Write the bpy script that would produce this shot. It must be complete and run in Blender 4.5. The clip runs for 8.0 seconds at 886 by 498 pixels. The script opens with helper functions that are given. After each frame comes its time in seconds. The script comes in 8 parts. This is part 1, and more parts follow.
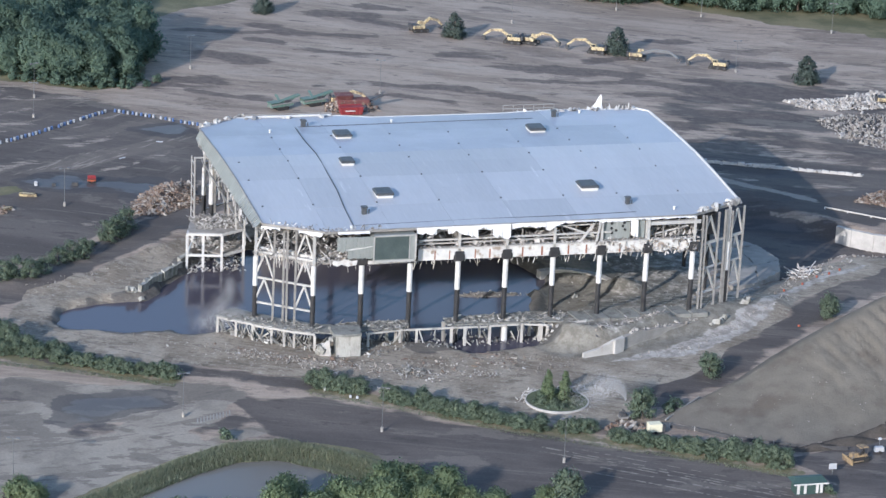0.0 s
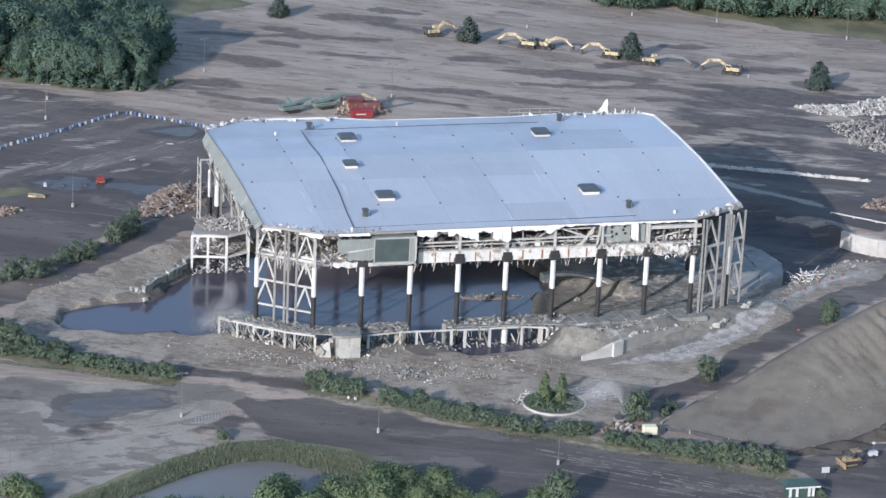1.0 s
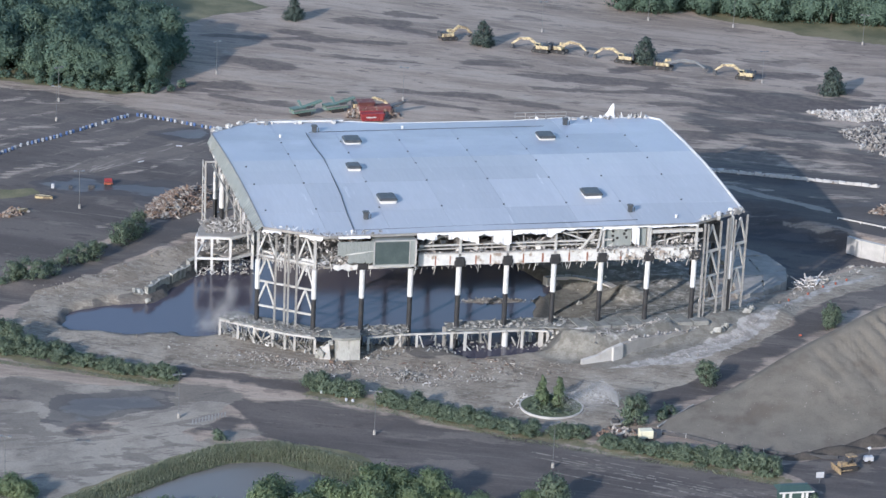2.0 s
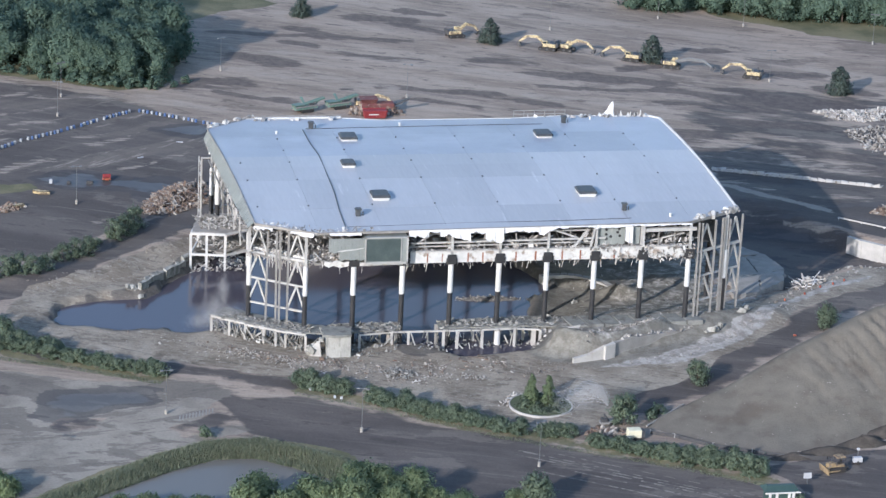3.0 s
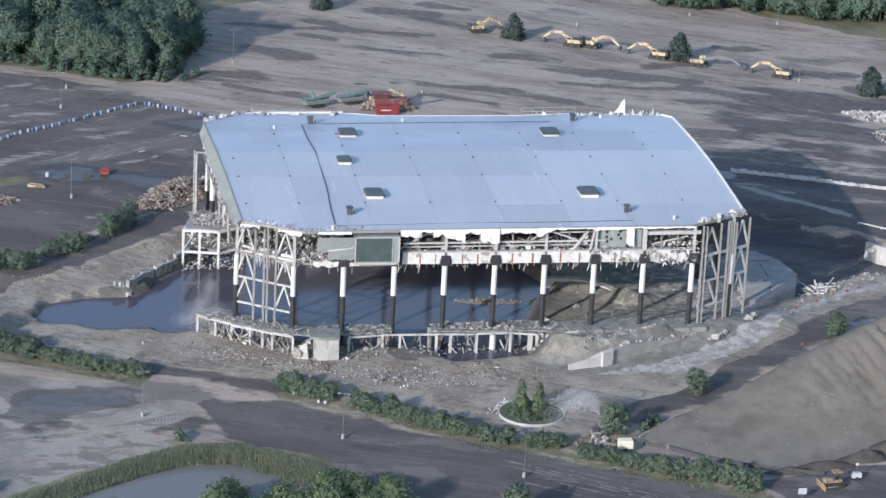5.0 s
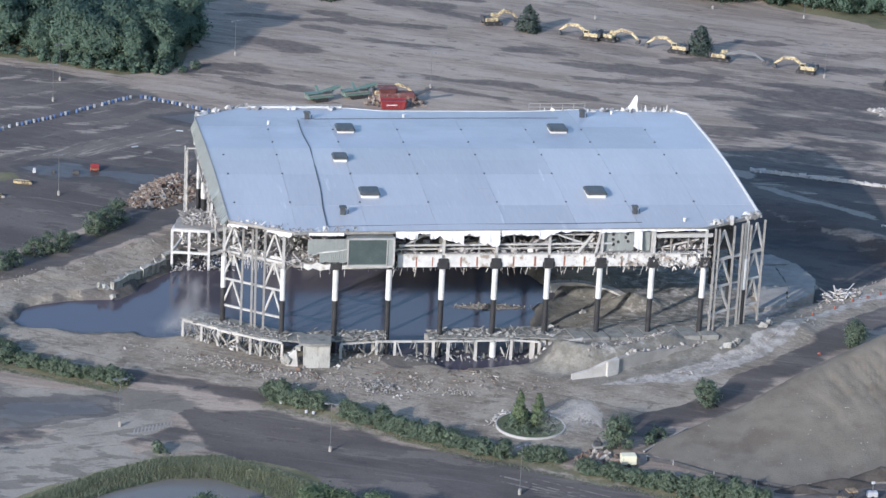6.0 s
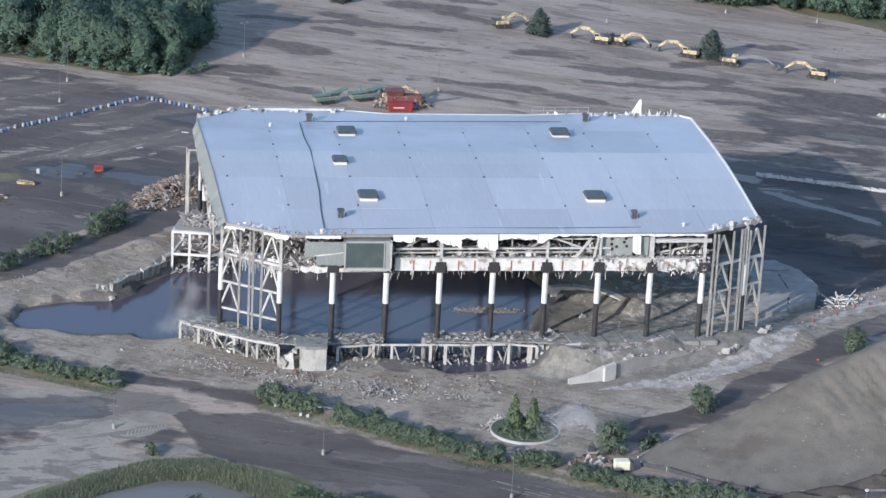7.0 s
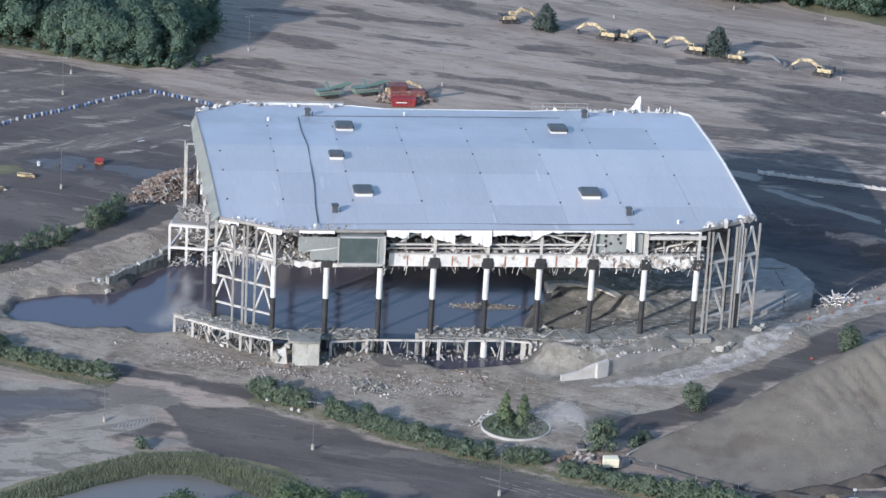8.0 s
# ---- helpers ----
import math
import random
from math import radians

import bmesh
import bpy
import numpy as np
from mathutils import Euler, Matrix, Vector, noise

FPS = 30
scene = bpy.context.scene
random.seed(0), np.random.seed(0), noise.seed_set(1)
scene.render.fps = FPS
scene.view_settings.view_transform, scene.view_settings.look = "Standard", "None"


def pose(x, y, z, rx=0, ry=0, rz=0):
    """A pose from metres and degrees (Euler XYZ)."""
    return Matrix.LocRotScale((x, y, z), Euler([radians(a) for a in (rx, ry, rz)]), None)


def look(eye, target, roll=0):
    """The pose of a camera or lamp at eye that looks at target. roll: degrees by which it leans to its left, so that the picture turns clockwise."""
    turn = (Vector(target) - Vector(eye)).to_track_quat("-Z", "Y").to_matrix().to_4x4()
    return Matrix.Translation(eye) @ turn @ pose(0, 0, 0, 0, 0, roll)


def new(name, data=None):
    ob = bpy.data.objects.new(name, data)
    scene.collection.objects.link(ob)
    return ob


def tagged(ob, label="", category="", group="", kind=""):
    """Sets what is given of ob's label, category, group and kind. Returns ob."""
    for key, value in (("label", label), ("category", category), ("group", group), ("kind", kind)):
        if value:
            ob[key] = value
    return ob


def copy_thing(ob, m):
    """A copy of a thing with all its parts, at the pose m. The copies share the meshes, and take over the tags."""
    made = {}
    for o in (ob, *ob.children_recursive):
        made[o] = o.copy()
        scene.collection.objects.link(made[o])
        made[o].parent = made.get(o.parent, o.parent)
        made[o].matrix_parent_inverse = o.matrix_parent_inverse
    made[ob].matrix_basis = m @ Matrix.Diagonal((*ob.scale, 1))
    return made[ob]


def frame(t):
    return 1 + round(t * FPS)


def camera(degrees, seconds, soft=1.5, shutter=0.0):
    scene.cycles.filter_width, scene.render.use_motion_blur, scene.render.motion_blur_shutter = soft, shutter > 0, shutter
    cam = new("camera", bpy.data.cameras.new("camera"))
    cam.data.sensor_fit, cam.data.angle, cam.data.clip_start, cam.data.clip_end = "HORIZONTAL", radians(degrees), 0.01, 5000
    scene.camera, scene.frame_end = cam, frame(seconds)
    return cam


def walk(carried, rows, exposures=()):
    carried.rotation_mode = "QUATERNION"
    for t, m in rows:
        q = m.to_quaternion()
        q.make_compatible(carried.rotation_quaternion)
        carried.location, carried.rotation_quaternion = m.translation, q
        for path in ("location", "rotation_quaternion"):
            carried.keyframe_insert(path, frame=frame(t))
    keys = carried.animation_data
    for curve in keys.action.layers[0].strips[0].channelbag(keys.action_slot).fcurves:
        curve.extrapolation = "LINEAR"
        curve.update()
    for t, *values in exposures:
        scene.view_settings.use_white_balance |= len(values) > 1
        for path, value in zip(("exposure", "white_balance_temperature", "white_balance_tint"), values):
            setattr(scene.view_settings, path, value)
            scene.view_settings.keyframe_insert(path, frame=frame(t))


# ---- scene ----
from itertools import product

cam = camera(16.841, 8.0, soft=1.5)
PATH = [
    (0, look((-170.48, -551.37, 214.66), (-24.19, -3.28, 19.21), 2.575)),
    (0.5, look((-166.00, -553.85, 215.03), (-24.50, -4.40, 19.88), 2.580)),
    (1, look((-161.89, -556.83, 215.68), (-24.94, -6.14, 20.77), 2.575)),
    (1.5, look((-157.29, -559.36, 215.99), (-25.17, -7.37, 21.45), 2.568)),
    (3, look((-142.34, -560.11, 215.27), (-22.97, -5.30, 20.51), 2.637)),
    (3.5, look((-135.90, -552.93, 213.01), (-20.99, 2.54, 17.45), 2.687)),
    (4, look((-130.88, -551.64, 212.54), (-20.36, 4.66, 16.80), 2.734)),
    (4.5, look((-126.62, -553.22, 212.90), (-20.16, 3.94, 17.37), 2.788)),
    (6, look((-106.67, -518.65, 202.48), (-13.38, 40.22, 5.07), 2.866)),
    (6.5, look((-102.76, -518.16, 202.58), (-13.46, 41.35, 5.17), 2.896)),
    (7, look((-98.96, -518.53, 202.86), (-13.33, 41.52, 5.34), 2.972)),
    (7.5, look((-95.20, -519.06, 203.09), (-13.01, 41.28, 4.94), 3.024)),
    (8, look((-91.95, -519.54, 203.90), (-12.69, 40.83, 4.63), 3.186)),
]
EXPOSURE, KELVIN, TINT = 0.67, 5660, 13
walk(cam, PATH, [(0.0, EXPOSURE, KELVIN, TINT), (8.0, EXPOSURE, KELVIN, TINT)])

# ---- daylight: low morning sun from behind the left shoulder, clear sky ----
SUN_AZ, SUN_EL = radians(226.6), radians(20.2)      # plan direction towards the sun, height
world = bpy.data.worlds.new("sky")
scene.world = world
world.use_nodes = True
wn = world.node_tree.nodes
sky = wn.new("ShaderNodeTexSky")
sky.sky_type, sky.sun_disc = "NISHITA", False
sky.sun_elevation, sky.sun_rotation = SUN_EL, math.pi / 2 - SUN_AZ
sky.air_density, sky.dust_density, sky.ozone_density = 1.3, 0.8, 2.0
wn["Background"].inputs["Strength"].default_value = 0.15
world.node_tree.links.new(sky.outputs[0], wn["Background"].inputs["Color"])
sun_data = bpy.data.lights.new("sun", "SUN")
sun_data.energy, sun_data.angle, sun_data.color = 3.3, radians(0.6), (1.0, 0.90, 0.78)
sun = new("sun", sun_data)
sun_dir = Vector((math.cos(SUN_AZ) * math.cos(SUN_EL), math.sin(SUN_AZ) * math.cos(SUN_EL), math.sin(SUN_EL)))
sun.matrix_world = look(sun_dir * 300, (0, 0, 0))

# ---- materials ----


def links(m):
    return m.node_tree.nodes, m.node_tree.links


def ramp(nodes, stops):
    r = nodes.new("ShaderNodeValToRGB")
    el = r.color_ramp.elements
    while len(el) < len(stops):
        el.new(0.5)
    for e, (pos, col) in zip(el, stops):
        e.position, e.color = pos, (*col, 1.0)
    return r


def surface(name, low, high, scale=1.0, fine=12.0, rough=0.8, metal=0.0, bump=0.15, stain=None, stain_scale=0.25,
            stain_at=(0.5, 0.68), random_shade=0.0, aniso=(1, 1, 1), dist=0.05, specular=0.4):
    """Two-scale mottled surface: grain between two colours, stains of a third colour, bump."""
    m = bpy.data.materials.new(name)
    m.use_nodes = True
    n, l = links(m)
    bsdf = n["Principled BSDF"]
    tc, mp = n.new("ShaderNodeTexCoord"), n.new("ShaderNodeMapping")
    mp.inputs["Scale"].default_value = aniso
    l.new(tc.outputs["Object"], mp.inputs["Vector"])
    n1, n2 = n.new("ShaderNodeTexNoise"), n.new("ShaderNodeTexNoise")
    for nd, sc, det in ((n1, scale, 6.0), (n2, fine, 3.0)):
        nd.inputs["Scale"].default_value, nd.inputs["Detail"].default_value = sc, det
        l.new(mp.outputs[0], nd.inputs["Vector"])
    mix = n.new("ShaderNodeMath")
    mix.operation = "MULTIPLY_ADD"
    mix.inputs[1].default_value = 0.35
    l.new(n2.outputs[0], mix.inputs[0])
    sc1 = n.new("ShaderNodeMath")
    sc1.operation = "MULTIPLY"
    sc1.inputs[1].default_value = 0.65
    l.new(n1.outputs[0], sc1.inputs[0])
    l.new(sc1.outputs[0], mix.inputs[2])
    r = ramp(n, [(0.32, low), (0.68, high)])
    l.new(mix.outputs[0], r.inputs[0])
    col = r.outputs[0]
    if stain:
        n3 = n.new("ShaderNodeTexNoise")
        n3.inputs["Scale"].default_value, n3.inputs["Detail"].default_value, n3.inputs["Roughness"].default_value = stain_scale, 8.0, 0.62
        l.new(mp.outputs[0], n3.inputs["Vector"])
        rr = ramp(n, [(stain_at[0], (0, 0, 0)), (stain_at[1], (1, 1, 1))])
        l.new(n3.outputs[0], rr.inputs[0])
        mx = n.new("ShaderNodeMix")
        mx.data_type = "RGBA"
        l.new(rr.outputs[0], mx.inputs["Factor"])
        l.new(col, mx.inputs["A"])
        mx.inputs["B"].default_value = (*stain, 1)
        col = mx.outputs["Result"]
    if random_shade:
        oi = n.new("ShaderNodeObjectInfo")
        hs = n.new("ShaderNodeHueSaturation")
        mr = n.new("ShaderNodeMapRange")
        mr.inputs["To Min"].default_value, mr.inputs["To Max"].default_value = 1 - random_shade, 1 + random_shade
        l.new(oi.outputs["Random"], mr.inputs["Value"])
        l.new(mr.outputs[0], hs.inputs["Value"])
        l.new(col, hs.inputs["Color"])
        col = hs.outputs[0]
    l.new(col, bsdf.inputs["Base Color"])
    bsdf.inputs["Roughness"].default_value, bsdf.inputs["Metallic"].default_value = rough, metal
    bsdf.inputs["Specular IOR Level"].default_value = specular
    if bump:
        b = n.new("ShaderNodeBump")
        b.inputs["Strength"].default_value, b.inputs["Distance"].default_value = bump, dist
        l.new(mix.outputs[0], b.inputs["Height"])
        l.new(b.outputs[0], bsdf.inputs["Normal"])
    return m


def island_mix(name, cols, rough=0.9, fine=3.0):
    """Each loose piece of the mesh takes its own shade."""
    m = bpy.data.materials.new(name)
    m.use_nodes = True
    n, l = links(m)
    geo = n.new("ShaderNodeNewGeometry")
    r = ramp(n, [(i / max(1, len(cols) - 1), c) for i, c in enumerate(cols)])
    l.new(geo.outputs["Random Per Island"], r.inputs[0])
    tc, nz = n.new("ShaderNodeTexCoord"), n.new("ShaderNodeTexNoise")
    nz.inputs["Scale"].default_value = fine
    l.new(tc.outputs["Object"], nz.inputs["Vector"])
    hs, mr = n.new("ShaderNodeHueSaturation"), n.new("ShaderNodeMapRange")
    mr.inputs["To Min"].default_value, mr.inputs["To Max"].default_value = 0.75, 1.25
    l.new(nz.outputs[0], mr.inputs["Value"])
    l.new(mr.outputs[0], hs.inputs["Value"])
    l.new(r.outputs[0], hs.inputs["Color"])
    l.new(hs.outputs[0], n["Principled BSDF"].inputs["Base Color"])
    n["Principled BSDF"].inputs["Roughness"].default_value = rough
    return m


def leafy(name, cols):
    m = island_mix(name, cols, rough=0.7, fine=2.4)
    b = m.node_tree.nodes["Principled BSDF"]
    b.inputs["Specular IOR Level"].default_value = 0.25
    tc, nz, bump = (m.node_tree.nodes.new(k) for k in ("ShaderNodeTexCoord", "ShaderNodeTexNoise", "ShaderNodeBump"))
    nz.inputs["Scale"].default_value, nz.inputs["Detail"].default_value = 3.2, 4.0
    bump.inputs["Strength"].default_value, bump.inputs["Distance"].default_value = 0.4, 0.35
    m.node_tree.links.new(tc.outputs["Object"], nz.inputs["Vector"])
    m.node_tree.links.new(nz.outputs[0], bump.inputs["Height"])
    m.node_tree.links.new(bump.outputs[0], b.inputs["Normal"])
    # thin blades let part of the light through
    n, l = links(m)
    glow, mix = n.new("ShaderNodeBsdfTranslucent"), n.new("ShaderNodeMixShader")
    mix.inputs[0].default_value = 0.50
    l.new(b.inputs["Base Color"].links[0].from_socket, glow.inputs["Color"])
    l.new(b.outputs[0], mix.inputs[1])
    l.new(glow.outputs[0], mix.inputs[2])
    l.new(mix.outputs[0], n["Material Output"].inputs["Surface"])
    return m


def water(name, colour, rough=0.04, ripple=0.6):
    m = bpy.data.materials.new(name)
    m.use_nodes = True
    n, l = links(m)
    b = n["Principled BSDF"]
    b.inputs["Base Color"].default_value = (*colour, 1)
    b.inputs["Roughness"].default_value, b.inputs["IOR"].default_value = rough, 1.33
    tc, nz, bp = n.new("ShaderNodeTexCoord"), n.new("ShaderNodeTexNoise"), n.new("ShaderNodeBump")
    nz.inputs["Scale"].default_value, nz.inputs["Detail"].default_value = 0.8, 4.0
    bp.inputs["Strength"].default_value, bp.inputs["Distance"].default_value = ripple * 0.1, 0.05
    l.new(tc.outputs["Object"], nz.inputs["Vector"])
    l.new(nz.outputs[0], bp.inputs["Height"])
    l.new(bp.outputs[0], b.inputs["Normal"])
    return m


M_ROOF = surface("roof membrane", (0.355, 0.363, 0.388), (0.43, 0.438, 0.463), 0.10, 2.0, 0.40, 0.0, 0.06, (0.57, 0.575, 0.585), 0.55, (0.64, 0.74), 0.10, (1.0, 0.10, 1.0))
M_ROOF_BLUE = surface("older blue-grey roof membrane", (0.298, 0.322, 0.375), (0.365, 0.39, 0.442), 0.10, 2.0, 0.40, 0.0, 0.06, (0.29, 0.31, 0.36), 0.045, (0.50, 0.62), 0.10)
M_MEMBRANE = surface("white torn membrane", (0.54, 0.54, 0.54), (0.68, 0.67, 0.655), 0.6, 4.0, 0.6, 0, 0.3, (0.45, 0.42, 0.38), 0.5, (0.6, 0.75))
M_WHITE = surface("white painted steel", (0.48, 0.48, 0.47), (0.62, 0.61, 0.595), 0.5, 5.0, 0.55, 0, 0.1, (0.34, 0.28, 0.23), 0.7, (0.62, 0.78))
M_GIRDER = surface("dusty white girder", (0.46, 0.455, 0.44), (0.63, 0.62, 0.595), 0.7, 5.0, 0.65, 0, 0.15, (0.27, 0.22, 0.18), 0.55, (0.54, 0.64))
M_STEEL = surface("pale grey steel", (0.22, 0.21, 0.20), (0.34, 0.33, 0.31), 0.8, 6.0, 0.55, 0.2, 0.1, (0.20, 0.16, 0.13), 0.6, (0.58, 0.75))
M_LIGHTSTEEL = surface("light grey painted steel", (0.34, 0.335, 0.32), (0.48, 0.47, 0.45), 0.8, 6.0, 0.55, 0.1, 0.1, (0.28, 0.24, 0.2), 0.6, (0.6, 0.76))
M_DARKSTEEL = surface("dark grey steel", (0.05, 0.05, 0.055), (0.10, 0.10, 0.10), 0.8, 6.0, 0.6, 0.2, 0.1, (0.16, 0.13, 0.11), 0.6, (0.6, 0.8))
M_BLACK = surface("black wrapped column", (0.018, 0.018, 0.02), (0.04, 0.04, 0.042), 0.8, 6.0, 0.6, 0, 0.1, (0.12, 0.11, 0.10), 0.5, (0.66, 0.85))
M_WORNPAINT = surface("worn tan line paint", (0.18, 0.16, 0.14), (0.26, 0.235, 0.205), 0.8, 6.0, 0.9, 0, 0.05, (0.10, 0.09, 0.082), 0.6, (0.46, 0.56))
M_RUST = surface("rust brown stripe", (0.20, 0.085, 0.055), (0.30, 0.15, 0.10), 1.0, 6.0, 0.85, 0, 0.1)
M_MAROON = surface("rusted maroon steel", (0.115, 0.042, 0.042), (0.17, 0.07, 0.064), 0.8, 6.0, 0.75, 0, 0.1, (0.22, 0.16, 0.13), 0.9, (0.55, 0.68))
M_CONCRETE = surface("weathered concrete", (0.24, 0.225, 0.205), (0.36, 0.34, 0.31), 0.4, 5.0, 0.88, 0, 0.25, (0.22, 0.20, 0.18), 0.3, (0.55, 0.72))
M_DECK = surface("grimy grey-green concrete", (0.15, 0.155, 0.14), (0.27, 0.265, 0.245), 0.6, 5.0, 0.9, 0, 0.4, (0.11, 0.105, 0.095), 0.5, (0.52, 0.66))
M_OLDWALL = surface("old stained retaining wall", (0.27, 0.265, 0.24), (0.43, 0.42, 0.385), 0.7, 5.0, 0.9, 0, 0.4, (0.17, 0.165, 0.145), 0.6, (0.48, 0.62), 0, (1, 1, 0.35))
M_LIGHTCONC = surface("pale broken concrete", (0.36, 0.345, 0.32), (0.50, 0.48, 0.45), 0.5, 5.0, 0.88, 0, 0.25, (0.33, 0.30, 0.27), 0.35, (0.56, 0.74))
M_PANEL = surface("grey-green metal cladding", (0.22, 0.24, 0.23), (0.30, 0.318, 0.305), 0.5, 4.0, 0.5, 0.1, 0.1, (0.40, 0.40, 0.37), 0.5, (0.6, 0.75), 0, (1, 1, 0.3))
M_GREENGLASS = surface("dark green panel", (0.052, 0.070, 0.069), (0.074, 0.094, 0.093), 0.4, 3.0, 0.35, 0, 0.03, (0.09, 0.12, 0.11), 0.4, (0.55, 0.8))
M_INSULATION = island_mix("loose cladding and insulation", [(0.75, 0.74, 0.71), (0.30, 0.28, 0.26), (0.55, 0.53, 0.50), (0.16, 0.14, 0.13), (0.66, 0.65, 0.64), (0.38, 0.34, 0.30)], 0.85)
M_TORN = island_mix("crumpled pale and dark sheeting", [(0.62, 0.61, 0.59), (0.20, 0.18, 0.165), (0.42, 0.40, 0.38), (0.09, 0.085, 0.08), (0.30, 0.27, 0.24), (0.13, 0.12, 0.11)], 0.85)
M_SCRAPS = island_mix("white and dark roof scraps", [(0.70, 0.69, 0.67), (0.07, 0.07, 0.07), (0.58, 0.57, 0.55), (0.16, 0.15, 0.14), (0.66, 0.65, 0.63), (0.10, 0.095, 0.09), (0.40, 0.38, 0.36)], 0.8)
M_TANGLE = island_mix("torn cladding and studs", [(0.44, 0.43, 0.41), (0.16, 0.15, 0.14), (0.66, 0.65, 0.63), (0.10, 0.09, 0.085), (0.58, 0.57, 0.55), (0.22, 0.19, 0.165), (0.34, 0.33, 0.31), (0.12, 0.11, 0.10)], 0.85)
M_DECKRUBBLE = island_mix("grimy deck rubble", [(0.17, 0.17, 0.155), (0.30, 0.29, 0.27), (0.13, 0.125, 0.115), (0.22, 0.215, 0.195), (0.50, 0.49, 0.46), (0.19, 0.18, 0.16), (0.10, 0.095, 0.088)], 0.92)
M_RUBBLE = island_mix("broken concrete rubble", [(0.22, 0.20, 0.18), (0.38, 0.36, 0.33), (0.28, 0.25, 0.22), (0.17, 0.15, 0.13), (0.46, 0.44, 0.41)], 0.92)
M_GREYRUBBLE = island_mix("dusty concrete rubble", [(0.26, 0.24, 0.215), (0.18, 0.16, 0.14), (0.34, 0.32, 0.29), (0.21, 0.19, 0.165), (0.42, 0.40, 0.37), (0.15, 0.13, 0.11)], 0.92)
M_LIGHTRUBBLE = island_mix("pale broken concrete rubble", [(0.30, 0.28, 0.25), (0.46, 0.44, 0.41), (0.36, 0.33, 0.30), (0.22, 0.20, 0.18), (0.55, 0.53, 0.50)], 0.92)
M_BRICKRUBBLE = island_mix("wood and brick debris", [(0.20, 0.135, 0.10), (0.30, 0.265, 0.225), (0.13, 0.085, 0.065), (0.22, 0.165, 0.125), (0.38, 0.355, 0.32), (0.09, 0.07, 0.058), (0.19, 0.13, 0.095)], 0.92)
M_SOILBITS = island_mix("clods and small stones", [(0.14, 0.12, 0.10), (0.25, 0.22, 0.19), (0.20, 0.17, 0.14), (0.34, 0.32, 0.29)], 0.95)
M_SOIL = surface("grey-brown soil heap", (0.132, 0.119, 0.099), (0.178, 0.161, 0.135), 0.25, 3.0, 0.95, 0, 0.5, (0.115, 0.10, 0.083), 0.12, (0.50, 0.66), dist=0.4, specular=0.1)
M_DARKSOIL = surface("dark loam", (0.045, 0.04, 0.035), (0.09, 0.08, 0.07), 0.4, 3.0, 0.95, 0, 0.7, (0.12, 0.1, 0.085), 0.2, (0.55, 0.75), dist=0.3, specular=0.1)
M_TURF = surface("planter turf", (0.075, 0.092, 0.055), (0.125, 0.142, 0.088), 0.8, 7.0, 0.95, 0, 0.8, (0.13, 0.12, 0.085), 0.4, (0.52, 0.68), dist=0.2, specular=0.1)
M_LEAF = leafy("summer leaves", [(0.172, 0.224, 0.160), (0.194, 0.244, 0.168), (0.178, 0.232, 0.172), (0.212, 0.256, 0.176)])
M_LEAF_DARK = leafy("dark wood foliage", [(0.140, 0.208, 0.160), (0.158, 0.226, 0.164), (0.146, 0.216, 0.168), (0.168, 0.234, 0.166)])
M_LEAF_LIGHT = leafy("pale pond-side leaves", [(0.200, 0.262, 0.148), (0.225, 0.284, 0.160), (0.210, 0.272, 0.162), (0.242, 0.294, 0.166)])
M_NEEDLE = leafy("spruce needles", [(0.120, 0.156, 0.138), (0.140, 0.176, 0.150), (0.128, 0.164, 0.136)])
M_REED = leafy("reed blades", [(0.19, 0.225, 0.15), (0.24, 0.265, 0.175), (0.185, 0.21, 0.15), (0.30, 0.30, 0.215), (0.22, 0.25, 0.165)])
M_BARK = surface("bark", (0.06, 0.045, 0.035), (0.12, 0.095, 0.075), 3.0, 12.0, 0.95, 0, 0.5)
M_YELLOW = surface("machine yellow paint", (0.46, 0.37, 0.20), (0.58, 0.49, 0.31), 0.6, 5.0, 0.55, 0, 0.05, (0.17, 0.13, 0.09), 1.1, (0.47, 0.60))
M_TAN = surface("muddy tan machine paint", (0.25, 0.18, 0.10), (0.38, 0.28, 0.16), 0.9, 6.0, 0.7, 0, 0.1, (0.13, 0.10, 0.075), 1.2, (0.48, 0.62))
M_ORANGE = surface("orange paint", (0.26, 0.07, 0.04), (0.32, 0.095, 0.055), 0.6, 5.0, 0.5, 0, 0.05)
M_RED = surface("red painted steel", (0.20, 0.028, 0.034), (0.26, 0.045, 0.048), 0.6, 5.0, 0.5, 0, 0.08, (0.22, 0.07, 0.05), 0.5, (0.58, 0.76))
M_GREENPAINT = surface("green machine paint", (0.095, 0.165, 0.135), (0.14, 0.21, 0.175), 0.6, 5.0, 0.6, 0, 0.05, (0.19, 0.19, 0.17), 0.8, (0.50, 0.66))
M_DARKGREEN = surface("dark green roof sheet", (0.032, 0.062, 0.056), (0.05, 0.082, 0.074), 0.8, 5.0, 0.5, 0, 0.05)
M_BLUE = surface("blue plastic", (0.06, 0.105, 0.22), (0.085, 0.135, 0.27), 1.0, 5.0, 0.45, 0, 0.03)
M_WHITEPLASTIC = surface("white plastic", (0.38, 0.39, 0.41), (0.48, 0.48, 0.49), 1.0, 5.0, 0.5, 0, 0.03)
M_BARRELWHITE = surface("dusty white plastic", (0.27, 0.28, 0.30), (0.36, 0.37, 0.385), 1.0, 5.0, 0.6, 0, 0.03)
M_RUBBER = surface("black rubber", (0.02, 0.02, 0.02), (0.045, 0.042, 0.04), 2.0, 8.0, 0.85, 0, 0.2)
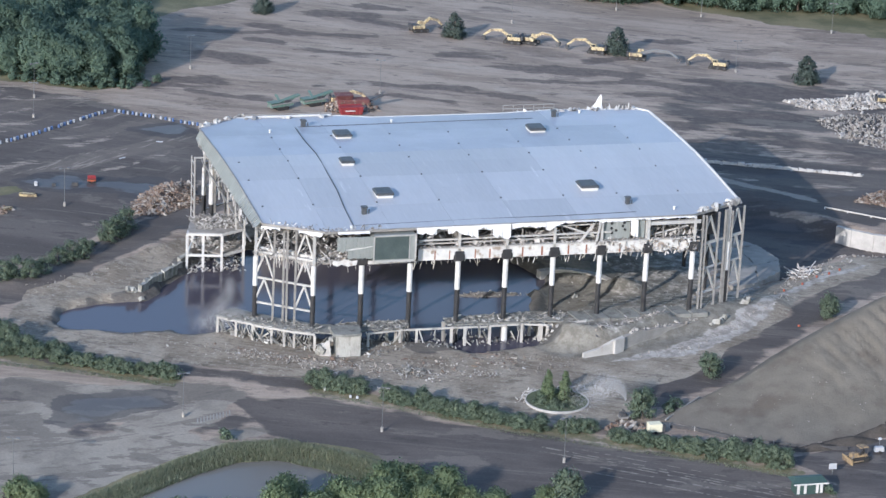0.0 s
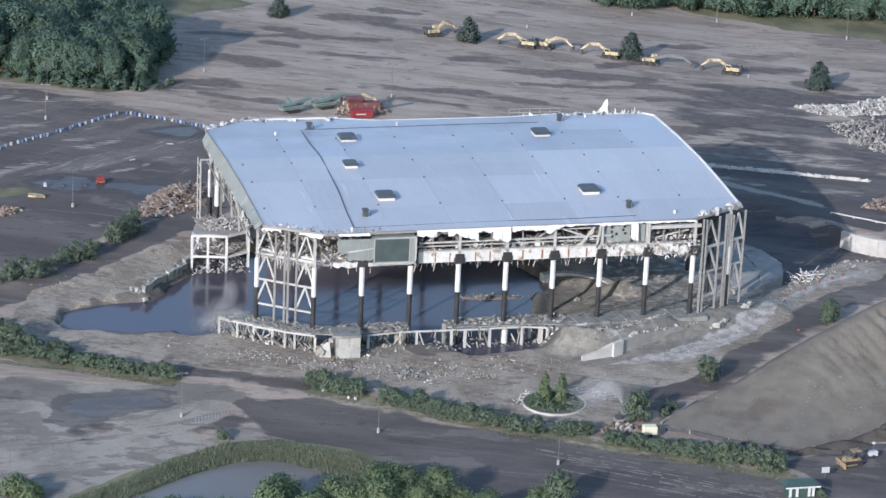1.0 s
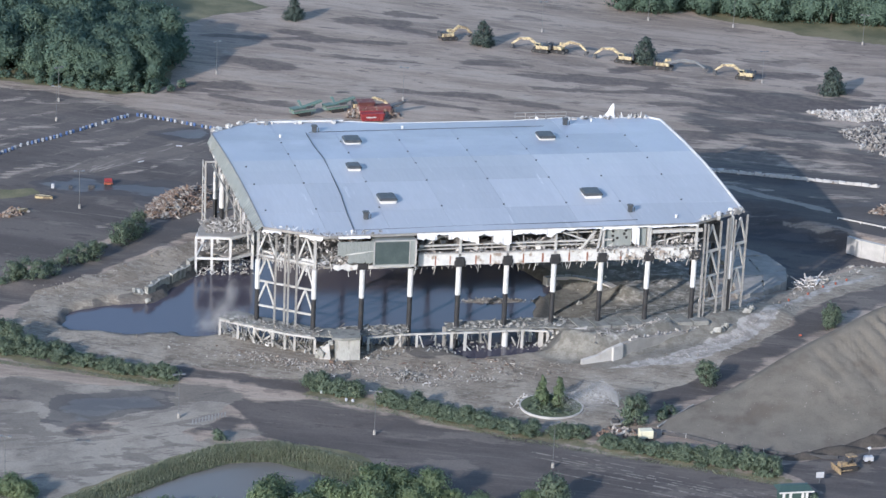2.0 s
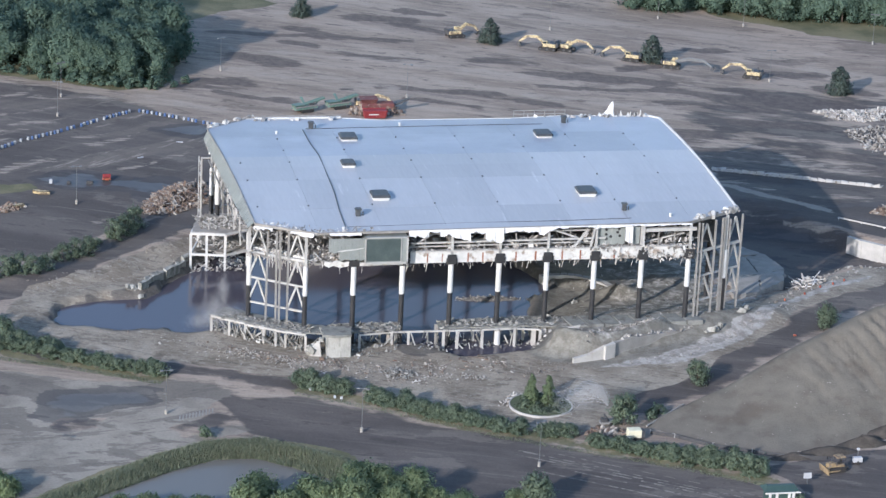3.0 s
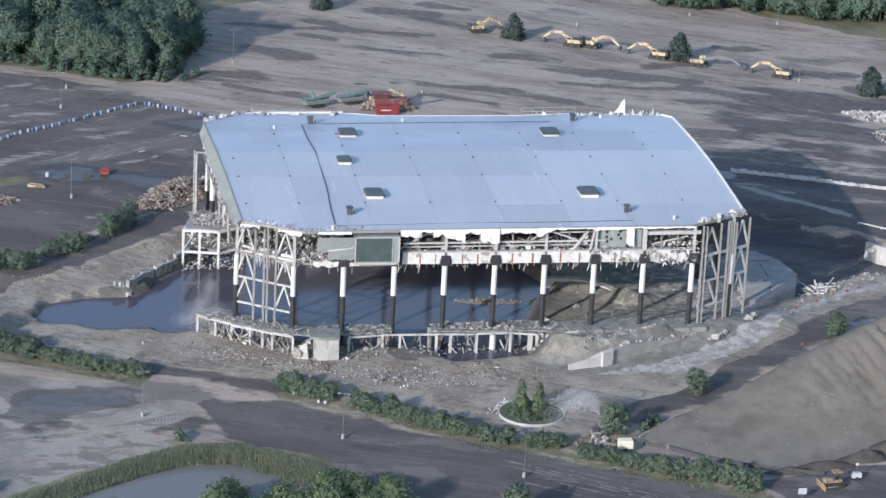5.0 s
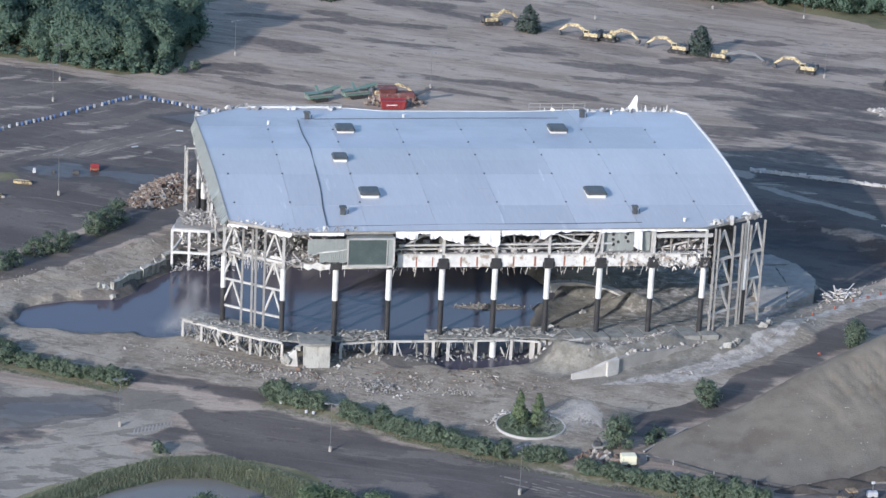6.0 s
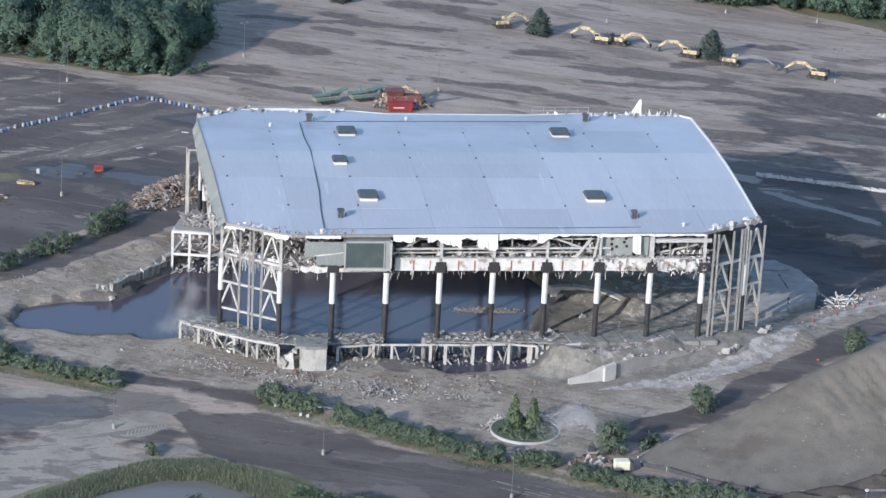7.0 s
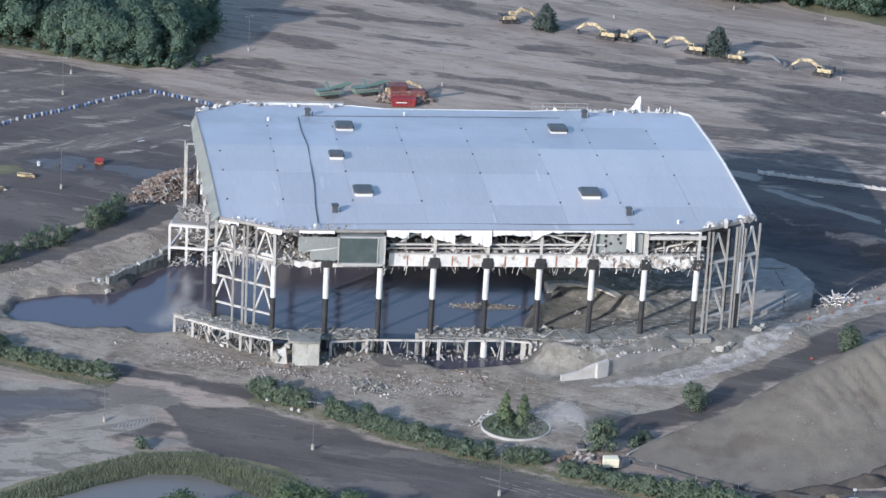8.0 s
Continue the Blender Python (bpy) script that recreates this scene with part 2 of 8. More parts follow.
M_GLASS = surface("dark cab glass", (0.02, 0.025, 0.03), (0.035, 0.04, 0.045), 1.0, 5.0, 0.1, 0, 0)
M_CREAM = surface("cream painted plywood", (0.62, 0.58, 0.42), (0.74, 0.70, 0.52), 0.8, 5.0, 0.7, 0, 0.08, (0.4, 0.36, 0.26), 0.6, (0.6, 0.8))
M_POLE = surface("galvanised pole", (0.15, 0.155, 0.16), (0.22, 0.225, 0.23), 1.0, 6.0, 0.5, 0.5, 0.05)
M_VENT = surface("dark roof vent", (0.05, 0.055, 0.06), (0.09, 0.095, 0.10), 1.0, 6.0, 0.5, 0.2, 0.05)
M_WATER = water("flooded pit water", (0.072, 0.067, 0.086), 0.12, 1.1)
M_PONDWATER = water("pond water", (0.150, 0.140, 0.125), 0.22)

# ---- mesh building ----


class Mesh:
    """Collects vertices and faces for one mesh."""

    def __init__(self):
        self.v, self.f = [], []

    def add(self, verts, faces):
        k = len(self.v)
        self.v.extend(tuple(p) for p in verts)
        self.f.extend(tuple(i + k for i in f) for f in faces)
        return self

    def hexa(self, p):
        """A block from eight corners: four below, four above, both anticlockwise."""
        return self.add(p, [(3, 2, 1, 0), (4, 5, 6, 7), (0, 1, 5, 4), (1, 2, 6, 5), (2, 3, 7, 6), (3, 0, 4, 7)])

    def box(self, x0, y0, z0, x1, y1, z1):
        return self.hexa([(x0, y0, z0), (x1, y0, z0), (x1, y1, z0), (x0, y1, z0), (x0, y0, z1), (x1, y0, z1), (x1, y1, z1), (x0, y1, z1)])

    def chamfer_box(self, x0, y0, z0, x1, y1, z1, c=0.1):
        """A box with its upright edges and its top edge cut off."""
        def ring(z, o):
            a, b, d, e = x0 + o, y0 + o, x1 - o, y1 - o
            return [(a + c, b, z), (d - c, b, z), (d, b + c, z), (d, e - c, z), (d - c, e, z), (a + c, e, z), (a, e - c, z), (a, b + c, z)]
        v = ring(z0, 0) + ring(z1 - c, 0) + ring(z1, c)
        f = [tuple(range(7, -1, -1)), tuple(range(16, 24))]
        for k in (0, 8):
            f += [(k + i, k + (i + 1) % 8, k + 8 + (i + 1) % 8, k + 8 + i) for i in range(8)]
        return self.add(v, f)

    def beam(self, p, q, w, h=None, up=(0, 0, 1)):
        p, q = Vector(p), Vector(q)
        h = h or w
        d = (q - p).normalized()
        s = d.cross(Vector(up))
        s = s.normalized() if s.length > 1e-4 else Vector((1, 0, 0))
        u = s.cross(d)
        c = [-w / 2 * s - h / 2 * u, w / 2 * s - h / 2 * u, w / 2 * s + h / 2 * u, -w / 2 * s + h / 2 * u]
        return self.hexa([p + o for o in c] + [q + o for o in c])

    def tube(self, p, q, r, r2=None, n=10):
        p, q = Vector(p), Vector(q)
        r2 = r if r2 is None else r2
        d = (q - p).normalized()
        s = d.orthogonal().normalized()
        u = d.cross(s)
        ring = [(math.cos(2 * math.pi * i / n), math.sin(2 * math.pi * i / n)) for i in range(n)]
        v = [p + r * (a * s + b * u) for a, b in ring] + [q + r2 * (a * s + b * u) for a, b in ring]
        return self.add(v, [(i, (i + 1) % n, n + (i + 1) % n, n + i) for i in range(n)] + [tuple(range(n - 1, -1, -1)), tuple(range(n, 2 * n))])

    def path(self, pts, r, n=6):
        """A bent tube through the points, in one piece."""
        pts = [Vector(p) for p in pts]
        v, f = [], []
        for i, p in enumerate(pts):
            d = (pts[min(i + 1, len(pts) - 1)] - pts[max(i - 1, 0)]).normalized()
            s = d.cross(Vector((0, 0, 1)))
            s = s.normalized() if s.length > 1e-3 else Vector((1, 0, 0))
            u = s.cross(d)
            v += [p + r * (math.cos(2 * math.pi * k / n) * s + math.sin(2 * math.pi * k / n) * u) for k in range(n)]
            if i:
                f += [((i - 1) * n + k, (i - 1) * n + (k + 1) % n, i * n + (k + 1) % n, i * n + k) for k in range(n)]
        f += [tuple(range(n - 1, -1, -1)), tuple(range((len(pts) - 1) * n, len(pts) * n))]
        return self.add(v, f)

    def prism(self, outline, z0, z1):
        n = len(outline)
        v = [(x, y, z0) for x, y in outline] + [(x, y, z1) for x, y in outline]
        return self.add(v, [tuple(range(n - 1, -1, -1)), tuple(range(n, 2 * n))] + [(i, (i + 1) % n, n + (i + 1) % n, n + i) for i in range(n)])

    def plate(self, outline, y, t):
        """An upright plate: outline in x and z, from y to y + t."""
        n = len(outline)
        v = [(x, y, z) for x, z in outline] + [(x, y + t, z) for x, z in outline]
        return self.add(v, [tuple(range(n)), tuple(range(2 * n - 1, n - 1, -1))] + [(i, n + i, n + (i + 1) % n, (i + 1) % n) for i in range(n)])

    def chunk(self, c, s, rng, flat=1.0):
        """A broken lump: a cube with jittered corners, turned at random."""
        m = Euler((rng.uniform(0, 6), rng.uniform(0, 6), rng.uniform(0, 6))).to_matrix()
        k = [Vector(a) * s * 0.5 for a in ((-1, -1, -1), (1, -1, -1), (1, 1, -1), (-1, 1, -1), (-1, -1, 1), (1, -1, 1), (1, 1, 1), (-1, 1, 1))]
        sx, sy, sz = rng.uniform(0.6, 1.4), rng.uniform(0.5, 1.2), rng.uniform(0.3, 0.8) * flat
        return self.hexa([Vector(c) + m @ Vector((p.x * sx * rng.uniform(0.7, 1.2), p.y * sy * rng.uniform(0.7, 1.2), p.z * sz * rng.uniform(0.7, 1.2))) for p in k])

    def weld(self):
        """Merges corners that coincide."""
        seen, to, v = {}, [], []
        for p in self.v:
            k = tuple(round(c, 3) for c in p)
            if k not in seen:
                seen[k] = len(v)
                v.append(p)
            to.append(seen[k])
        self.v, self.f = v, [tuple(to[i] for i in f) for f in self.f]
        return self

    def data(self, name, material, smooth=False):
        me = bpy.data.meshes.new(name)
        me.from_pydata(self.v, [], self.f)
        me.materials.append(material)
        if smooth:
            me.polygons.foreach_set("use_smooth", [True] * len(me.polygons))
        me.update()
        return me


def part(name, mesh, material, parent=None, label="", smooth=False):
    """One mesh object, under a thing or a part."""
    ob = new(name, mesh.data(name, material, smooth) if isinstance(mesh, Mesh) else mesh)
    ob.parent = parent
    return tagged(ob, label)


def thing(name, label, category, at=(0, 0, 0), group="", kind=""):
    ob = new(name)
    ob.location = at
    ob.empty_display_size = 0.5
    return tagged(ob, label, category, group, kind)


# ---- the lie of the land ----


def smooth(a, b, x):
    t = np.clip((x - a) / (b - a), 0, 1)
    return t * t * (3 - 2 * t)


def signed(poly, x, y):
    """Distance to a polygon's edge, negative inside."""
    x, y = np.asarray(x, float), np.asarray(y, float)
    best, inside = np.full(x.shape, 1e9), np.zeros(x.shape, bool)
    for (ax, ay), (bx, by) in zip(poly, poly[1:] + poly[:1]):
        ex, ey = bx - ax, by - ay
        t = np.clip(((x - ax) * ex + (y - ay) * ey) / (ex * ex + ey * ey), 0, 1)
        best = np.minimum(best, np.hypot(x - ax - t * ex, y - ay - t * ey))
        if ay != by:
            inside ^= ((ay > y) != (by > y)) & (x < ax + ex * (y - ay) / ey)
    return np.where(inside, -best, best)


def along(line, x, y):
    """Distance to an open line."""
    x, y = np.asarray(x, float), np.asarray(y, float)
    best = np.full(x.shape, 1e9)
    for (ax, ay), (bx, by) in zip(line, line[1:]):
        ex, ey = bx - ax, by - ay
        t = np.clip(((x - ax) * ex + (y - ay) * ey) / (ex * ex + ey * ey), 0, 1)
        best = np.minimum(best, np.hypot(x - ax - t * ex, y - ay - t * ey))
    return best


TABLE = np.random.RandomState(4).rand(256, 256)


def lumps(x, y, s, octaves=4, seed=0):
    """Smooth random unevenness at several scales, about -1 to 1."""
    x, y = np.asarray(x, float) / s + 17.3 * seed, np.asarray(y, float) / s + 9.1 * seed
    total, amp, norm = 0.0, 1.0, 0.0
    for _ in range(octaves):
        i, j = np.floor(x).astype(int), np.floor(y).astype(int)
        u, v = x - i, y - j
        u, v = u * u * (3 - 2 * u), v * v * (3 - 2 * v)
        a, b, c, d = (TABLE[(i + p) % 256, (j + q) % 256] for p, q in ((0, 0), (1, 0), (0, 1), (1, 1)))
        total = total + amp * ((a * (1 - u) + b * u) * (1 - v) + (c * (1 - u) + d * u) * v - 0.5) * 2
        norm += amp * 0.6
        amp *= 0.5
        x, y = x * 2.03 + 11.7, y * 2.03 + 5.3
    return total / norm


def ripple(x, y, s, seed=0.0):
    return lumps(x, y, s * 2.2, 3, seed)


WATER_Z = -2.0
PIT = [(-99, 20), (-97, 28), (-92, 31), (-79, 32), (-73, 41), (-67, 50), (-60, 60), (-40, 64), (-10, 62), (4, 52), (9, 34), (4, 22), (0, 13), (-1, 4), (-2, -1), (-3, -7.2),
       (-19, -8.2), (-24, -2), (-36, 1), (-45, 3), (-56, 6), (-66, 11), (-72, 10), (-76, 13), (-86, 13), (-97, 16)]
PLATEAU = [(-1, -9), (8, -13.5), (13.5, -12), (32, -2), (50, 6), (58, 22), (62, 34), (58, 48), (40, 52), (22, 44), (21, 30), (14, 18), (7, 5), (0, 2)]
MUD = [(-2, 3), (8, 4), (14, 14), (19, 23), (18, 29), (12, 34), (2, 36), (6, 28), (2, 18)]
SIDE_PIT = [(60, 25), (66, 30), (78, 38), (88, 33), (106, 27), (106, 40.5), (91, 47.8), (86.5, 54.5), (75, 68), (62, 82), (50, 70), (58, 52), (64, 36)]
POND = [(-130, -86), (-112, -74), (-95, -61.5), (-86, -54.5), (-74, -49.8), (-62, -50.8), (-53.5, -58), (-49, -68), (-56, -90), (-90, -110), (-130, -110)]


def base_z(x, y):
    x, y = np.clip(x, -98, 120), np.clip(y, -56, 260)
    return -0.464 + 0.0116 * x + 0.00964 * y - 0.000224 * x * y


def land(x, y):
    """Height of the bare ground."""
    x, y = np.asarray(x, float), np.asarray(y, float)
    z = base_z(x, y) + 0.08 * ripple(x, y, 9.0)
    s = smooth(1.5, -2.5, signed(PIT, x, y) + 0.9 * ripple(x, y, 2.3, 1.0))
    z = z * (1 - s) + (WATER_Z - 1.6) * s
    isle = np.maximum(1 - ((x + 6) / 11) ** 2 - ((y - 25.5 + 0.05 * x) / (2.4 + 0.5 * ripple(x, y, 2.0, 6.0))) ** 2, 0)
    z = z + 1.95 * isle ** 0.4
    # mud flat between the water and the plateau, inside the curved kerb
    s = smooth(3, -3, signed(MUD, x, y) + 0.8 * ripple(x, y, 3.0, 2.5)) * smooth(-1.0, 2.5, signed(PIT, x, y))
    z = z * (1 - s) + (-1.8 + 0.16 * ripple(x, y, 4.0, 4.5)) * s
    s = smooth(2.0 + 6 * smooth(20, 40, x) + 2 * smooth(4, 14, y), -2.5, signed(PLATEAU, x, y) + 0.6 * ripple(x, y, 2.0, 2.0))
    z = z * (1 - s) + (2.3 - 2.7 * smooth(1, 18, y) + 0.35 * ripple(x, y, 4.0, 3.0)) * s
    z = z + 2.6 * np.maximum(1 - np.hypot((x - 22.5) / 6.0, (y - 22.5) / 4.0), 0) * (1 + 0.3 * ripple(x, y, 1.5, 3.5))
    heap = np.maximum(1 - np.hypot((x - 2.0) / 6.5, (y + 8.8) / 5.0), 0)
    z = z + 2.0 * heap * (1 + 0.25 * ripple(x, y, 1.2, 3.0)) + 1.0 * smooth(3.0, 0.0, along([(5, -11), (14, -8.5), (24, -3)], x, y))
    ease = 6 * smooth(84, 70, x)
    s = smooth(2.0 + ease, -2.5 - ease, signed(SIDE_PIT, x, y) + 0.7 * ripple(x, y, 2.6, 4.0))
    z = z * (1 - s) + (-3.4 + 0.3 * ripple(x, y, 3.0, 5.0)) * s
    bank = smooth(7, 0, along([(-104, 40), (-86, 45), (-74, 56), (-66, 66)], x, y)) * smooth(-0.5, 2.5, signed(PIT, x, y))
    z = z + (0.9 + 0.3 * ripple(x, y, 3.1, 6.0)) * bank
    s = smooth(1.0, -3.0, signed(POND, x, y) + 0.7 * ripple(x, y, 3.0, 7.0))
    z = z * (1 - s) + (-5.2) * s
    return z


def height(x, y):
    return float(land(x, y))


def axis(lo, hi, step, far_lo, far_hi):
    v = list(np.arange(lo, hi + step / 2, step))
    for end, sign in ((far_hi, 1), (far_lo, -1)):
        d, p, more = step, v[-1] if sign > 0 else v[0], []
        while (end - p) * sign > 0:
            d *= 1.32
            p += sign * d
            more.append(p)
        v = v + more if sign > 0 else more[::-1] + v
    return np.array(v)


LEFT_ROAD = [(-130, 18), (-112, 33), (-92, 50), (-74, 66), (-62, 80), (-50, 98), (-30, 112), (10, 118), (60, 112), (100, 96), (140, 80)]
FRONT_ROAD = [(-130, 12), (-108, 2), (-90, -6), (-74, -11), (-58, -18), (-48, -24)]
RIGHT_ROAD = [(10, -40), (24, -30), (40, -16), (56, -1), (72, 14), (95, 26), (130, 36)]
FRONT_LOT = [(-71, -25), (-62, -25.5), (-54.6, -27), (-41, -35.5), (-31.8, -43.2), (-19.4, -50.5), (-12.6, -54), (-3.4, -60), (5.4, -67), (14.6, -72.4), (24, -80), (40, -92), (70, -130), (-40, -150), (-48, -70), (-54, -54), (-66, -42)]
PALE_LOT = [(-150, -14), (-110, -7), (-96, -12), (-80, -15.5), (-67, -22), (-71, -30), (-66, -42), (-80, -47), (-98, -60), (-140, -80)]
DIRT = [(-112, 8), (-104, 36), (-90, 44), (-66, 62), (-52, 62), (-52, 90), (46, 90), (50, 40), (70, 30), (96, 42), (110, 36), (90, 26), (70, 17), (54, 3), (38, -13), (22, -27),
        (8, -38), (0, -52), (-20, -44), (-36, -31), (-48, -22), (-60, -14), (-76, -7), (-92, -2), (-108, 6)]
DUST = [(7, -18.5), (13, -18.8), (24, -17.6), (34, -13.2), (45, -2.2), (56, 11), (72, 22), (84, 30), (72, 26), (57, 14.6), (44, 2.6), (32, -7.6), (22, -12.6), (13, -16)]
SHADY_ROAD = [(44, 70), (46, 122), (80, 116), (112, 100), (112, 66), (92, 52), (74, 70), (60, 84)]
LEFT_LOT = [(-150, 26), (-106, 47), (-88, 61), (-64, 84), (-56, 100), (-40, 118), (-50, 142), (-66, 158), (-76, 168), (-100, 178), (-150, 190)]
EAST_LOT = [(70, 150), (86, 190), (116, 186), (150, 170), (130, 100), (100, 100), (70, 122)]
DARK_SPOTS = [[(-16.8, 171.4), (-12.9, 177), (-8, 178.6), (-7, 176), (-11, 171.4), (-15, 169.4)], [(-124, -9), (-105, -12), (-98, -18.5), (-105, -21), (-124, -18)], [(-108, -35.5), (-102, -29.6), (-90, -31.8), (-93, -37.3), (-102.6, -39)], [(-84.6, -39.6), (-76, -33), (-69, -29.6), (-67, -35.4), (-78.6, -43)]]
MEADOW = [(108, 300), (112, 266), (128, 254), (136, 243), (166, 222), (200, 205), (320, 140), (500, 300), (300, 500)]
WOODS_FLOOR = [(-200, 205), (-110, 186), (-86, 179), (-72, 173), (-60, 175), (-53, 191), (-52, 214), (-62, 240), (-90, 330), (-200, 330)]
WET = [[(-30, -3), (-2, -3), (-2, -8.5), (-12, -10), (-22, -9.5), (-30, -7)], [(-106, -33), (-104, -24), (-99, -18), (-92, -16.5), (-83, -19), (-81.5, -25), (-92, -30), (-100, -36)],
       [(-99, 104), (-88, 108.5), (-80, 107), (-62, 104), (-60, 92), (-66, 86), (-78, 95), (-92, 99)],
       [(-66, 139), (-52, 146), (-49, 140), (-56, 132)],
       [(-79, 262), (-66, 285), (-50, 290), (-58, 262)]]

# stains, scuffs and one stroke of shade: both ends and the half width
FAR_STAINS = [(-39, 227, -8, 226, 1.7), (-8, 226, 14, 224, 1.8), (-18, 233, -6, 226, 2.7), (-22, 219, -14, 216, 2.2), (-38, 205, -24, 200, 4.2), (-51, 178, -40, 180, 5.2), (-45, 171, -27, 163, 1.8),
              (-10, 210, 13, 202, 1.7), (2, 248, 17, 245, 3.7), (18, 256, 28, 254, 2.6), (13, 241, 25, 235, 2.4), (30, 206, 44, 203, 2.3), (-2, 179, 20, 174, 2.1), (20, 174, 37, 166, 2.6), (4, 169, 20, 160, 1.9)]
# the last stroke is painted shade, darkening the lot inside the arena's shadow
EAST_STAINS_SHADE = [(42, 193, 57, 192, 3.4), (50, 191, 77, 187, 3.5), (42, 181, 81, 177, 1.7), (75, 180, 92, 170, 3.9), (91, 181, 102, 176, 3.5), (94, 170, 121, 166, 6.9), (111, 197, 123, 198, 3.6), (70, 167, 100, 160, 1.7),
               (33, 168, 41, 163, 3.0), (68, 200, 82, 204, 2.0), (93, 222, 104, 222, 2.5), (61, 138, 72, 136, 6.1), (86, 149, 107, 144, 3.2), (98, 120, 117, 116, 3.1), (105, 108, 116, 102, 4.6), (121, 182, 132, 178, 3.1), (64, 124, 86, 116, 4.5)]
PALE_STREAKS = [(37, 173, 68, 163, 3.8), (90, 111, 104, 105, 4.0), (-36, 211, 4, 203, 2.2), (4, 203, 40, 191, 2.8), (-35, 193, -2, 177, 6.9), (66, 127, 79, 128, 1.9), (93, 136, 98, 134, 1.6),
                (71, 108, 87, 103, 1.4), (76, 87, 86, 75, 1.8), (72, 97, 77, 92, 2.3), (68, 98, 72, 97, 3.6), (92, 86, 98, 82, 1.8), (83, 129, 99, 107, 2.4), (125, 204, 136, 192, 4.4)]
WEST_SCUFFS = [(-102, 151, -88, 156, 1.2), (-100, 143, -89, 146, 1.8), (-102, 166, -96, 169, 1.3), (-104, 110, -92, 117, 1.8), (-101, 114, -94, 118, 0.9), (-83, 129, -73, 134, 1.6), (-85, 134, -79, 136, 1.3), (-93, 175, -55, 172, 1.5),
               (-101, 180, -93, 172, 1.3), (-93, 166, -71, 165, 1.5), (-67, 163, -47, 157, 3.6), (-75, 111, -59, 123, 0.8), (-87, 75, -82, 77, 1.1), (-95, 38, -91, 40, 0.8), (-103, 138, -97, 139, 1.0), (-79, 171, -60, 167, 1.5)]
APRON = [(50, 50), (57, 48), (61, 42), (62.5, 35), (59, 24), (45, 10), (42, 20)]

gx, gy = axis(-132, 150, 1.0, -3600, 3600), axis(-96, 272, 1.0, -3600, 3600)
GX, GY = np.meshgrid(gx, gy)
GZ = land(GX, GY)
warp_x, warp_y = GX + 1.3 * ripple(GX, GY, 3.3, 8), GY + 1.3 * ripple(GX, GY, 3.7, 9)


def zone(poly, soft=0.8):
    return smooth(soft, -soft, signed(poly, warp_x, warp_y))


def band(line, half, soft=0.8):
    return smooth(half + soft, half - soft, along(line, warp_x, warp_y))


z_dirt = np.maximum(zone(DIRT, 1.2), zone(PIT, 2)) * (1 - zone(SIDE_PIT, 3)) * (1 - zone(APRON, 2))
# SHADY_ROAD, SIDE_PIT and the patch between are darkened to deepen the arena's shadow
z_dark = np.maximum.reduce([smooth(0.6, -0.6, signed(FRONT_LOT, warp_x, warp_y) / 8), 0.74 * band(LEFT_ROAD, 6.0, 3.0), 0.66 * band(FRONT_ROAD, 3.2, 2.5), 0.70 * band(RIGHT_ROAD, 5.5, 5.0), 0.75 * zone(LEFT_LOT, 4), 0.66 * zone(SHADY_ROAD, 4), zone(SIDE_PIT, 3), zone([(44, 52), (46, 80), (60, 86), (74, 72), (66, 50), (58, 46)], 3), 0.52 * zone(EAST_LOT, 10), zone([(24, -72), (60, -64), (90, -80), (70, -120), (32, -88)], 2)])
z_grass = np.maximum.reduce([zone([(-52, 234), (-44, 240), (-36, 247), (-17, 259), (-26, 270), (-54, 262)], 1.5), zone(MEADOW), zone(WOODS_FLOOR, 1.5), smooth(6.0, 4.0, signed(POND, warp_x, warp_y)), zone([(-112, 94), (-106, 101), (-98, 100.5), (-97, 97), (-104, 94)], 1.0),
                             0.62 * band([(-113, 3), (-98, -5.5), (-80, -15)], 2.0), 0.58 * band([(-55, -23), (-40, -32.5), (-20, -48), (-6, -56), (24, -79)], 2.2)])
z_pale = smooth(0.6, -0.6, signed(PALE_LOT, warp_x, warp_y) / 14)
z_pale = z_pale * (1 - 0.55 * np.maximum.reduce([zone(p, 2.5) for p in DARK_SPOTS]))
z_dark = np.maximum(z_dark, 0.6 * np.maximum.reduce([zone(p, 3.0) for p in DARK_SPOTS]))
z_dust = np.maximum.reduce([zone(DUST, 2.0), 0.5 * zone(PLATEAU, 4.0), 0.62 * zone(APRON, 1.5), 0.36 * zone([(110, 160), (112, 124), (120, 112), (140, 110), (144, 166), (126, 163)], 5.0)])
z_shade = np.maximum(band([(66, 96), (74, 88), (86, 75)], 1.6, 2.0), band([(60, 108), (66, 104)], 2.0, 2.0))


def strokes(rows):
    return np.maximum.reduce([smooth(w * 1.5 + 0.4, w * 0.3, along([(a, b), (c, d)], warp_x, warp_y)) for a, b, c, d, w in rows])


z_stain_shade = strokes(FAR_STAINS + EAST_STAINS_SHADE)
z_scuff = strokes(PALE_STREAKS + WEST_SCUFFS)
z_calm = zone([(-46, 172), (-30, 150), (10, 140), (44, 150), (40, 190), (10, 236), (-40, 250)], 14)
z_grey = np.maximum.reduce([zone(PLATEAU, 3.0), smooth(5, 2, signed(MUD, warp_x, warp_y)), smooth(9, 6, np.hypot(GX - 2, GY + 8.8)), zone([(-4, -12), (8, -18), (34, -10), (50, 4), (50, 10), (30, 0)], 4)])
z_dust = np.maximum(z_dust, 0.75 * smooth(3.2, 2.2, np.hypot((GX + 6) / 4, GY - 25.5 + 0.05 * GX)))
z_left = zone([(-150, 92), (-96, 96), (-62, 106), (-50, 142), (-76, 168), (-150, 190)], 8)
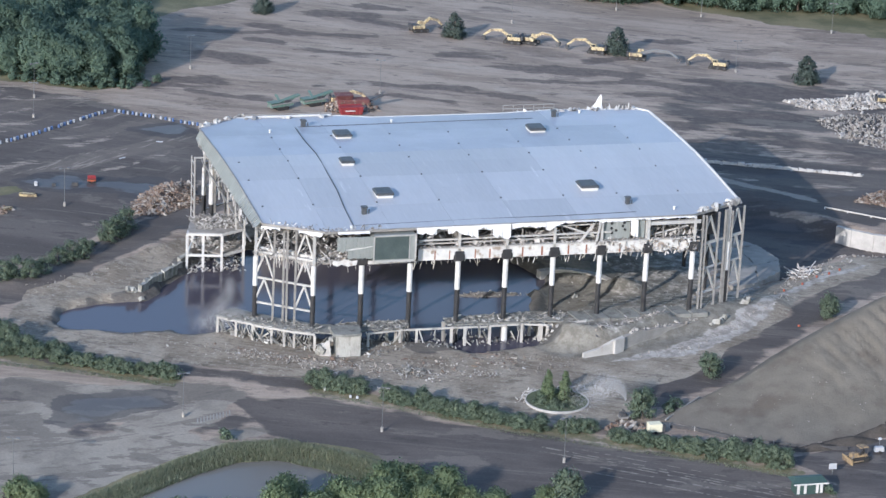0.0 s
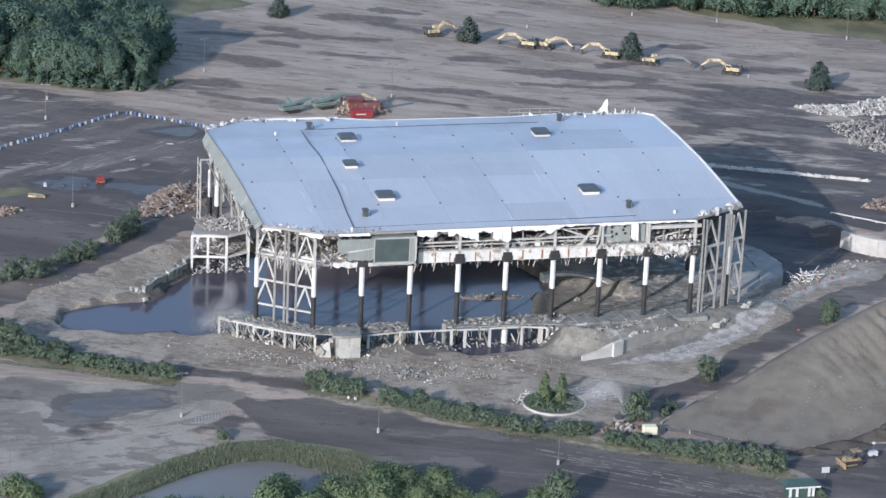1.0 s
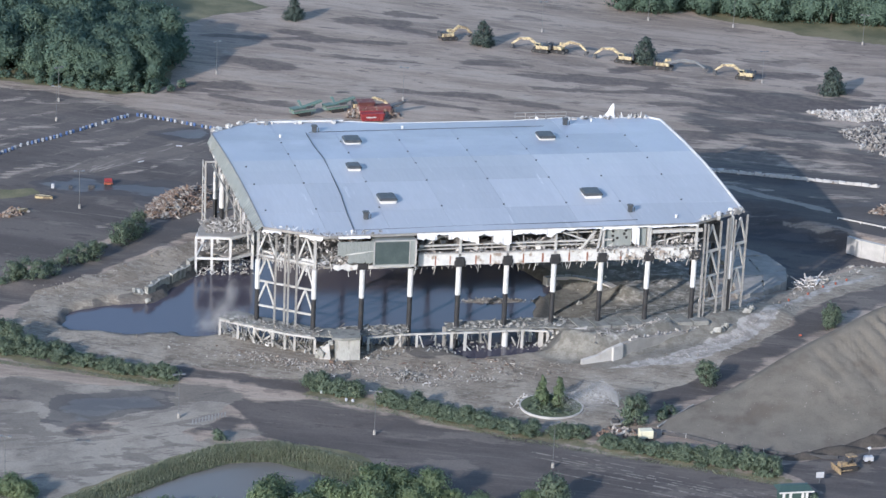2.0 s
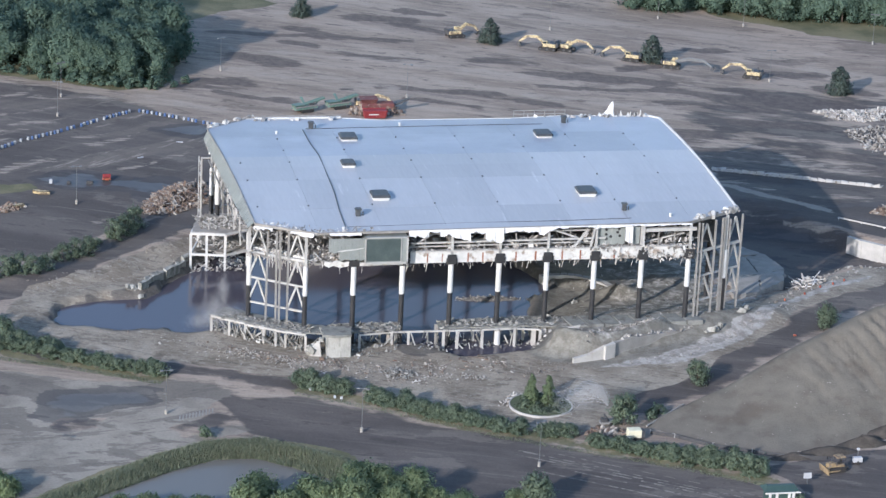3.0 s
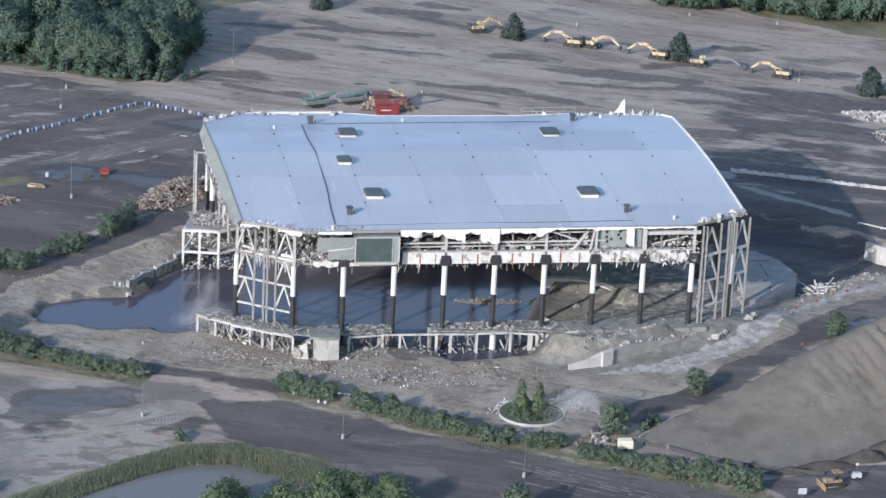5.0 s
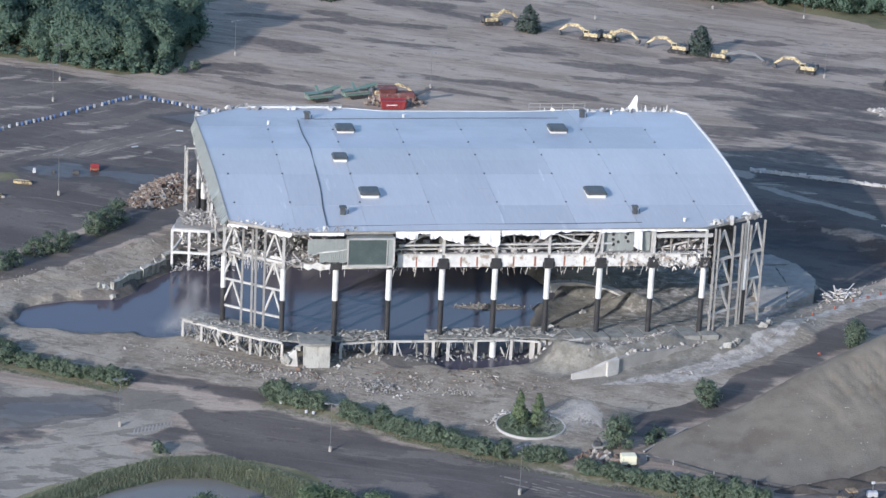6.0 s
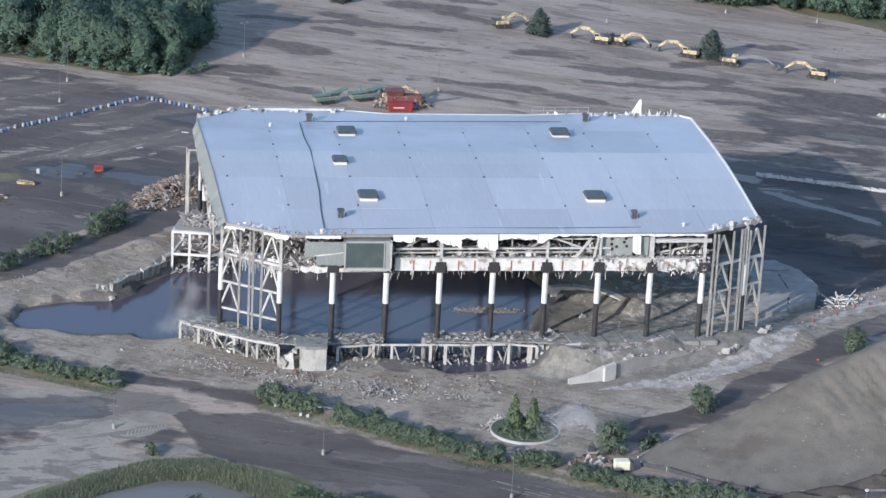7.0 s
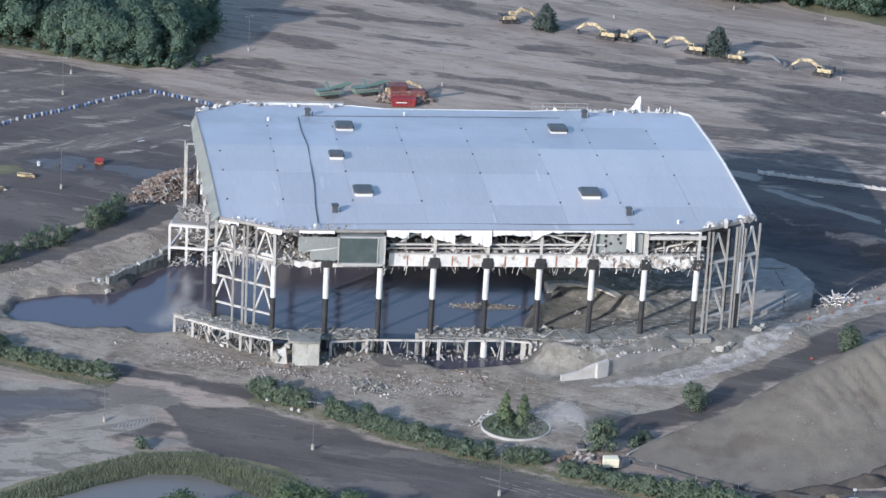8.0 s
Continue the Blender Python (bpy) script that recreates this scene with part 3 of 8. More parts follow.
# puddles and wet shores; SHADY_ROAD and SIDE_PIT terms only darken shaded ground
z_wet_shade = np.maximum.reduce([zone(p, 6.0) for p in WET] + [0.25 * zone(MUD, 3.0), smooth(3.0, 0.5, signed(PIT, warp_x, warp_y)) * 0.6, 0.30 * zone(SHADY_ROAD, 5), 0.42 * zone(SIDE_PIT, 4)]) * (1 - 0.8 * z_scuff)


def ground_sheet():
    ny, nx = GX.shape
    me = bpy.data.meshes.new("ground")
    idx = np.arange(nx * ny).reshape(ny, nx)
    quads = np.stack([idx[:-1, :-1], idx[:-1, 1:], idx[1:, 1:], idx[1:, :-1]], -1).reshape(-1, 4)
    me.from_pydata(np.stack([GX, GY, GZ], -1).reshape(-1, 3).tolist(), [], quads.tolist())
    me.polygons.foreach_set("use_smooth", [True] * len(me.polygons))
    one = np.ones(nx * ny)
    for name, (r, g, b) in (("zone", (z_dirt, z_dark, z_grass)), ("cover", (z_pale, z_wet_shade, z_dust)), ("marks", (z_left, z_shade, z_calm)), ("tone", (z_grey, z_stain_shade, z_scuff))):
        at = me.color_attributes.new(name, "FLOAT_COLOR", "POINT")
        at.data.foreach_set("color", np.stack([r.ravel(), g.ravel(), b.ravel(), one], -1).ravel().astype(np.float32))
    me.update()
    return me


def ground_material():
    m = bpy.data.materials.new("parking lot, soil and grass")
    m.use_nodes = True
    n, l = links(m)
    bsdf = n["Principled BSDF"]
    tc = n.new("ShaderNodeTexCoord")

    def noise_at(scale, detail=6.0, rough=0.55, turn=0.0, stretch=(1, 1, 1)):
        mp, nz = n.new("ShaderNodeMapping"), n.new("ShaderNodeTexNoise")
        mp.vector_type = "TEXTURE"
        mp.inputs["Rotation"].default_value = (0, 0, radians(turn))
        mp.inputs["Scale"].default_value = stretch
        l.new(tc.outputs["Object"], mp.inputs["Vector"])
        l.new(mp.outputs[0], nz.inputs["Vector"])
        nz.inputs["Scale"].default_value, nz.inputs["Detail"].default_value, nz.inputs["Roughness"].default_value = scale, detail, rough
        return nz.outputs[0]

    def two(fac, a, b):
        mx = n.new("ShaderNodeMix")
        mx.data_type = "RGBA"
        if isinstance(fac, float):
            mx.inputs["Factor"].default_value = fac
        else:
            l.new(fac, mx.inputs["Factor"])
        for key, c in (("A", a), ("B", b)):
            if isinstance(c, tuple):
                mx.inputs[key].default_value = (*c, 1)
            else:
                l.new(c, mx.inputs[key])
        return mx.outputs["Result"]

    def cut(src, a, b, lo=0.0, hi=1.0):
        mr = n.new("ShaderNodeMapRange")
        mr.interpolation_type = "SMOOTHSTEP"
        mr.inputs["From Min"].default_value, mr.inputs["From Max"].default_value = a, b
        mr.inputs["To Min"].default_value, mr.inputs["To Max"].default_value = lo, hi
        l.new(src, mr.inputs["Value"])
        return mr.outputs[0]

    def both(a, b, op="MULTIPLY"):
        mt = n.new("ShaderNodeMath")
        mt.operation = op
        for i, s in enumerate((a, b)):
            if isinstance(s, float):
                mt.inputs[i].default_value = s
            else:
                l.new(s, mt.inputs[i])
        return mt.outputs[0]

    def attribute(name):
        a, s = n.new("ShaderNodeAttribute"), n.new("ShaderNodeSeparateColor")
        a.attribute_name = name
        l.new(a.outputs["Color"], s.inputs[0])
        return s.outputs

    zone_a, zone_b, zone_c = attribute("zone"), attribute("cover"), attribute("marks")
    grain, blotch = noise_at(2.2, 5.0), noise_at(0.09, 8.0, 0.6)
    mottle = noise_at(0.45, 8.0, 0.7)
    streak = noise_at(1.0, 7.0, 0.6, -25.0, (50, 14, 14))
    lanes = noise_at(1.0, 6.0, 0.65, -25.0, (34, 3.0, 3.0))
    patch = noise_at(1.0, 9.0, 0.60, -22.0, (19, 8.5, 8.5))
    spots = noise_at(1.0, 8.0, 0.62, -22.0, (7, 3.2, 3.2))
    # worn asphalt: dusty tan, with sharp-edged dark damp patches and a few long streaks
    lot = two(cut(streak, 0.40, 0.60), (0.256, 0.206, 0.164), (0.350, 0.287, 0.232))
    lot = two(cut(lanes, 0.56, 0.66, 0.0, 0.45), lot, (0.376, 0.318, 0.261))
    calm = cut(zone_c[2], 0.0, 1.0, 1.0, 0.25)
    lot = two(cut(lanes, 0.42, 0.34, 0.0, 0.5), lot, (0.125, 0.105, 0.091))
    lot = two(both(calm, cut(patch, 0.575, 0.605, 0.0, 0.5)), lot, (0.123, 0.101, 0.087))
    lot = two(both(calm, cut(noise_at(1.0, 10.0, 0.58, -24.0, (48, 23, 23)), 0.565, 0.60, 0.0, 0.4)), lot, (0.131, 0.107, 0.092))
    lot = two(cut(spots, 0.61, 0.635, 0.0, 0.6), lot, (0.099, 0.083, 0.073))
    wear = noise_at(1.0, 5.0, 0.62, -24.0, (62, 1.3, 1.3))
    lot = two(cut(wear, 0.60, 0.64, 0.0, 0.16), lot, (0.136, 0.113, 0.096))
    scrape = noise_at(1.0, 8.0, 0.70, -14.0, (11, 2.0, 2.0))
    lot = two(cut(scrape, 0.54, 0.60, 0.0, 0.5), lot, (0.392, 0.328, 0.267))
    lot = two(cut(scrape, 0.45, 0.39, 0.0, 0.45), lot, (0.172, 0.142, 0.118))
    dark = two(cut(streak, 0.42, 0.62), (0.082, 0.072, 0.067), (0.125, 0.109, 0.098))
    dark = two(cut(patch, 0.575, 0.61, 0.0, 0.5), dark, (0.19, 0.167, 0.145))
    dark = two(cut(lanes, 0.60, 0.66, 0.0, 0.5), dark, (0.19, 0.167, 0.146))
    dark = two(cut(spots, 0.40, 0.37, 0.0, 0.5), dark, (0.055, 0.049, 0.047))
    dark = two(cut(wear, 0.60, 0.63, 0.0, 0.2), dark, (0.21, 0.185, 0.162))
    # long tan scuffs across the western lot
    scuffs = noise_at(1.0, 7.0, 0.68, 40.0, (17, 2.4, 2.4))
    broad = noise_at(1.0, 6.0, 0.6, 30.0, (38, 9, 9))
    dark = two(both(zone_c[0], cut(broad, 0.46, 0.60, 0.0, 0.6)), dark, (0.175, 0.150, 0.128))
    dark = two(both(zone_c[0], both(cut(scuffs, 0.56, 0.61, 0.0, 0.85), cut(broad, 0.47, 0.56))), dark, (0.30, 0.262, 0.222))
    ruts = noise_at(1.0, 7.0, 0.65, -33.0, (22, 1.3, 1.3))
    soil = two(cut(blotch, 0.40, 0.60), (0.206, 0.175, 0.137), (0.310, 0.271, 0.217))
    soil = two(cut(ruts, 0.56, 0.63, 0.0, 0.55), soil, (0.320, 0.284, 0.231))
    soil = two(cut(ruts, 0.43, 0.37, 0.0, 0.55), soil, (0.119, 0.102, 0.085))
    soil = two(cut(mottle, 0.59, 0.66, 0.0, 0.5), soil, (0.343, 0.315, 0.269))
    soil = two(cut(noise_at(0.22, 8.0, 0.7), 0.57, 0.66, 0.0, 0.7), soil, (0.106, 0.088, 0.071))
    soil = two(cut(spots, 0.58, 0.63, 0.0, 0.6), soil, (0.134, 0.112, 0.089))
    speck = noise_at(0.85, 8.0, 0.80, -20.0, (1.7, 0.9, 1))
    soil = two(cut(speck, 0.55, 0.61, 0.0, 0.60), soil, (0.401, 0.372, 0.319))
    soil = two(cut(speck, 0.45, 0.39, 0.0, 0.60), soil, (0.101, 0.084, 0.068))
    tone_a = attribute("tone")
    tone = tone_a[0]
    soil = two(cut(tone, 0.0, 1.0, 0.0, 0.85), soil, two(cut(mottle, 0.40, 0.60), (0.142, 0.134, 0.115), (0.225, 0.216, 0.187)))
    pale = two(cut(blotch, 0.38, 0.62), (0.212, 0.188, 0.157), (0.295, 0.264, 0.221))
    pale = two(cut(noise_at(1.0, 8.0, 0.62, 8.0, (17, 3.4, 3.4)), 0.555, 0.585, 0.0, 0.62), pale, (0.143, 0.125, 0.108))
    pale = two(cut(patch, 0.505, 0.53, 0.0, 0.65), pale, (0.133, 0.117, 0.101))
    pale = two(cut(spots, 0.60, 0.625, 0.0, 0.55), pale, (0.147, 0.130, 0.113))
    dust = two(cut(mottle, 0.38, 0.62), (0.245, 0.224, 0.198), (0.43, 0.40, 0.362))
    grass = two(cut(blotch, 0.35, 0.65), (0.105, 0.105, 0.06), (0.195, 0.175, 0.105))
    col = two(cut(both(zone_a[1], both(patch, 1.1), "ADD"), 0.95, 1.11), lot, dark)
    fray = noise_at(1.0, 9.0, 0.70, -18.0, (13, 3.2, 3.2))
    tear = noise_at(1.0, 8.0, 0.72, -4.0, (7, 1.3, 1.3))
    col = two(cut(both(tone_a[1], both(fray, 3.6), "ADD"), 2.05, 2.55, 0.0, 0.85), col, two(cut(mottle, 0.4, 0.6), (0.091, 0.075, 0.068), (0.134, 0.110, 0.097)))
    col = two(cut(both(tone_a[2], both(tear, 4.5), "ADD"), 3.02, 3.45, 0.0, 0.75), col, (0.355, 0.302, 0.251))
    col = two(cut(both(zone_c[1], both(mottle, 0.8), "ADD"), 0.85, 1.1), col, (0.278, 0.245, 0.212))
    col = two(cut(both(zone_a[0], both(mottle, 0.5), "ADD"), 0.68, 0.82), col, soil)
    col = two(cut(both(zone_b[0], both(patch, 0.9), "ADD"), 0.90, 0.98), col, pale)
    col = two(cut(both(zone_b[2], both(mottle, 0.9), "ADD"), 0.90, 1.10), col, dust)
    col = two(cut(both(zone_a[2], both(mottle, 0.6), "ADD"), 0.72, 0.92), col, grass)
    shade = cut(grain, 0.25, 0.75, 0.90, 1.1)
    hs = n.new("ShaderNodeHueSaturation")
    l.new(shade, hs.inputs["Value"])
    l.new(col, hs.inputs["Color"])
    # wetness, plus the shade painted on the arena's east side
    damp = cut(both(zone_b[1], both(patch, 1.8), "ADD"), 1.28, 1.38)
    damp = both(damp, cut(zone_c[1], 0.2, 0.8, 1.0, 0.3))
    # dark wet tone with a little blue painted in for reflected sky
    wet_sky_col = two(cut(damp, 0.0, 1.0, 0.0, 0.58), hs.outputs[0], (0.056, 0.056, 0.062))
    l.new(wet_sky_col, bsdf.inputs["Base Color"])
    pool = cut(both(zone_b[1], both(patch, 1.8), "ADD"), 1.60, 1.80)
    l.new(cut(pool, 0.0, 1.0, 0.88, 0.34), bsdf.inputs["Roughness"])
    l.new(cut(pool, 0.0, 1.0, 0.25, 0.17), bsdf.inputs["Specular IOR Level"])
    bp = n.new("ShaderNodeBump")
    bp.inputs["Distance"].default_value = 0.25
    l.new(cut(both(zone_a[0], zone_a[2], "MAXIMUM"), 0.2, 0.8, 0.10, 0.55), bp.inputs["Strength"])
    l.new(both(both(grain, 0.5), noise_at(0.8, 6.0), "ADD"), bp.inputs["Height"])
    dry = n.new("ShaderNodeMix")
    dry.data_type = "VECTOR"
    l.new(pool, dry.inputs["Factor"])
    l.new(bp.outputs[0], dry.inputs["A"])
    geo = n.new("ShaderNodeNewGeometry")
    l.new(geo.outputs["Normal"], dry.inputs["B"])
    l.new(dry.outputs["Result"], bsdf.inputs["Normal"])
    return m


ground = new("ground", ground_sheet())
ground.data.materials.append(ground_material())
tagged(ground, "worn asphalt parking lots and demolition soil", "ground", kind="structure")


def sheet(name, outline, z, material, label):
    me = Mesh().add([(x, y, z) for x, y in outline], [tuple(range(len(outline)))]).data(name, material)
    return tagged(new(name, me), label, "water", kind="structure")


sheet("water", [(-106, 10), (-106, 38), (-64, 66), (8, 66), (12, 40), (12, -2), (4, -8), (-30, -9), (-60, 2)], WATER_Z, M_WATER, "still dark water flooding the excavated arena pit")
sheet("water", [(-140, -115), (-140, -80), (-96, -60), (-84, -48), (-60, -45), (-44, -58), (-46, -115)], -3.7, M_PONDWATER, "murky pond water ringed by reeds")

# ---- the gutted arena ----
FRONT, BACK, WEST, EAST = -1.6, 76.0, -62.0, 41.7
ROOF = [(WEST + 2.3, 4.4), (-48.0, FRONT), (29.5, FRONT + 1.6), (EAST, 6.3), (EAST + 0.6, 70.2), (40.2, 72.8), (20.0, 74.4), (8.0, 72.7), (-22.0, 72.7), (-29.0, 75.0), (-52.0, 75.6), (WEST + 0.4, 67.2)]
COLUMN_X = [-40 + 10 * k for k in range(8)]
SLEEVE_Z, CAP_Z = 9.3, 15.6


def roof_z(x, y):
    """The roof falls from a crown in five flat bands."""
    return float(np.interp(y, [-4, 3.5, 20, 36, 52, 68, 80], [23.1, 23.5, 24.5, 25.1, 24.9, 24.3, 23.7]))


def clip(poly, axis_no, value, keep_more):
    out = []
    for a, b in zip(poly, poly[1:] + poly[:1]):
        ia, ib = ((p[axis_no] >= value) == keep_more for p in (a, b))
        if ia:
            out.append(a)
        if ia != ib:
            t = (value - a[axis_no]) / (b[axis_no] - a[axis_no])
            out.append((a[0] + t * (b[0] - a[0]), a[1] + t * (b[1] - a[1])))
    return out


def roof_cell(x0, x1, y0, y1):
    p = ROOF
    for ax, v, more in ((0, x0, True), (0, x1, False), (1, y0, True), (1, y1, False)):
        p = clip(p, ax, v, more) if p else p
    return p


def slab(mesh, outline, over, under):
    """A plate that follows the roof's fall."""
    n = len(outline)
    v = [(x, y, roof_z(x, y) + under) for x, y in outline] + [(x, y, roof_z(x, y) + over) for x, y in outline]
    return mesh.add(v, [tuple(range(n - 1, -1, -1)), tuple(range(n, 2 * n))] + [(i, (i + 1) % n, n + (i + 1) % n, n + i) for i in range(n)])


rng = random.Random(5)
arena = thing("arena_building", "gutted arena with pale roof on black and white columns, walls stripped", "building", (-10, 37, 0))


def arena_part(name, mesh, material, parent=None, label="", flat=True):
    ob = part(name, mesh, material, parent or arena, label, not flat)
    if parent is None:
        ob.matrix_parent_inverse = Matrix.Translation((10, -37, 0))
    return ob


ROOF_Y = [-4, 3.5, 11.5, 20, 28, 36, 44, 52, 60, 68, 80]
deck = Mesh()
for y0, y1 in zip(ROOF_Y, ROOF_Y[1:]):
    cell = roof_cell(WEST - 1, EAST + 1, y0, y1)
    if len(cell) > 2:
        slab(deck, cell, -0.06, -0.55)
roof = arena_part("roof", deck.weld(), M_STEEL, None, "broad low roof covered in pale membrane")
ROOF_X = [-63, -47.5, -34.3, -21.2, -8, 5.4, 17.2, 30.4, 44]
for x0, x1 in zip(ROOF_X, ROOF_X[1:]):
    for y0, y1 in zip(ROOF_Y[::2], ROOF_Y[2::2]):
        mesh, ym = Mesh(), ROOF_Y[ROOF_Y.index(y0) + 1]
        for a, b in ((y0, ym), (ym, y1)):
            cell = roof_cell(x0 + 0.02, x1 - 0.02, a + (0.02 if a == y0 else 0), b - (0.02 if b == y1 else 0))
            if len(cell) > 2:
                slab(mesh, cell, rng.uniform(0, 0.012), -0.05)
        if mesh.v:
            arena_part("roof_panel", mesh, M_ROOF_BLUE if y0 in (44, 60) else M_ROOF, roof)
# raised edge all round, with the bright east parapet and the lower front lip
for k, (a, b) in enumerate(zip(ROOF, ROOF[1:] + ROOF[:1])):
    steps = max(1, int(math.dist(a, b) / 8))
    pts = [(a[0] + (b[0] - a[0]) * i / steps, a[1] + (b[1] - a[1]) * i / steps) for i in range(steps + 1)]
    for p, q in zip(pts, pts[1:]):
        h = 0.45 if k in (3, 4) else 0.22 if k > 4 else 0.14
        mesh = Mesh().beam((*p, roof_z(*p) + h / 2 - 0.1), (*q, roof_z(*q) + h / 2 - 0.1), 0.34 if k in (3, 4) else 0.28, h)
        arena_part("parapet", mesh, M_WHITE if 3 <= k <= 9 else M_STEEL, roof)


def hatch(x, y, sx, sy):
    z = roof_z(x, y)
    body = Mesh().chamfer_box(x - sx / 2, y - sy / 2, z - 0.3, x + sx / 2, y + sy / 2, z + 0.55, 0.06)
    ob = arena_part("roof_hatch", body, M_WHITE, roof, "white upstand under a dark louvred lid")
    return ob, Mesh().chamfer_box(x - sx / 2 - 0.2, y - sy / 2 - 0.3, z + 0.55, x + sx / 2 + 0.2, y + sy / 2 + 0.3, z + 1.05, 0.25)


for x, y, sx, sy in ((-32.0, 56.8, 3.4, 3.8), (11.8, 56.8, 3.4, 3.8), (-32.0, 17.0, 3.4, 3.8), (11.8, 17.0, 3.6, 4.0), (-35.4, 36.5, 2.6, 3.0)):
    body, lid = hatch(x, y, sx, sy)
    arena_part("hatch_lid", lid, M_VENT, roof, "dark grey hatch lid")
for x, y in product((-58, -47.5, -34.3, -21.2, -8, 5.4, 17.0, 30.4), (57.5, 48.2, 39.5, 28.2, 13.0)):
    if x == -58 and y > 45:
        continue
    z = roof_z(x, y)
    arena_part("drain", Mesh().tube((x, y, z - 0.05), (x, y, z + 0.22), 0.22, 0.16, 8), M_VENT, roof)
for x, y, s in ((-38.7, 66.2, 1.0), (-38.2, 7.3, 1.0), (17.6, 7.2, 0.9), (19.2, 68.0, 1.0)):
    z = roof_z(x, y)
    m = Mesh().chamfer_box(x - s / 2, y - s / 2, z - 0.1, x + s / 2, y + s / 2, z + 1.3, 0.1).chamfer_box(x - s * 0.7, y - s * 0.7, z + 1.3, x + s * 0.7, y + s * 0.7, z + 1.6, 0.15)
    m.tube((x + s, y, z), (x + s, y, z + 0.9), 0.12)
    arena_part("roof_fan", m, M_VENT, roof, "dark exhaust fan on a short shaft")
cable = [(-40.7, 65, 0), (-40.9, 54, 0), (-40.4, 44, 0), (-40.8, 30, 0), (-41.0, 20, 0), (-41.6, 10, 0), (-41.8, 1.0, 0)]
arena_part("cable", Mesh().path([(x, y, roof_z(x, y) + 0.08) for x, y, _ in cable], 0.11), M_VENT, roof, "dark cable laid across the roof")
arena_part("cable", Mesh().path([(x, 66.3 + 0.6 * math.sin(x), roof_z(x, 66) + 0.06) for x in range(-40, 20, 6)], 0.06), M_VENT, roof)
arena_part("cable", Mesh().path([(-41.8, 1.2, 23.4), (-30, 1.6, 23.4), (-16, 2.2, 23.4), (2, 2.0, 23.5), (18, 2.6, 23.5)], 0.06), M_VENT, roof)
for x, y in ((26.4, 3.2), (-47, 62), (-18.5, 67.5), (26, 70.5), (-42.5, -0.4)):
    z = roof_z(x, y)
    arena_part("roof_pipe", Mesh().tube((x, y, z - 0.05), (x, y, z + 0.55), 0.24, 0.24, 8).tube((x, y, z + 0.55), (x, y, z + 0.72), 0.34, 0.3, 8), M_WHITE, roof)

# litter and leftover frames along the far edge
spike = Mesh()
N_FOLD = 11
for z0, r0, z1, r1 in ((0.0, 1.5, 0.9, 1.0), (0.9, 1.0, 1.9, 0.62), (1.9, 0.62, 2.7, 0.50), (2.7, 0.50, 3.6, 0.12)):
    ring0, ring1 = ([(31.4 + 0.18 * z + r * (1 + 0.28 * (k % 2)) * math.cos(6.283 * k / N_FOLD) - 0.3 * max(0.0, 1.2 - z), 74.0 + 0.8 * r * (1 + 0.28 * (k % 2)) * math.sin(6.283 * k / N_FOLD), 23.7 + z) for k in range(N_FOLD)] for z, r in ((z0, r0), (z1, r1)))
    spike.add(ring0 + ring1, [(k, (k + 1) % N_FOLD, N_FOLD + (k + 1) % N_FOLD, N_FOLD + k) for k in range(N_FOLD)])
spike.weld()
arena_part("tarp_spike", spike, M_MEMBRANE, roof, "white tarpaulin bundled to a peak")
for x0, x1, y, h in ((-50, -30.5, 75.0, 0.8), (9, 21, 74.0, 1.5)):
    m = Mesh()
    for z in (h * 0.45, h):
        m.beam((x0, y, roof_z(x0, y) + z), (x1, y, roof_z(x1, y) + z), 0.11)
    for i in range(6):
        x = x0 + (x1 - x0) * i / 5
        m.beam((x, y, roof_z(x, y) - 0.1), (x, y, roof_z(x, y) + h), 0.1)
    arena_part("edge_rail", m, M_STEEL, roof, "bare steel rail on the roof edge")
    if x0 < 0:
        for k in range(5):
            xa = x0 + 3.9 * k
            arena_part("coping", Mesh().box(xa, y - 0.35, roof_z(xa, y) + 0.1, xa + 3.84, y + 0.1, roof_z(xa, y) + 0.5 + 0.04 * (k % 2)), M_WHITE, roof, "white coping block")
edge_litter = Mesh()
for k in range(170):
    u = rng.random()
    if u < 0.35:
        x, y = rng.uniform(20, 40), rng.uniform(72.4, 73.8)
    elif u < 0.6:
        x, y = rng.uniform(-61, -50), 0
        y = 68 + (x + 62) * 0.8 + rng.uniform(-0.8, 0.5)
    elif u < 0.75:
        x, y = rng.uniform(31, 42), 0
        y = 0.6 + (x - 30) * 0.48 + rng.uniform(-0.3, 0.8)
    else:
        x, y = rng.choice((rng.uniform(-52, -30), rng.uniform(12, 38))), 74.2 + rng.uniform(-0.6, 0.3)
    edge_litter.chunk((x, y, roof_z(x, y) + 0.1), rng.choice((0.25, 0.35, 0.5, 0.8, 1.1)), rng)
for k in range(110):
    x = rng.uniform(-58, -36)
    y = float(np.interp(x, [-59.7, -48, 29.5], [4.4, -1.6, 0.0])) + abs(rng.gauss(0.2, 0.9))
    if k % 4:
        edge_litter.chunk((x, y, roof_z(x, y) + 0.06), rng.choice((0.12, 0.2, 0.3, 0.5)), rng, 0.6)
    else:
        edge_litter.beam((x, y, roof_z(x, y)), (x + rng.uniform(-0.7, 0.7), y + rng.uniform(-0.3, 0.3), roof_z(x, y) + rng.uniform(0.1, 1.0)), rng.uniform(0.06, 0.14))
for k in range(16):
    x = rng.uniform(33, 40)
    edge_litter.beam((x, 73.0, roof_z(x, 73) - 0.2), (x + rng.uniform(-0.4, 0.4), 73.1, roof_z(x, 75) + rng.uniform(0.6, 1.6)), 0.18)
tagged(arena_part("edge_litter", edge_litter, M_SCRAPS, roof, "torn cladding scraps along the roof edge"), kind="stuff")

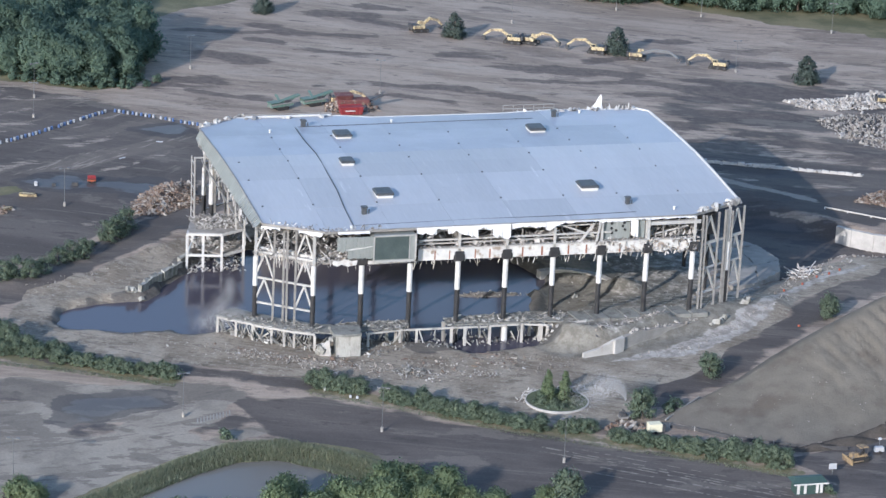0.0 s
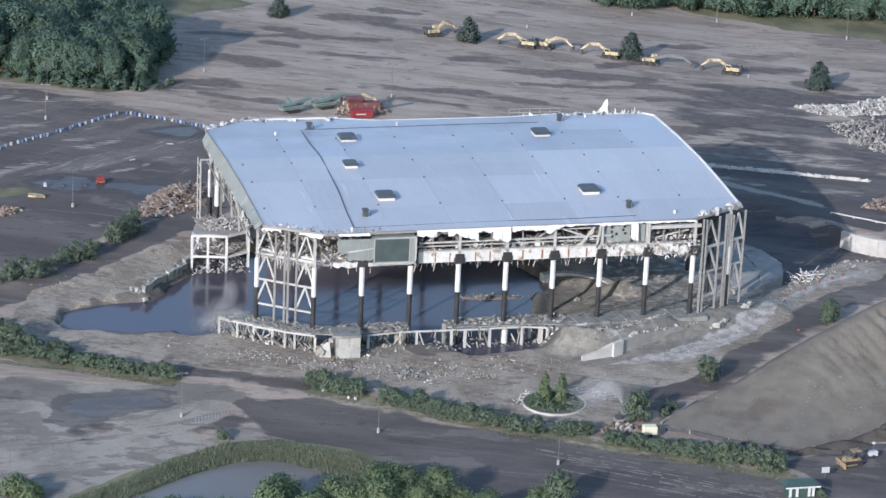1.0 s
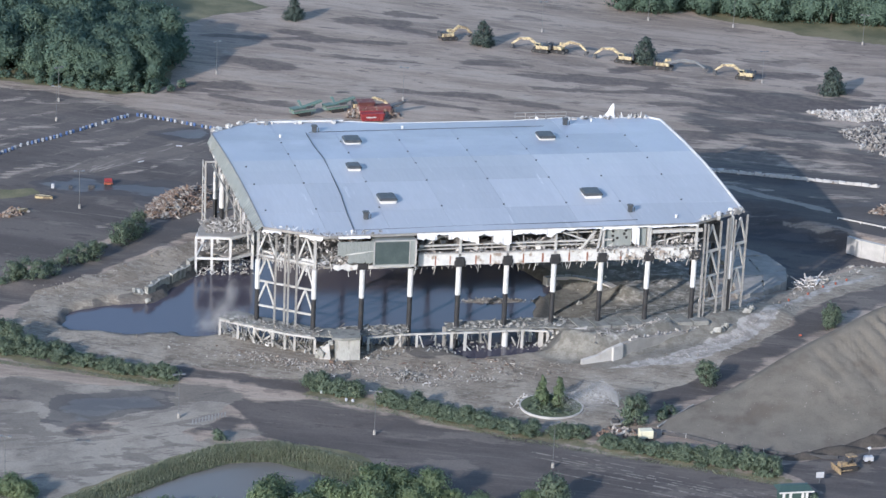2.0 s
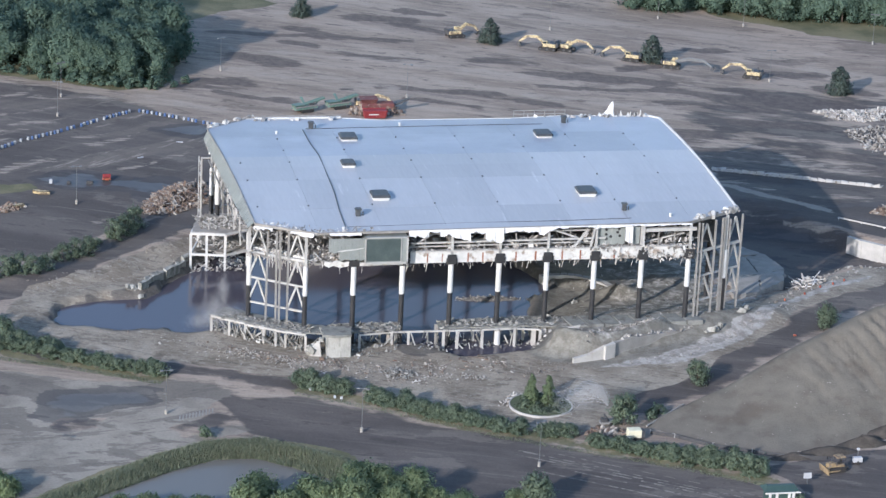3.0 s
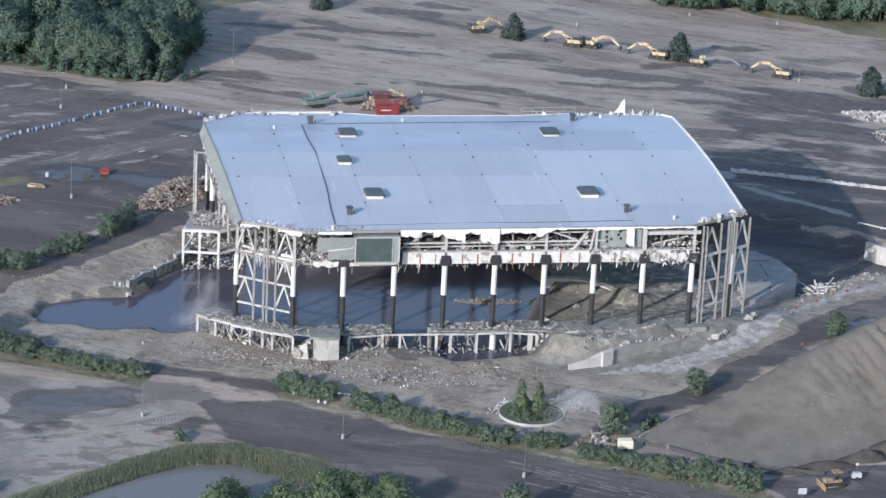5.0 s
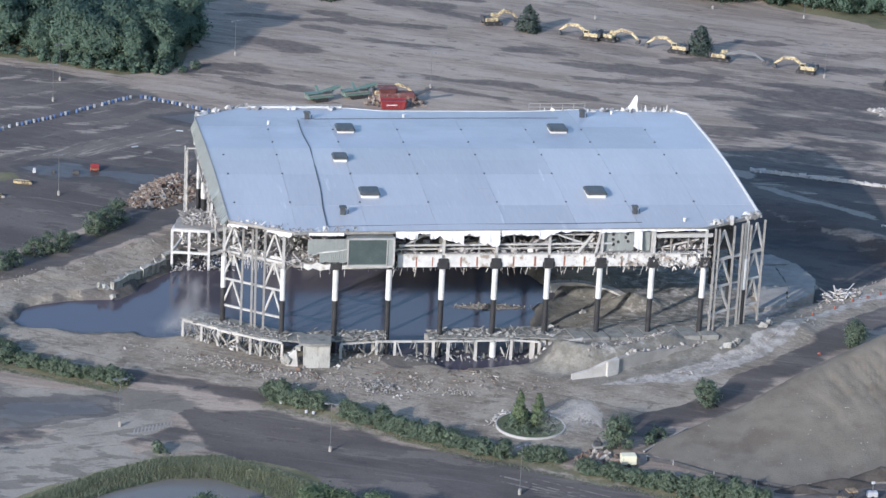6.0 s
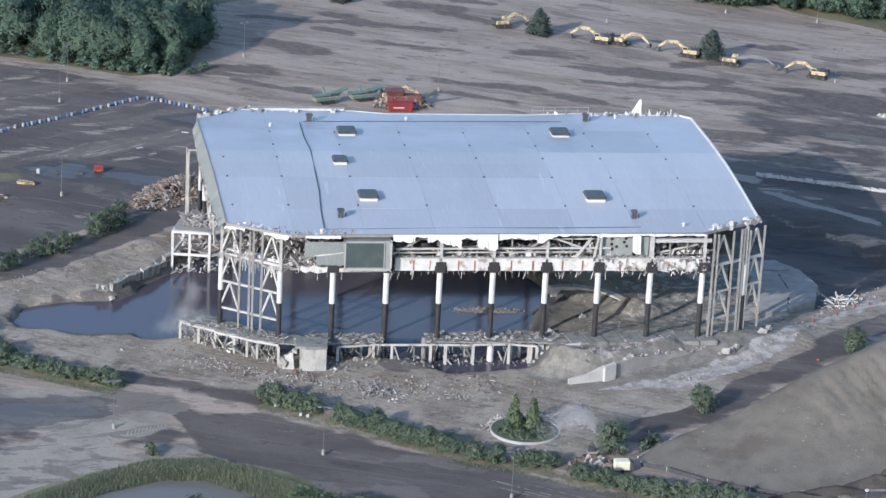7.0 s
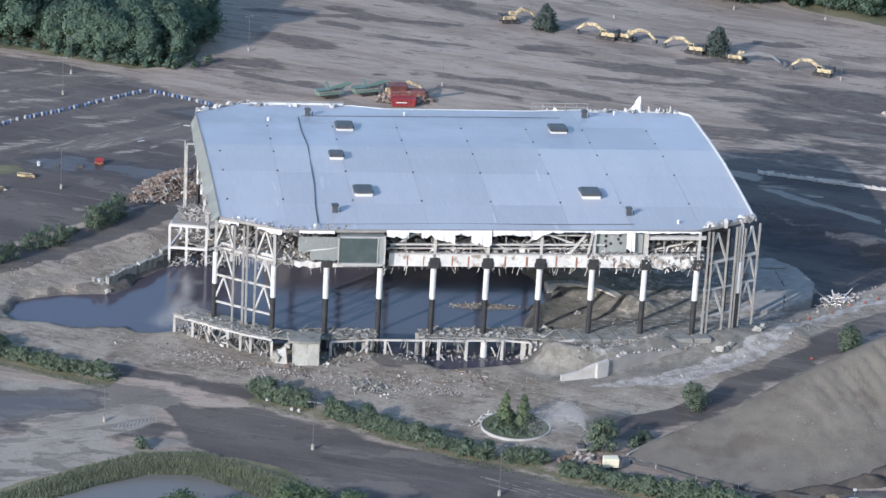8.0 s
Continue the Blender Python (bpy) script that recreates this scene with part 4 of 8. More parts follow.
# unseen wall, added so the rear of the pit water mirrors something dark
arena_part("rear_wall", Mesh().box(-46, 73.6, -1.5, 36, 74.2, 12.6), M_LIGHTCONC, None, "unseen concrete wall added to darken the water's reflection")

# trusses under the roof
for x in COLUMN_X + [-52, 37]:
    m = Mesh()
    y0, y1 = (1.5, 73) if -45 < x < 33 else (9, 66)
    m.beam((x, y0, 20.0), (x, y1, 20.0), 0.45, 0.5)
    ys = np.linspace(y0, y1, 13)
    for i, (a, b) in enumerate(zip(ys, ys[1:])):
        za, zb = (20.0, roof_z(x, b) - 0.6) if i % 2 == 0 else (roof_z(x, a) - 0.6, 20.0)
        m.beam((x, a, za), (x, b, zb), 0.3)
    arena_part("roof_truss", m, M_STEEL)


def column(x, y, foot, top=CAP_Z, cap=True):
    shaft = arena_part("column", Mesh().tube((x, y, foot), (x, y, SLEEVE_Z), 0.52, 0.52, 14), M_BLACK, None, "round column, black below and white above")
    arena_part("white_sleeve", Mesh().tube((x, y, SLEEVE_Z), (x, y, 12.4), 0.56, 0.56, 14).tube((x, y, 12.4), (x, y, 12.55), 0.50, 0.50, 14).tube((x, y, 12.55), (x, y, top), 0.56, 0.56, 14),
               M_WHITE, shaft, "white painted upper column")
    if cap:
        arena_part("column_cap", Mesh().chamfer_box(x - 0.95, y - 0.9, top, x + 0.95, y + 0.8, top + 2.0, 0.12).box(x - 1.15, y - 0.75, top + 0.3, x + 1.15, y + 0.7, top + 1.2), M_BLACK, shaft, "black steel column head")
    return shaft


for k, x in enumerate(COLUMN_X):
    column(x, 0.0, min(height(x, 0), 0.5) - 1.0 if k < 5 else height(x, 0) - 0.6)
    # rear row black to the top, no sleeve: roof shade put into its colour
    arena_part("column", Mesh().tube((x, 72.0, height(x, 72) - 2.0), (x, 72.0, 19.8), 0.52, 0.52, 14), M_BLACK)
for x, y in ((-60, 60), (40.5, 20), (40.5, 34), (40.5, 48), (40.5, 60)):
    if y == 60:
        column(x, y, height(x, y) - 2.0, 17.5, False)
    else:
        arena_part("column", Mesh().tube((x, y, height(x, y) - 2.0), (x, y, 19.8), 0.45, 0.45, 14), M_BLACK)


def tower(a, b, legs, foot, top, bays, rounds):
    """A corner lattice: two round columns, slim legs between, three rails and chevrons in the outer bays."""
    ax, bx = Vector((*a, 0)), Vector((*b, 0))
    d = (bx - ax).normalized()
    nrm = Vector((d.y, -d.x, 0))
    rails = (16.6, 11.1, 5.8)
    hub = arena_part("corner_tower", Mesh().beam((*a, rails[0]), (*b, rails[0]), 0.45, 0.5), M_LIGHTSTEEL, None, "steel lattice tower at a cut corner")
    for z in rails[1:]:
        arena_part("rail", Mesh().beam((*a, z), (*b, z), 0.34, 0.38), M_LIGHTSTEEL, hub)
    for t in legs:
        p = ax.lerp(bx, t) + nrm * 0.25
        lean = rng.uniform(-0.15, 0.15)
        arena_part("leg", Mesh().beam((p.x, p.y, foot + rng.uniform(0, 1.0)), (p.x + lean, p.y, top + rng.uniform(-1.0, 0.4)), 0.38, 0.38, (1, 0, 0)), M_STEEL, hub)
    for t in rounds:
        p = tuple(ax.lerp(bx, t))[:2]
        arena_part("round_leg", Mesh().tube((*p, foot - 1), (*p, SLEEVE_Z), 0.5, 0.5, 12), M_BLACK, hub, "black lower column")
        arena_part("round_leg", Mesh().tube((*p, SLEEVE_Z), (*p, 15.5), 0.5, 0.5, 12), M_WHITE, hub, "white upper column")
        arena_part("leg", Mesh().beam((*p, 15.5), (*p, top + 0.3), 0.5, 0.5, (1, 0, 0)), M_LIGHTSTEEL, hub)
    levels = [top - 0.4, *rails]
    for t0, t1 in bays:
        p, q = ax.lerp(bx, t0), ax.lerp(bx, t1)
        mid = p.lerp(q, 0.5)
        for hi, lo in zip(levels, levels[1:]):
            for foot_pt in (p, q):
                arena_part("brace", Mesh().beam((mid.x, mid.y, hi - 0.1), (foot_pt.x, foot_pt.y, lo + 0.15), 0.36, 0.36, nrm), M_LIGHTSTEEL, hub)
    return hub


tower((-60.2, 7.6), (-49.8, 0.2), (0.32, 0.50, 0.56, 0.70), -2.5, 22.6, ((0.0, 0.32), (0.70, 1.0)), (0.0, 1.0))
tower((31.7, 0.1), (43.0, 6.6), (0.0, 0.08, 0.38, 0.55, 0.60, 0.70, 0.98), 1.6, 22.8, ((0.0, 0.38), (0.70, 1.0)), (0.66,))
tower((-60.5, 66.5), (-51.5, 73.5), (0.3, 0.6), -1.0, 22.8, ((0.3, 0.6),), (0.0, 1.0))
tower((40.5, 69.0), (36.5, 73.0), (0.5,), -1.0, 22.8, ((0.0, 1.0),), (0.0, 1.0))
arena_part("stay_pole", Mesh().tube((-63.2, 63, 0), (-63.2, 63, 19.2), 0.22, 0.2, 8).beam((-63.2, 63, 19), (-60, 63, 19), 0.3), M_LIGHTSTEEL)

# front band: white girder, caps between, rails and floor behind
XS = [-28.6] + COLUMN_X[2:]
for a, b in zip(XS, XS[1:]):
    if b - a < 1:
        continue
    out = [(a + 0.05, 15.9), (b - 0.05, 15.9), (b - 0.05, 18.3), (a + 0.05, 18.3)]
    if b > 25:
        out = [(a, 16.3), (a + 3.0, 15.6), (a + 5.5, 16.6), (a + 7.5, 15.6), (b - 0.6, 16.4), (b - 0.3, 17.6), (a + 8, 17.9), (a + 5, 18.2), (a, 18.3)]
    g = arena_part("girder", Mesh().plate(out, -0.55, 0.5), M_GIRDER, None, "stained white girder between column heads")
    for k in range(2 if a < 5 else 1):
        x = a + (b - a) * (k + 0.8) / 2.6 + rng.uniform(-0.8, 0.8)
        if b < 25:
            arena_part("rust_stripe", Mesh().box(x, -0.58, 16.0, x + rng.uniform(0.2, 0.45), -0.553, 17.9), M_RUST, g, "rust-brown upright stripe")
    arena_part("girder_flange", Mesh().box(a, -0.75, 18.303, b, 0.4, 18.5), M_LIGHTSTEEL, g)
arena_part("girder", Mesh().plate([(-46.2, 16.0), (-45.2, 15.5), (-44.4, 15.9), (-43.0, 15.4), (-41.3, 15.7), (-41.1, 16.7), (-42.2, 16.5), (-43.5, 17.0), (-44.6, 16.6), (-46, 16.8)], -0.8, 0.4), M_GIRDER, None, "broken end of the white girder")
arena_part("girder", Mesh().plate([(-39, 15.9), (-30.2, 16.0), (-30.2, 16.7), (-39, 16.6)], -1.4, 0.5), M_GIRDER)
for t0, t1, z0, z1 in ((0.02, 0.34, 15.4, 17.3), (0.36, 0.62, 15.7, 17.5), (0.64, 0.98, 15.3, 17.2)):
    a, b = (Vector((-59.6, 8.2, 0)).lerp(Vector((-49.4, 0.9, 0)), t) for t in (t0, t1))
    up, o = Vector((0, 0, 1)), Vector((0.3, 0.4, 0))
    arena_part("girder", Mesh().hexa([a + up * (z0 + rng.uniform(0, 0.3)), b + up * z0, b + o + up * z0, a + o + up * z0, a + up * z1, b + up * (z1 - rng.uniform(0, 0.3)), b + o + up * z1, a + o + up * z1]), M_GIRDER, None, "broken white girder behind the corner lattice")
arena_part("gallery_floor", Mesh().box(-48, 0.2, 15.7, 31, 9.0, 16.1), M_CONCRETE, None, "bare concrete gallery floor")
arena_part("gallery_floor", Mesh().box(-30, 1.5, 18.5, 30, 8.0, 18.7), M_CONCRETE)
# dark sheet added behind the gallery in place of the interior's shade
arena_part("gallery_wall", Mesh().box(-56, 9.0, 15.7, 38, 9.3, 23.0), M_DARKSTEEL, None, "dark sheet standing in for the shaded interior")
for z, y, w in ((20.1, -0.2, 0.36), (19.1, 0.5, 0.24), (21.6, 0.9, 0.24)):
    arena_part("long_rail", Mesh().beam((-28.5, y, z), (12 if z < 20.5 else 30, y, z + 0.25), w), M_LIGHTSTEEL)
arena_part("eave_beam", Mesh().beam((20.4, -0.3, 21.8), (31.2, -0.3, 21.9), 0.4, 0.7), M_LIGHTSTEEL)
for x in COLUMN_X[2:]:
    arena_part("upper_post", Mesh().beam((x, -0.3, 17.6), (x, -0.3, 23.0), 0.5, 0.5, (1, 0, 0)), M_LIGHTSTEEL)
for x in (-25.5, -13.2, -6.5, 4.6, 17.2, 23.5, 26.8):
    arena_part("upper_post", Mesh().beam((x, 0.6, 18.5), (x + rng.uniform(-0.2, 0.2), 0.6, 22.6), 0.24, 0.24, (1, 0, 0)), M_STEEL)
for p, q, w in (((-29, 1, 18.6), (-22.2, 1, 22.6), 0.4), ((0.6, 0.0, 22.4), (8.4, 0.2, 19.6), 0.36), ((5.4, -0.4, 18.6), (8.2, -0.5, 22.4), 0.45), ((0.2, 0.4, 22.9), (6.8, 0.4, 22.5), 0.35),
                ((-3.5, 1.0, 19.4), (1.5, 1.4, 20.6), 0.3), ((8.8, -0.6, 18.4), (9.6, -0.6, 23.2), 0.4), ((20.5, 1.5, 18.6), (29, 1.2, 20.6), 0.3), ((-20, 2.0, 19.2), (-12, 2.4, 20.0), 0.3)):
    arena_part("loose_beam", Mesh().beam(p, q, w), M_LIGHTSTEEL)
# the punched grey wall panel and the green box
holes = Mesh().box(10.2, 0.35, 18.6, 16.2, 0.6, 22.7)
wall = arena_part("wall_panel", holes, M_PANEL, None, "grey wall panel with round holes")
for x, z in ((12.2, 21.9), (12.2, 20.9), (12.3, 19.9), (13.2, 20.4), (14.6, 21.3), (14.9, 22.0), (15.1, 20.5)):
    arena_part("hole", Mesh().tube((x, 0.25, z), (x, 0.345, z), 0.3, 0.3, 10), M_BLACK, wall)
arena_part("wall_panel", Mesh().box(17.8, 0.2, 18.6, 19.3, 0.5, 22.4), M_PANEL)
arena_part("wall_panel", Mesh().box(19.5, 0.0, 18.0, 20.2, 0.6, 23.0), M_LIGHTSTEEL)
green = arena_part("facade_box", Mesh().box(-38.2, -2.4, 16.8, -29.6, 1.6, 22.2), M_PANEL, None, "boxed facade bay with a dark green panel")
arena_part("green_panel", Mesh().box(-37.9, -2.46, 17.2, -31.0, -2.404, 21.9), M_GREENGLASS, green, "dark green infill panel")
for x0, x1, z0, z1 in ((-38.3, -38.1, 16.8, 22.3), (-31.0, -30.85, 16.9, 22.3), (-29.8, -29.5, 16.3, 22.5), (-38.3, -29.5, 22.1, 22.3), (-38.3, -29.5, 16.6, 17.0)):
    arena_part("box_frame", Mesh().box(x0, -2.62, z0, x1, -2.464, z1), M_LIGHTSTEEL, green)
for k in range(20):
    x = -45.6 + 0.37 * k
    arena_part("cladding_rib", Mesh().plate([(x, 17.2 + rng.uniform(0, 0.5) + (1.6 if k < 6 else 0)), (x + 0.33, 17.2 + rng.uniform(0, 0.5) + (1.6 if k < 6 else 0)), (x + 0.33, 22.0), (x, 22.0)], -2.0 - 0.07 * (k % 2), 0.14), M_PANEL, green)
arena_part("torn_strip", Mesh().plate([(-44, 19.4), (-42, 19.7), (-40, 19.8), (-38.4, 20.1), (-38.4, 19.95), (-40.5, 19.6), (-43, 19.3)], -2.2, 0.05), M_GIRDER, green)

# white membrane torn along the front eave


def torn(x0, x1, top, drop, y, deep, seed):
    r = random.Random(seed)
    n = max(4, int((x1 - x0) / 0.45))
    low = []
    d = drop
    for i in range(n + 1):
        d = min(max(d + r.uniform(-0.5, 0.5) * deep, 0.15), drop * 1.5)
        low.append((x0 + (x1 - x0) * i / n, top - d, y - 0.12 - r.uniform(0, 0.25) - 0.06 * d))
    m = Mesh()
    up = [(x, y, top) for x, _, _ in low]
    lo = [(x, yy, z) for x, z, yy in low]
    v = up + lo + [(x, yy + 0.05, z) for x, yy, z in up] + [(x, yy + 0.05, z) for x, yy, z in lo]
    k = n + 1
    f = []
    for i in range(n):
        f += [(i, k + i, k + i + 1, i + 1), (2 * k + i, 2 * k + i + 1, 3 * k + i + 1, 3 * k + i), (k + i, 3 * k + i, 3 * k + i + 1, k + i + 1)]
    return m.add(v, f)


FLAPS = [(-45.5, -39, 23.1, 0.3, 0.3), (-29.3, -25.2, 23.2, 1.3, 0.7), (-25.2, -22.8, 23.2, 0.3, 0.3), (-22.8, -16.5, 23.2, 1.7, 0.9), (-16.5, -13.4, 23.2, 1.1, 0.8), (-13.4, -9.6, 23.2, 2.1, 0.9), (-9.4, -2.2, 23.2, 0.9, 0.5),
         (-2.2, 1.0, 23.2, 1.7, 0.7), (1.0, 9.6, 23.2, 0.6, 0.4), (9.6, 20.0, 23.2, 0.7, 0.3), (16.0, 17.6, 23.0, 3.2, 0.9), (20, 30, 23.1, 0.3, 0.2)]
for k, (x0, x1, top, drop, deep) in enumerate(FLAPS):
    y = FRONT + 1.6 * (max(x0, -48) + 48) / 77.5 - 0.2
    arena_part("torn_membrane", torn(x0, x1, top, drop, y, deep, k), M_MEMBRANE, roof, "torn white roof membrane hanging loose")
# the cut west corner carries a bright strip
for k, (a, b) in enumerate((((-59.9, 4.2), (-56.4, 2.4)), ((-53.0, 0.5), (-48.6, -1.6)))):
    m = torn(0, math.dist(a, b), 23.0, 0.55, 0, 0.7, 40 + k)
    ang = math.atan2(b[1] - a[1], b[0] - a[0])
    m.v = [(a[0] + x * math.cos(ang) - y * math.sin(ang), a[1] + x * math.sin(ang) + y * math.cos(ang), z) for x, y, z in m.v]
    arena_part("torn_membrane", m, M_MEMBRANE, roof)
# west cladding, cut back towards the front
FASCIA = [(5.0, -59.75, 23.55, -61.0, 22.45), (12, -60.0, 23.95, -61.4, 22.5), (24, -60.4, 24.6, -61.9, 22.6), (40, -60.8, 25.0, -62.2, 22.7), (54, -61.1, 24.85, -62.4, 22.5), (67.5, -61.4, 24.4, -62.4, 22.1)]
west = arena_part("west_cladding", Mesh().tube((-61.1, 6.0, 22.4), (-62.3, 67, 22.2), 0.12, 0.12, 6), M_STEEL, None, "grey-green ribbed cladding leaning out along the west side")
rows_y = np.arange(5.0, 67.0, 1.24)
for y in rows_y:
    lift_low, drop_low = (rng.uniform(-0.14, 0.12) for _ in range(2))
    pts = []
    for yy, more in ((y + 0.02, lift_low), (y + 1.21, drop_low)):
        tx, tz, bx, bz = (float(np.interp(yy, [f[0] for f in FASCIA], [f[j] for f in FASCIA])) for j in range(1, 5))
        pts.append((Vector((tx, yy, tz)), Vector((bx, yy, bz + more))))
    (t0, b0), (t1, b1) = pts
    out = Vector((-0.09, 0, 0.03))
    arena_part("cladding_sheet", Mesh().hexa([b0, b1, b1 - out, b0 - out, t0, t1, t1 - out, t0 - out]), M_PANEL, west)
    arena_part("cladding_rib", Mesh().beam(b0 + out, t0 + out, 0.16, 0.12, (1, 0, 0)), M_PANEL, west)
# round ducts and bare studs seen under the fascia
for y in (14, 24, 33, 44, 55):
    arena_part("stud", Mesh().beam((-61.2, y, 15.6), (-61.5, y, 21.2), 0.3, 0.3, (1, 0, 0)), M_LIGHTSTEEL, west)
arena_part("stud_rail", Mesh().beam((-61.2, 8, 18.6), (-61.6, 64, 18.2), 0.26, 0.34), M_STEEL, west)

# shreds hanging below the girder and inside the stripped corners
shreds = Mesh()
for k in range(190):
    x = rng.uniform(-56, 32)
    y = rng.uniform(-0.6, 1.5) + (4.5 * (-48 - x) / 8 if x < -48 else 0)
    ln = rng.choice((0.3, 0.5, 0.7, 1.0, 1.7))
    shreds.beam((x, y, 15.9 + rng.uniform(-0.3, 0.3)), (x + rng.uniform(-0.6, 0.6), y, 15.8 - ln), rng.uniform(0.05, 0.5), 0.05)
tagged(arena_part("hanging_strip", shreds, M_INSULATION, None, "torn strips hanging under the girder"), kind="stuff")
tangle = Mesh()
for k in range(760):
    x = rng.uniform(-60, -41)
    y = (5.5 - (x + 60) * 0.55 if x < -48 else -0.6) + rng.uniform(0.3, 5.0)
    z = rng.choice((16.3, 16.6, 17.0, 19.3, 21.4, 21.8, 22.3)) + rng.uniform(-0.3, 0.5)
    if rng.random() < 0.5:
        tangle.chunk((x, y, z), rng.uniform(0.2, 0.7), rng, 0.6)
    else:
        q = Vector((rng.uniform(-1, 1), rng.uniform(-0.4, 0.4), rng.uniform(-0.8, 0.8))) * rng.uniform(0.5, 1.5)
        tangle.beam((x - q.x, y - q.y, z - q.z), (x + q.x, y + q.y, z + q.z), rng.uniform(0.06, 0.15))
tagged(arena_part("loose_cladding", tangle, M_TANGLE, None, "tangle of torn cladding, ducts and studs"), kind="stuff")
floor_debris = Mesh()
for k in range(420):
    x, y = rng.uniform(-30, 31), rng.uniform(0.4, 6.5)
    z = rng.choice((16.2, 18.8))
    if rng.random() < 0.6:
        floor_debris.chunk((x, y, z + 0.1), rng.uniform(0.3, 1.1), rng, 0.6)
    else:
        floor_debris.beam((x, y, z), (x + rng.uniform(-2, 2), y + rng.uniform(-1, 1), z + rng.uniform(0.1, 1.8)), rng.uniform(0.08, 0.2))
tagged(arena_part("floor_debris", floor_debris, M_INSULATION, None, "scrap left on the gallery floor"), kind="stuff")
# the eastern bays: sheeting crumpled against the girder and heaped behind it
crumpled = Mesh()
for k in range(230):
    x = rng.uniform(8.5, 31.2)
    z = rng.uniform(15.5, 18.6) if k % 3 else rng.uniform(18.7, 20.6)
    y = rng.uniform(-1.0, -0.6) if k % 3 else rng.uniform(0.2, 3.5)
    if x < 20 and k % 2:
        continue
    a, w, h = Euler((rng.uniform(-0.6, 0.6), rng.uniform(-1.2, 1.2), rng.uniform(-0.5, 0.5))).to_matrix(), rng.uniform(0.04, 0.24), rng.uniform(0.1, 0.5)
    crumpled.hexa([Vector((x, y, z)) + a @ Vector((sx * w, sy * 0.04, sz * h)) for sz in (-1, 1) for sx, sy in ((-1, -1), (1, -1), (1, 1), (-1, 1))])
tagged(arena_part("crumpled_sheet", crumpled, M_TORN, None, "crumpled sheeting and broken studs"), kind="stuff")
ribbons = Mesh()
for k in range(60):
    t = rng.random()
    x, y = -60 + 11 * t, 7.2 - 7.6 * t
    ribbons.beam((x, y, 16.4 + rng.uniform(-0.2, 0.3)), (x + rng.uniform(-0.3, 0.3), y, 16.2 - rng.choice((0.5, 0.9, 1.4, 2.2))), rng.uniform(0.1, 0.55), 0.05)
tagged(arena_part("hanging_ribbon", ribbons, M_INSULATION, None, "white strips hanging inside the cut corner"), kind="stuff")
# bits left hanging along the west eave, and a bare ladder frame beside it
eave = Mesh()
for k in range(90):
    y = rng.uniform(8, 66)
    z = 22.5
    eave.beam((-62.0, y, z + rng.uniform(0, 0.6)), (-62.1 + rng.uniform(-0.3, 0.3), y + rng.uniform(-0.5, 0.5), z - rng.choice((0.3, 0.6, 1.0, 1.8))), rng.uniform(0.08, 0.4), 0.06)
tagged(arena_part("eave_strip", eave, M_SCRAPS, None, "loose strips hanging from the west eave"), kind="stuff")
for y in (61.2, 64.8):
    arena_part("ladder_rail", Mesh().beam((-63.6, y, 1.0), (-63.6, y, 19.0), 0.2, 0.2, (1, 0, 0)), M_LIGHTSTEEL)
for k in range(6):
    arena_part("ladder_rung", Mesh().beam((-63.6, 61.2, 4.0 + 2.8 * k), (-63.6, 64.8, 4.2 + 2.8 * k), 0.16), M_LIGHTSTEEL)
ledge = Mesh()
for k in range(420):
    x, y = rng.uniform(-29, 31), rng.uniform(-0.75, 0.5)
    if rng.random() < 0.3:
        ledge.beam((x, y, 18.5), (x + rng.uniform(-1.2, 1.2), y, 18.5 + rng.uniform(-0.5, 0.9)), rng.uniform(0.05, 0.12))
    else:
        ledge.chunk((x, y, 18.55), rng.choice((0.12, 0.2, 0.3, 0.5)), rng, 0.6)
tagged(arena_part("girder_litter", ledge, M_TORN, None, "rubble and scraps along the girder's top"), kind="stuff")

# ---- concrete left standing ----
rng = random.Random(11)


def debris_on(mesh, x0, x1, y0, y1, z, count, size=(0.3, 1.0), bars=0.2):
    for _ in range(count):
        x, y = rng.uniform(x0, x1), rng.uniform(y0, y1)
        if rng.random() < bars:
            mesh.beam((x, y, z), (x + rng.uniform(-1.5, 1.5), y + rng.uniform(-1, 1), z + rng.uniform(0, 1.0)), rng.uniform(0.06, 0.16))
        else:
            mesh.chunk((x, y, z + 0.1), rng.uniform(*size), rng, 0.7)


def worn_post(x, y, z0, z1, w):
    j = lambda: rng.uniform(-0.05, 0.05)
    h = w / 2
    return Mesh().hexa([(x - h + j(), y - h + j(), z0), (x + h + j(), y - h + j(), z0), (x + h + j(), y + h + j(), z0), (x - h + j(), y + h + j(), z0),
                        (x - h + j(), y - h + j(), z1), (x + h + j(), y - h + j(), z1), (x + h + j(), y + h + j(), z1), (x - h + j(), y + h + j(), z1)])


def ragged_slab(outline, z, t, seed):
    """A slab with a bitten, uneven edge."""
    r = random.Random(seed)
    pts = []
    for (ax, ay), (bx, by) in zip(outline, outline[1:] + outline[:1]):
        n = max(2, int(math.dist((ax, ay), (bx, by)) / 0.9))
        for i in range(n):
            pts.append((ax + (bx - ax) * i / n + r.uniform(-0.3, 0.3), ay + (by - ay) * i / n + r.uniform(-0.3, 0.3)))
    return Mesh().prism(pts, z - t, z)


front_frame = thing("concrete_ruin", "remains of a curved concrete deck on short posts in water", "concrete ruin", (-40, 0, -1.2))


def framed(root, name, mesh, material, label=""):
    ob = part(name, mesh, material, root, label)
    ob.matrix_parent_inverse = Matrix.Translation(-Vector(root.location))
    return ob


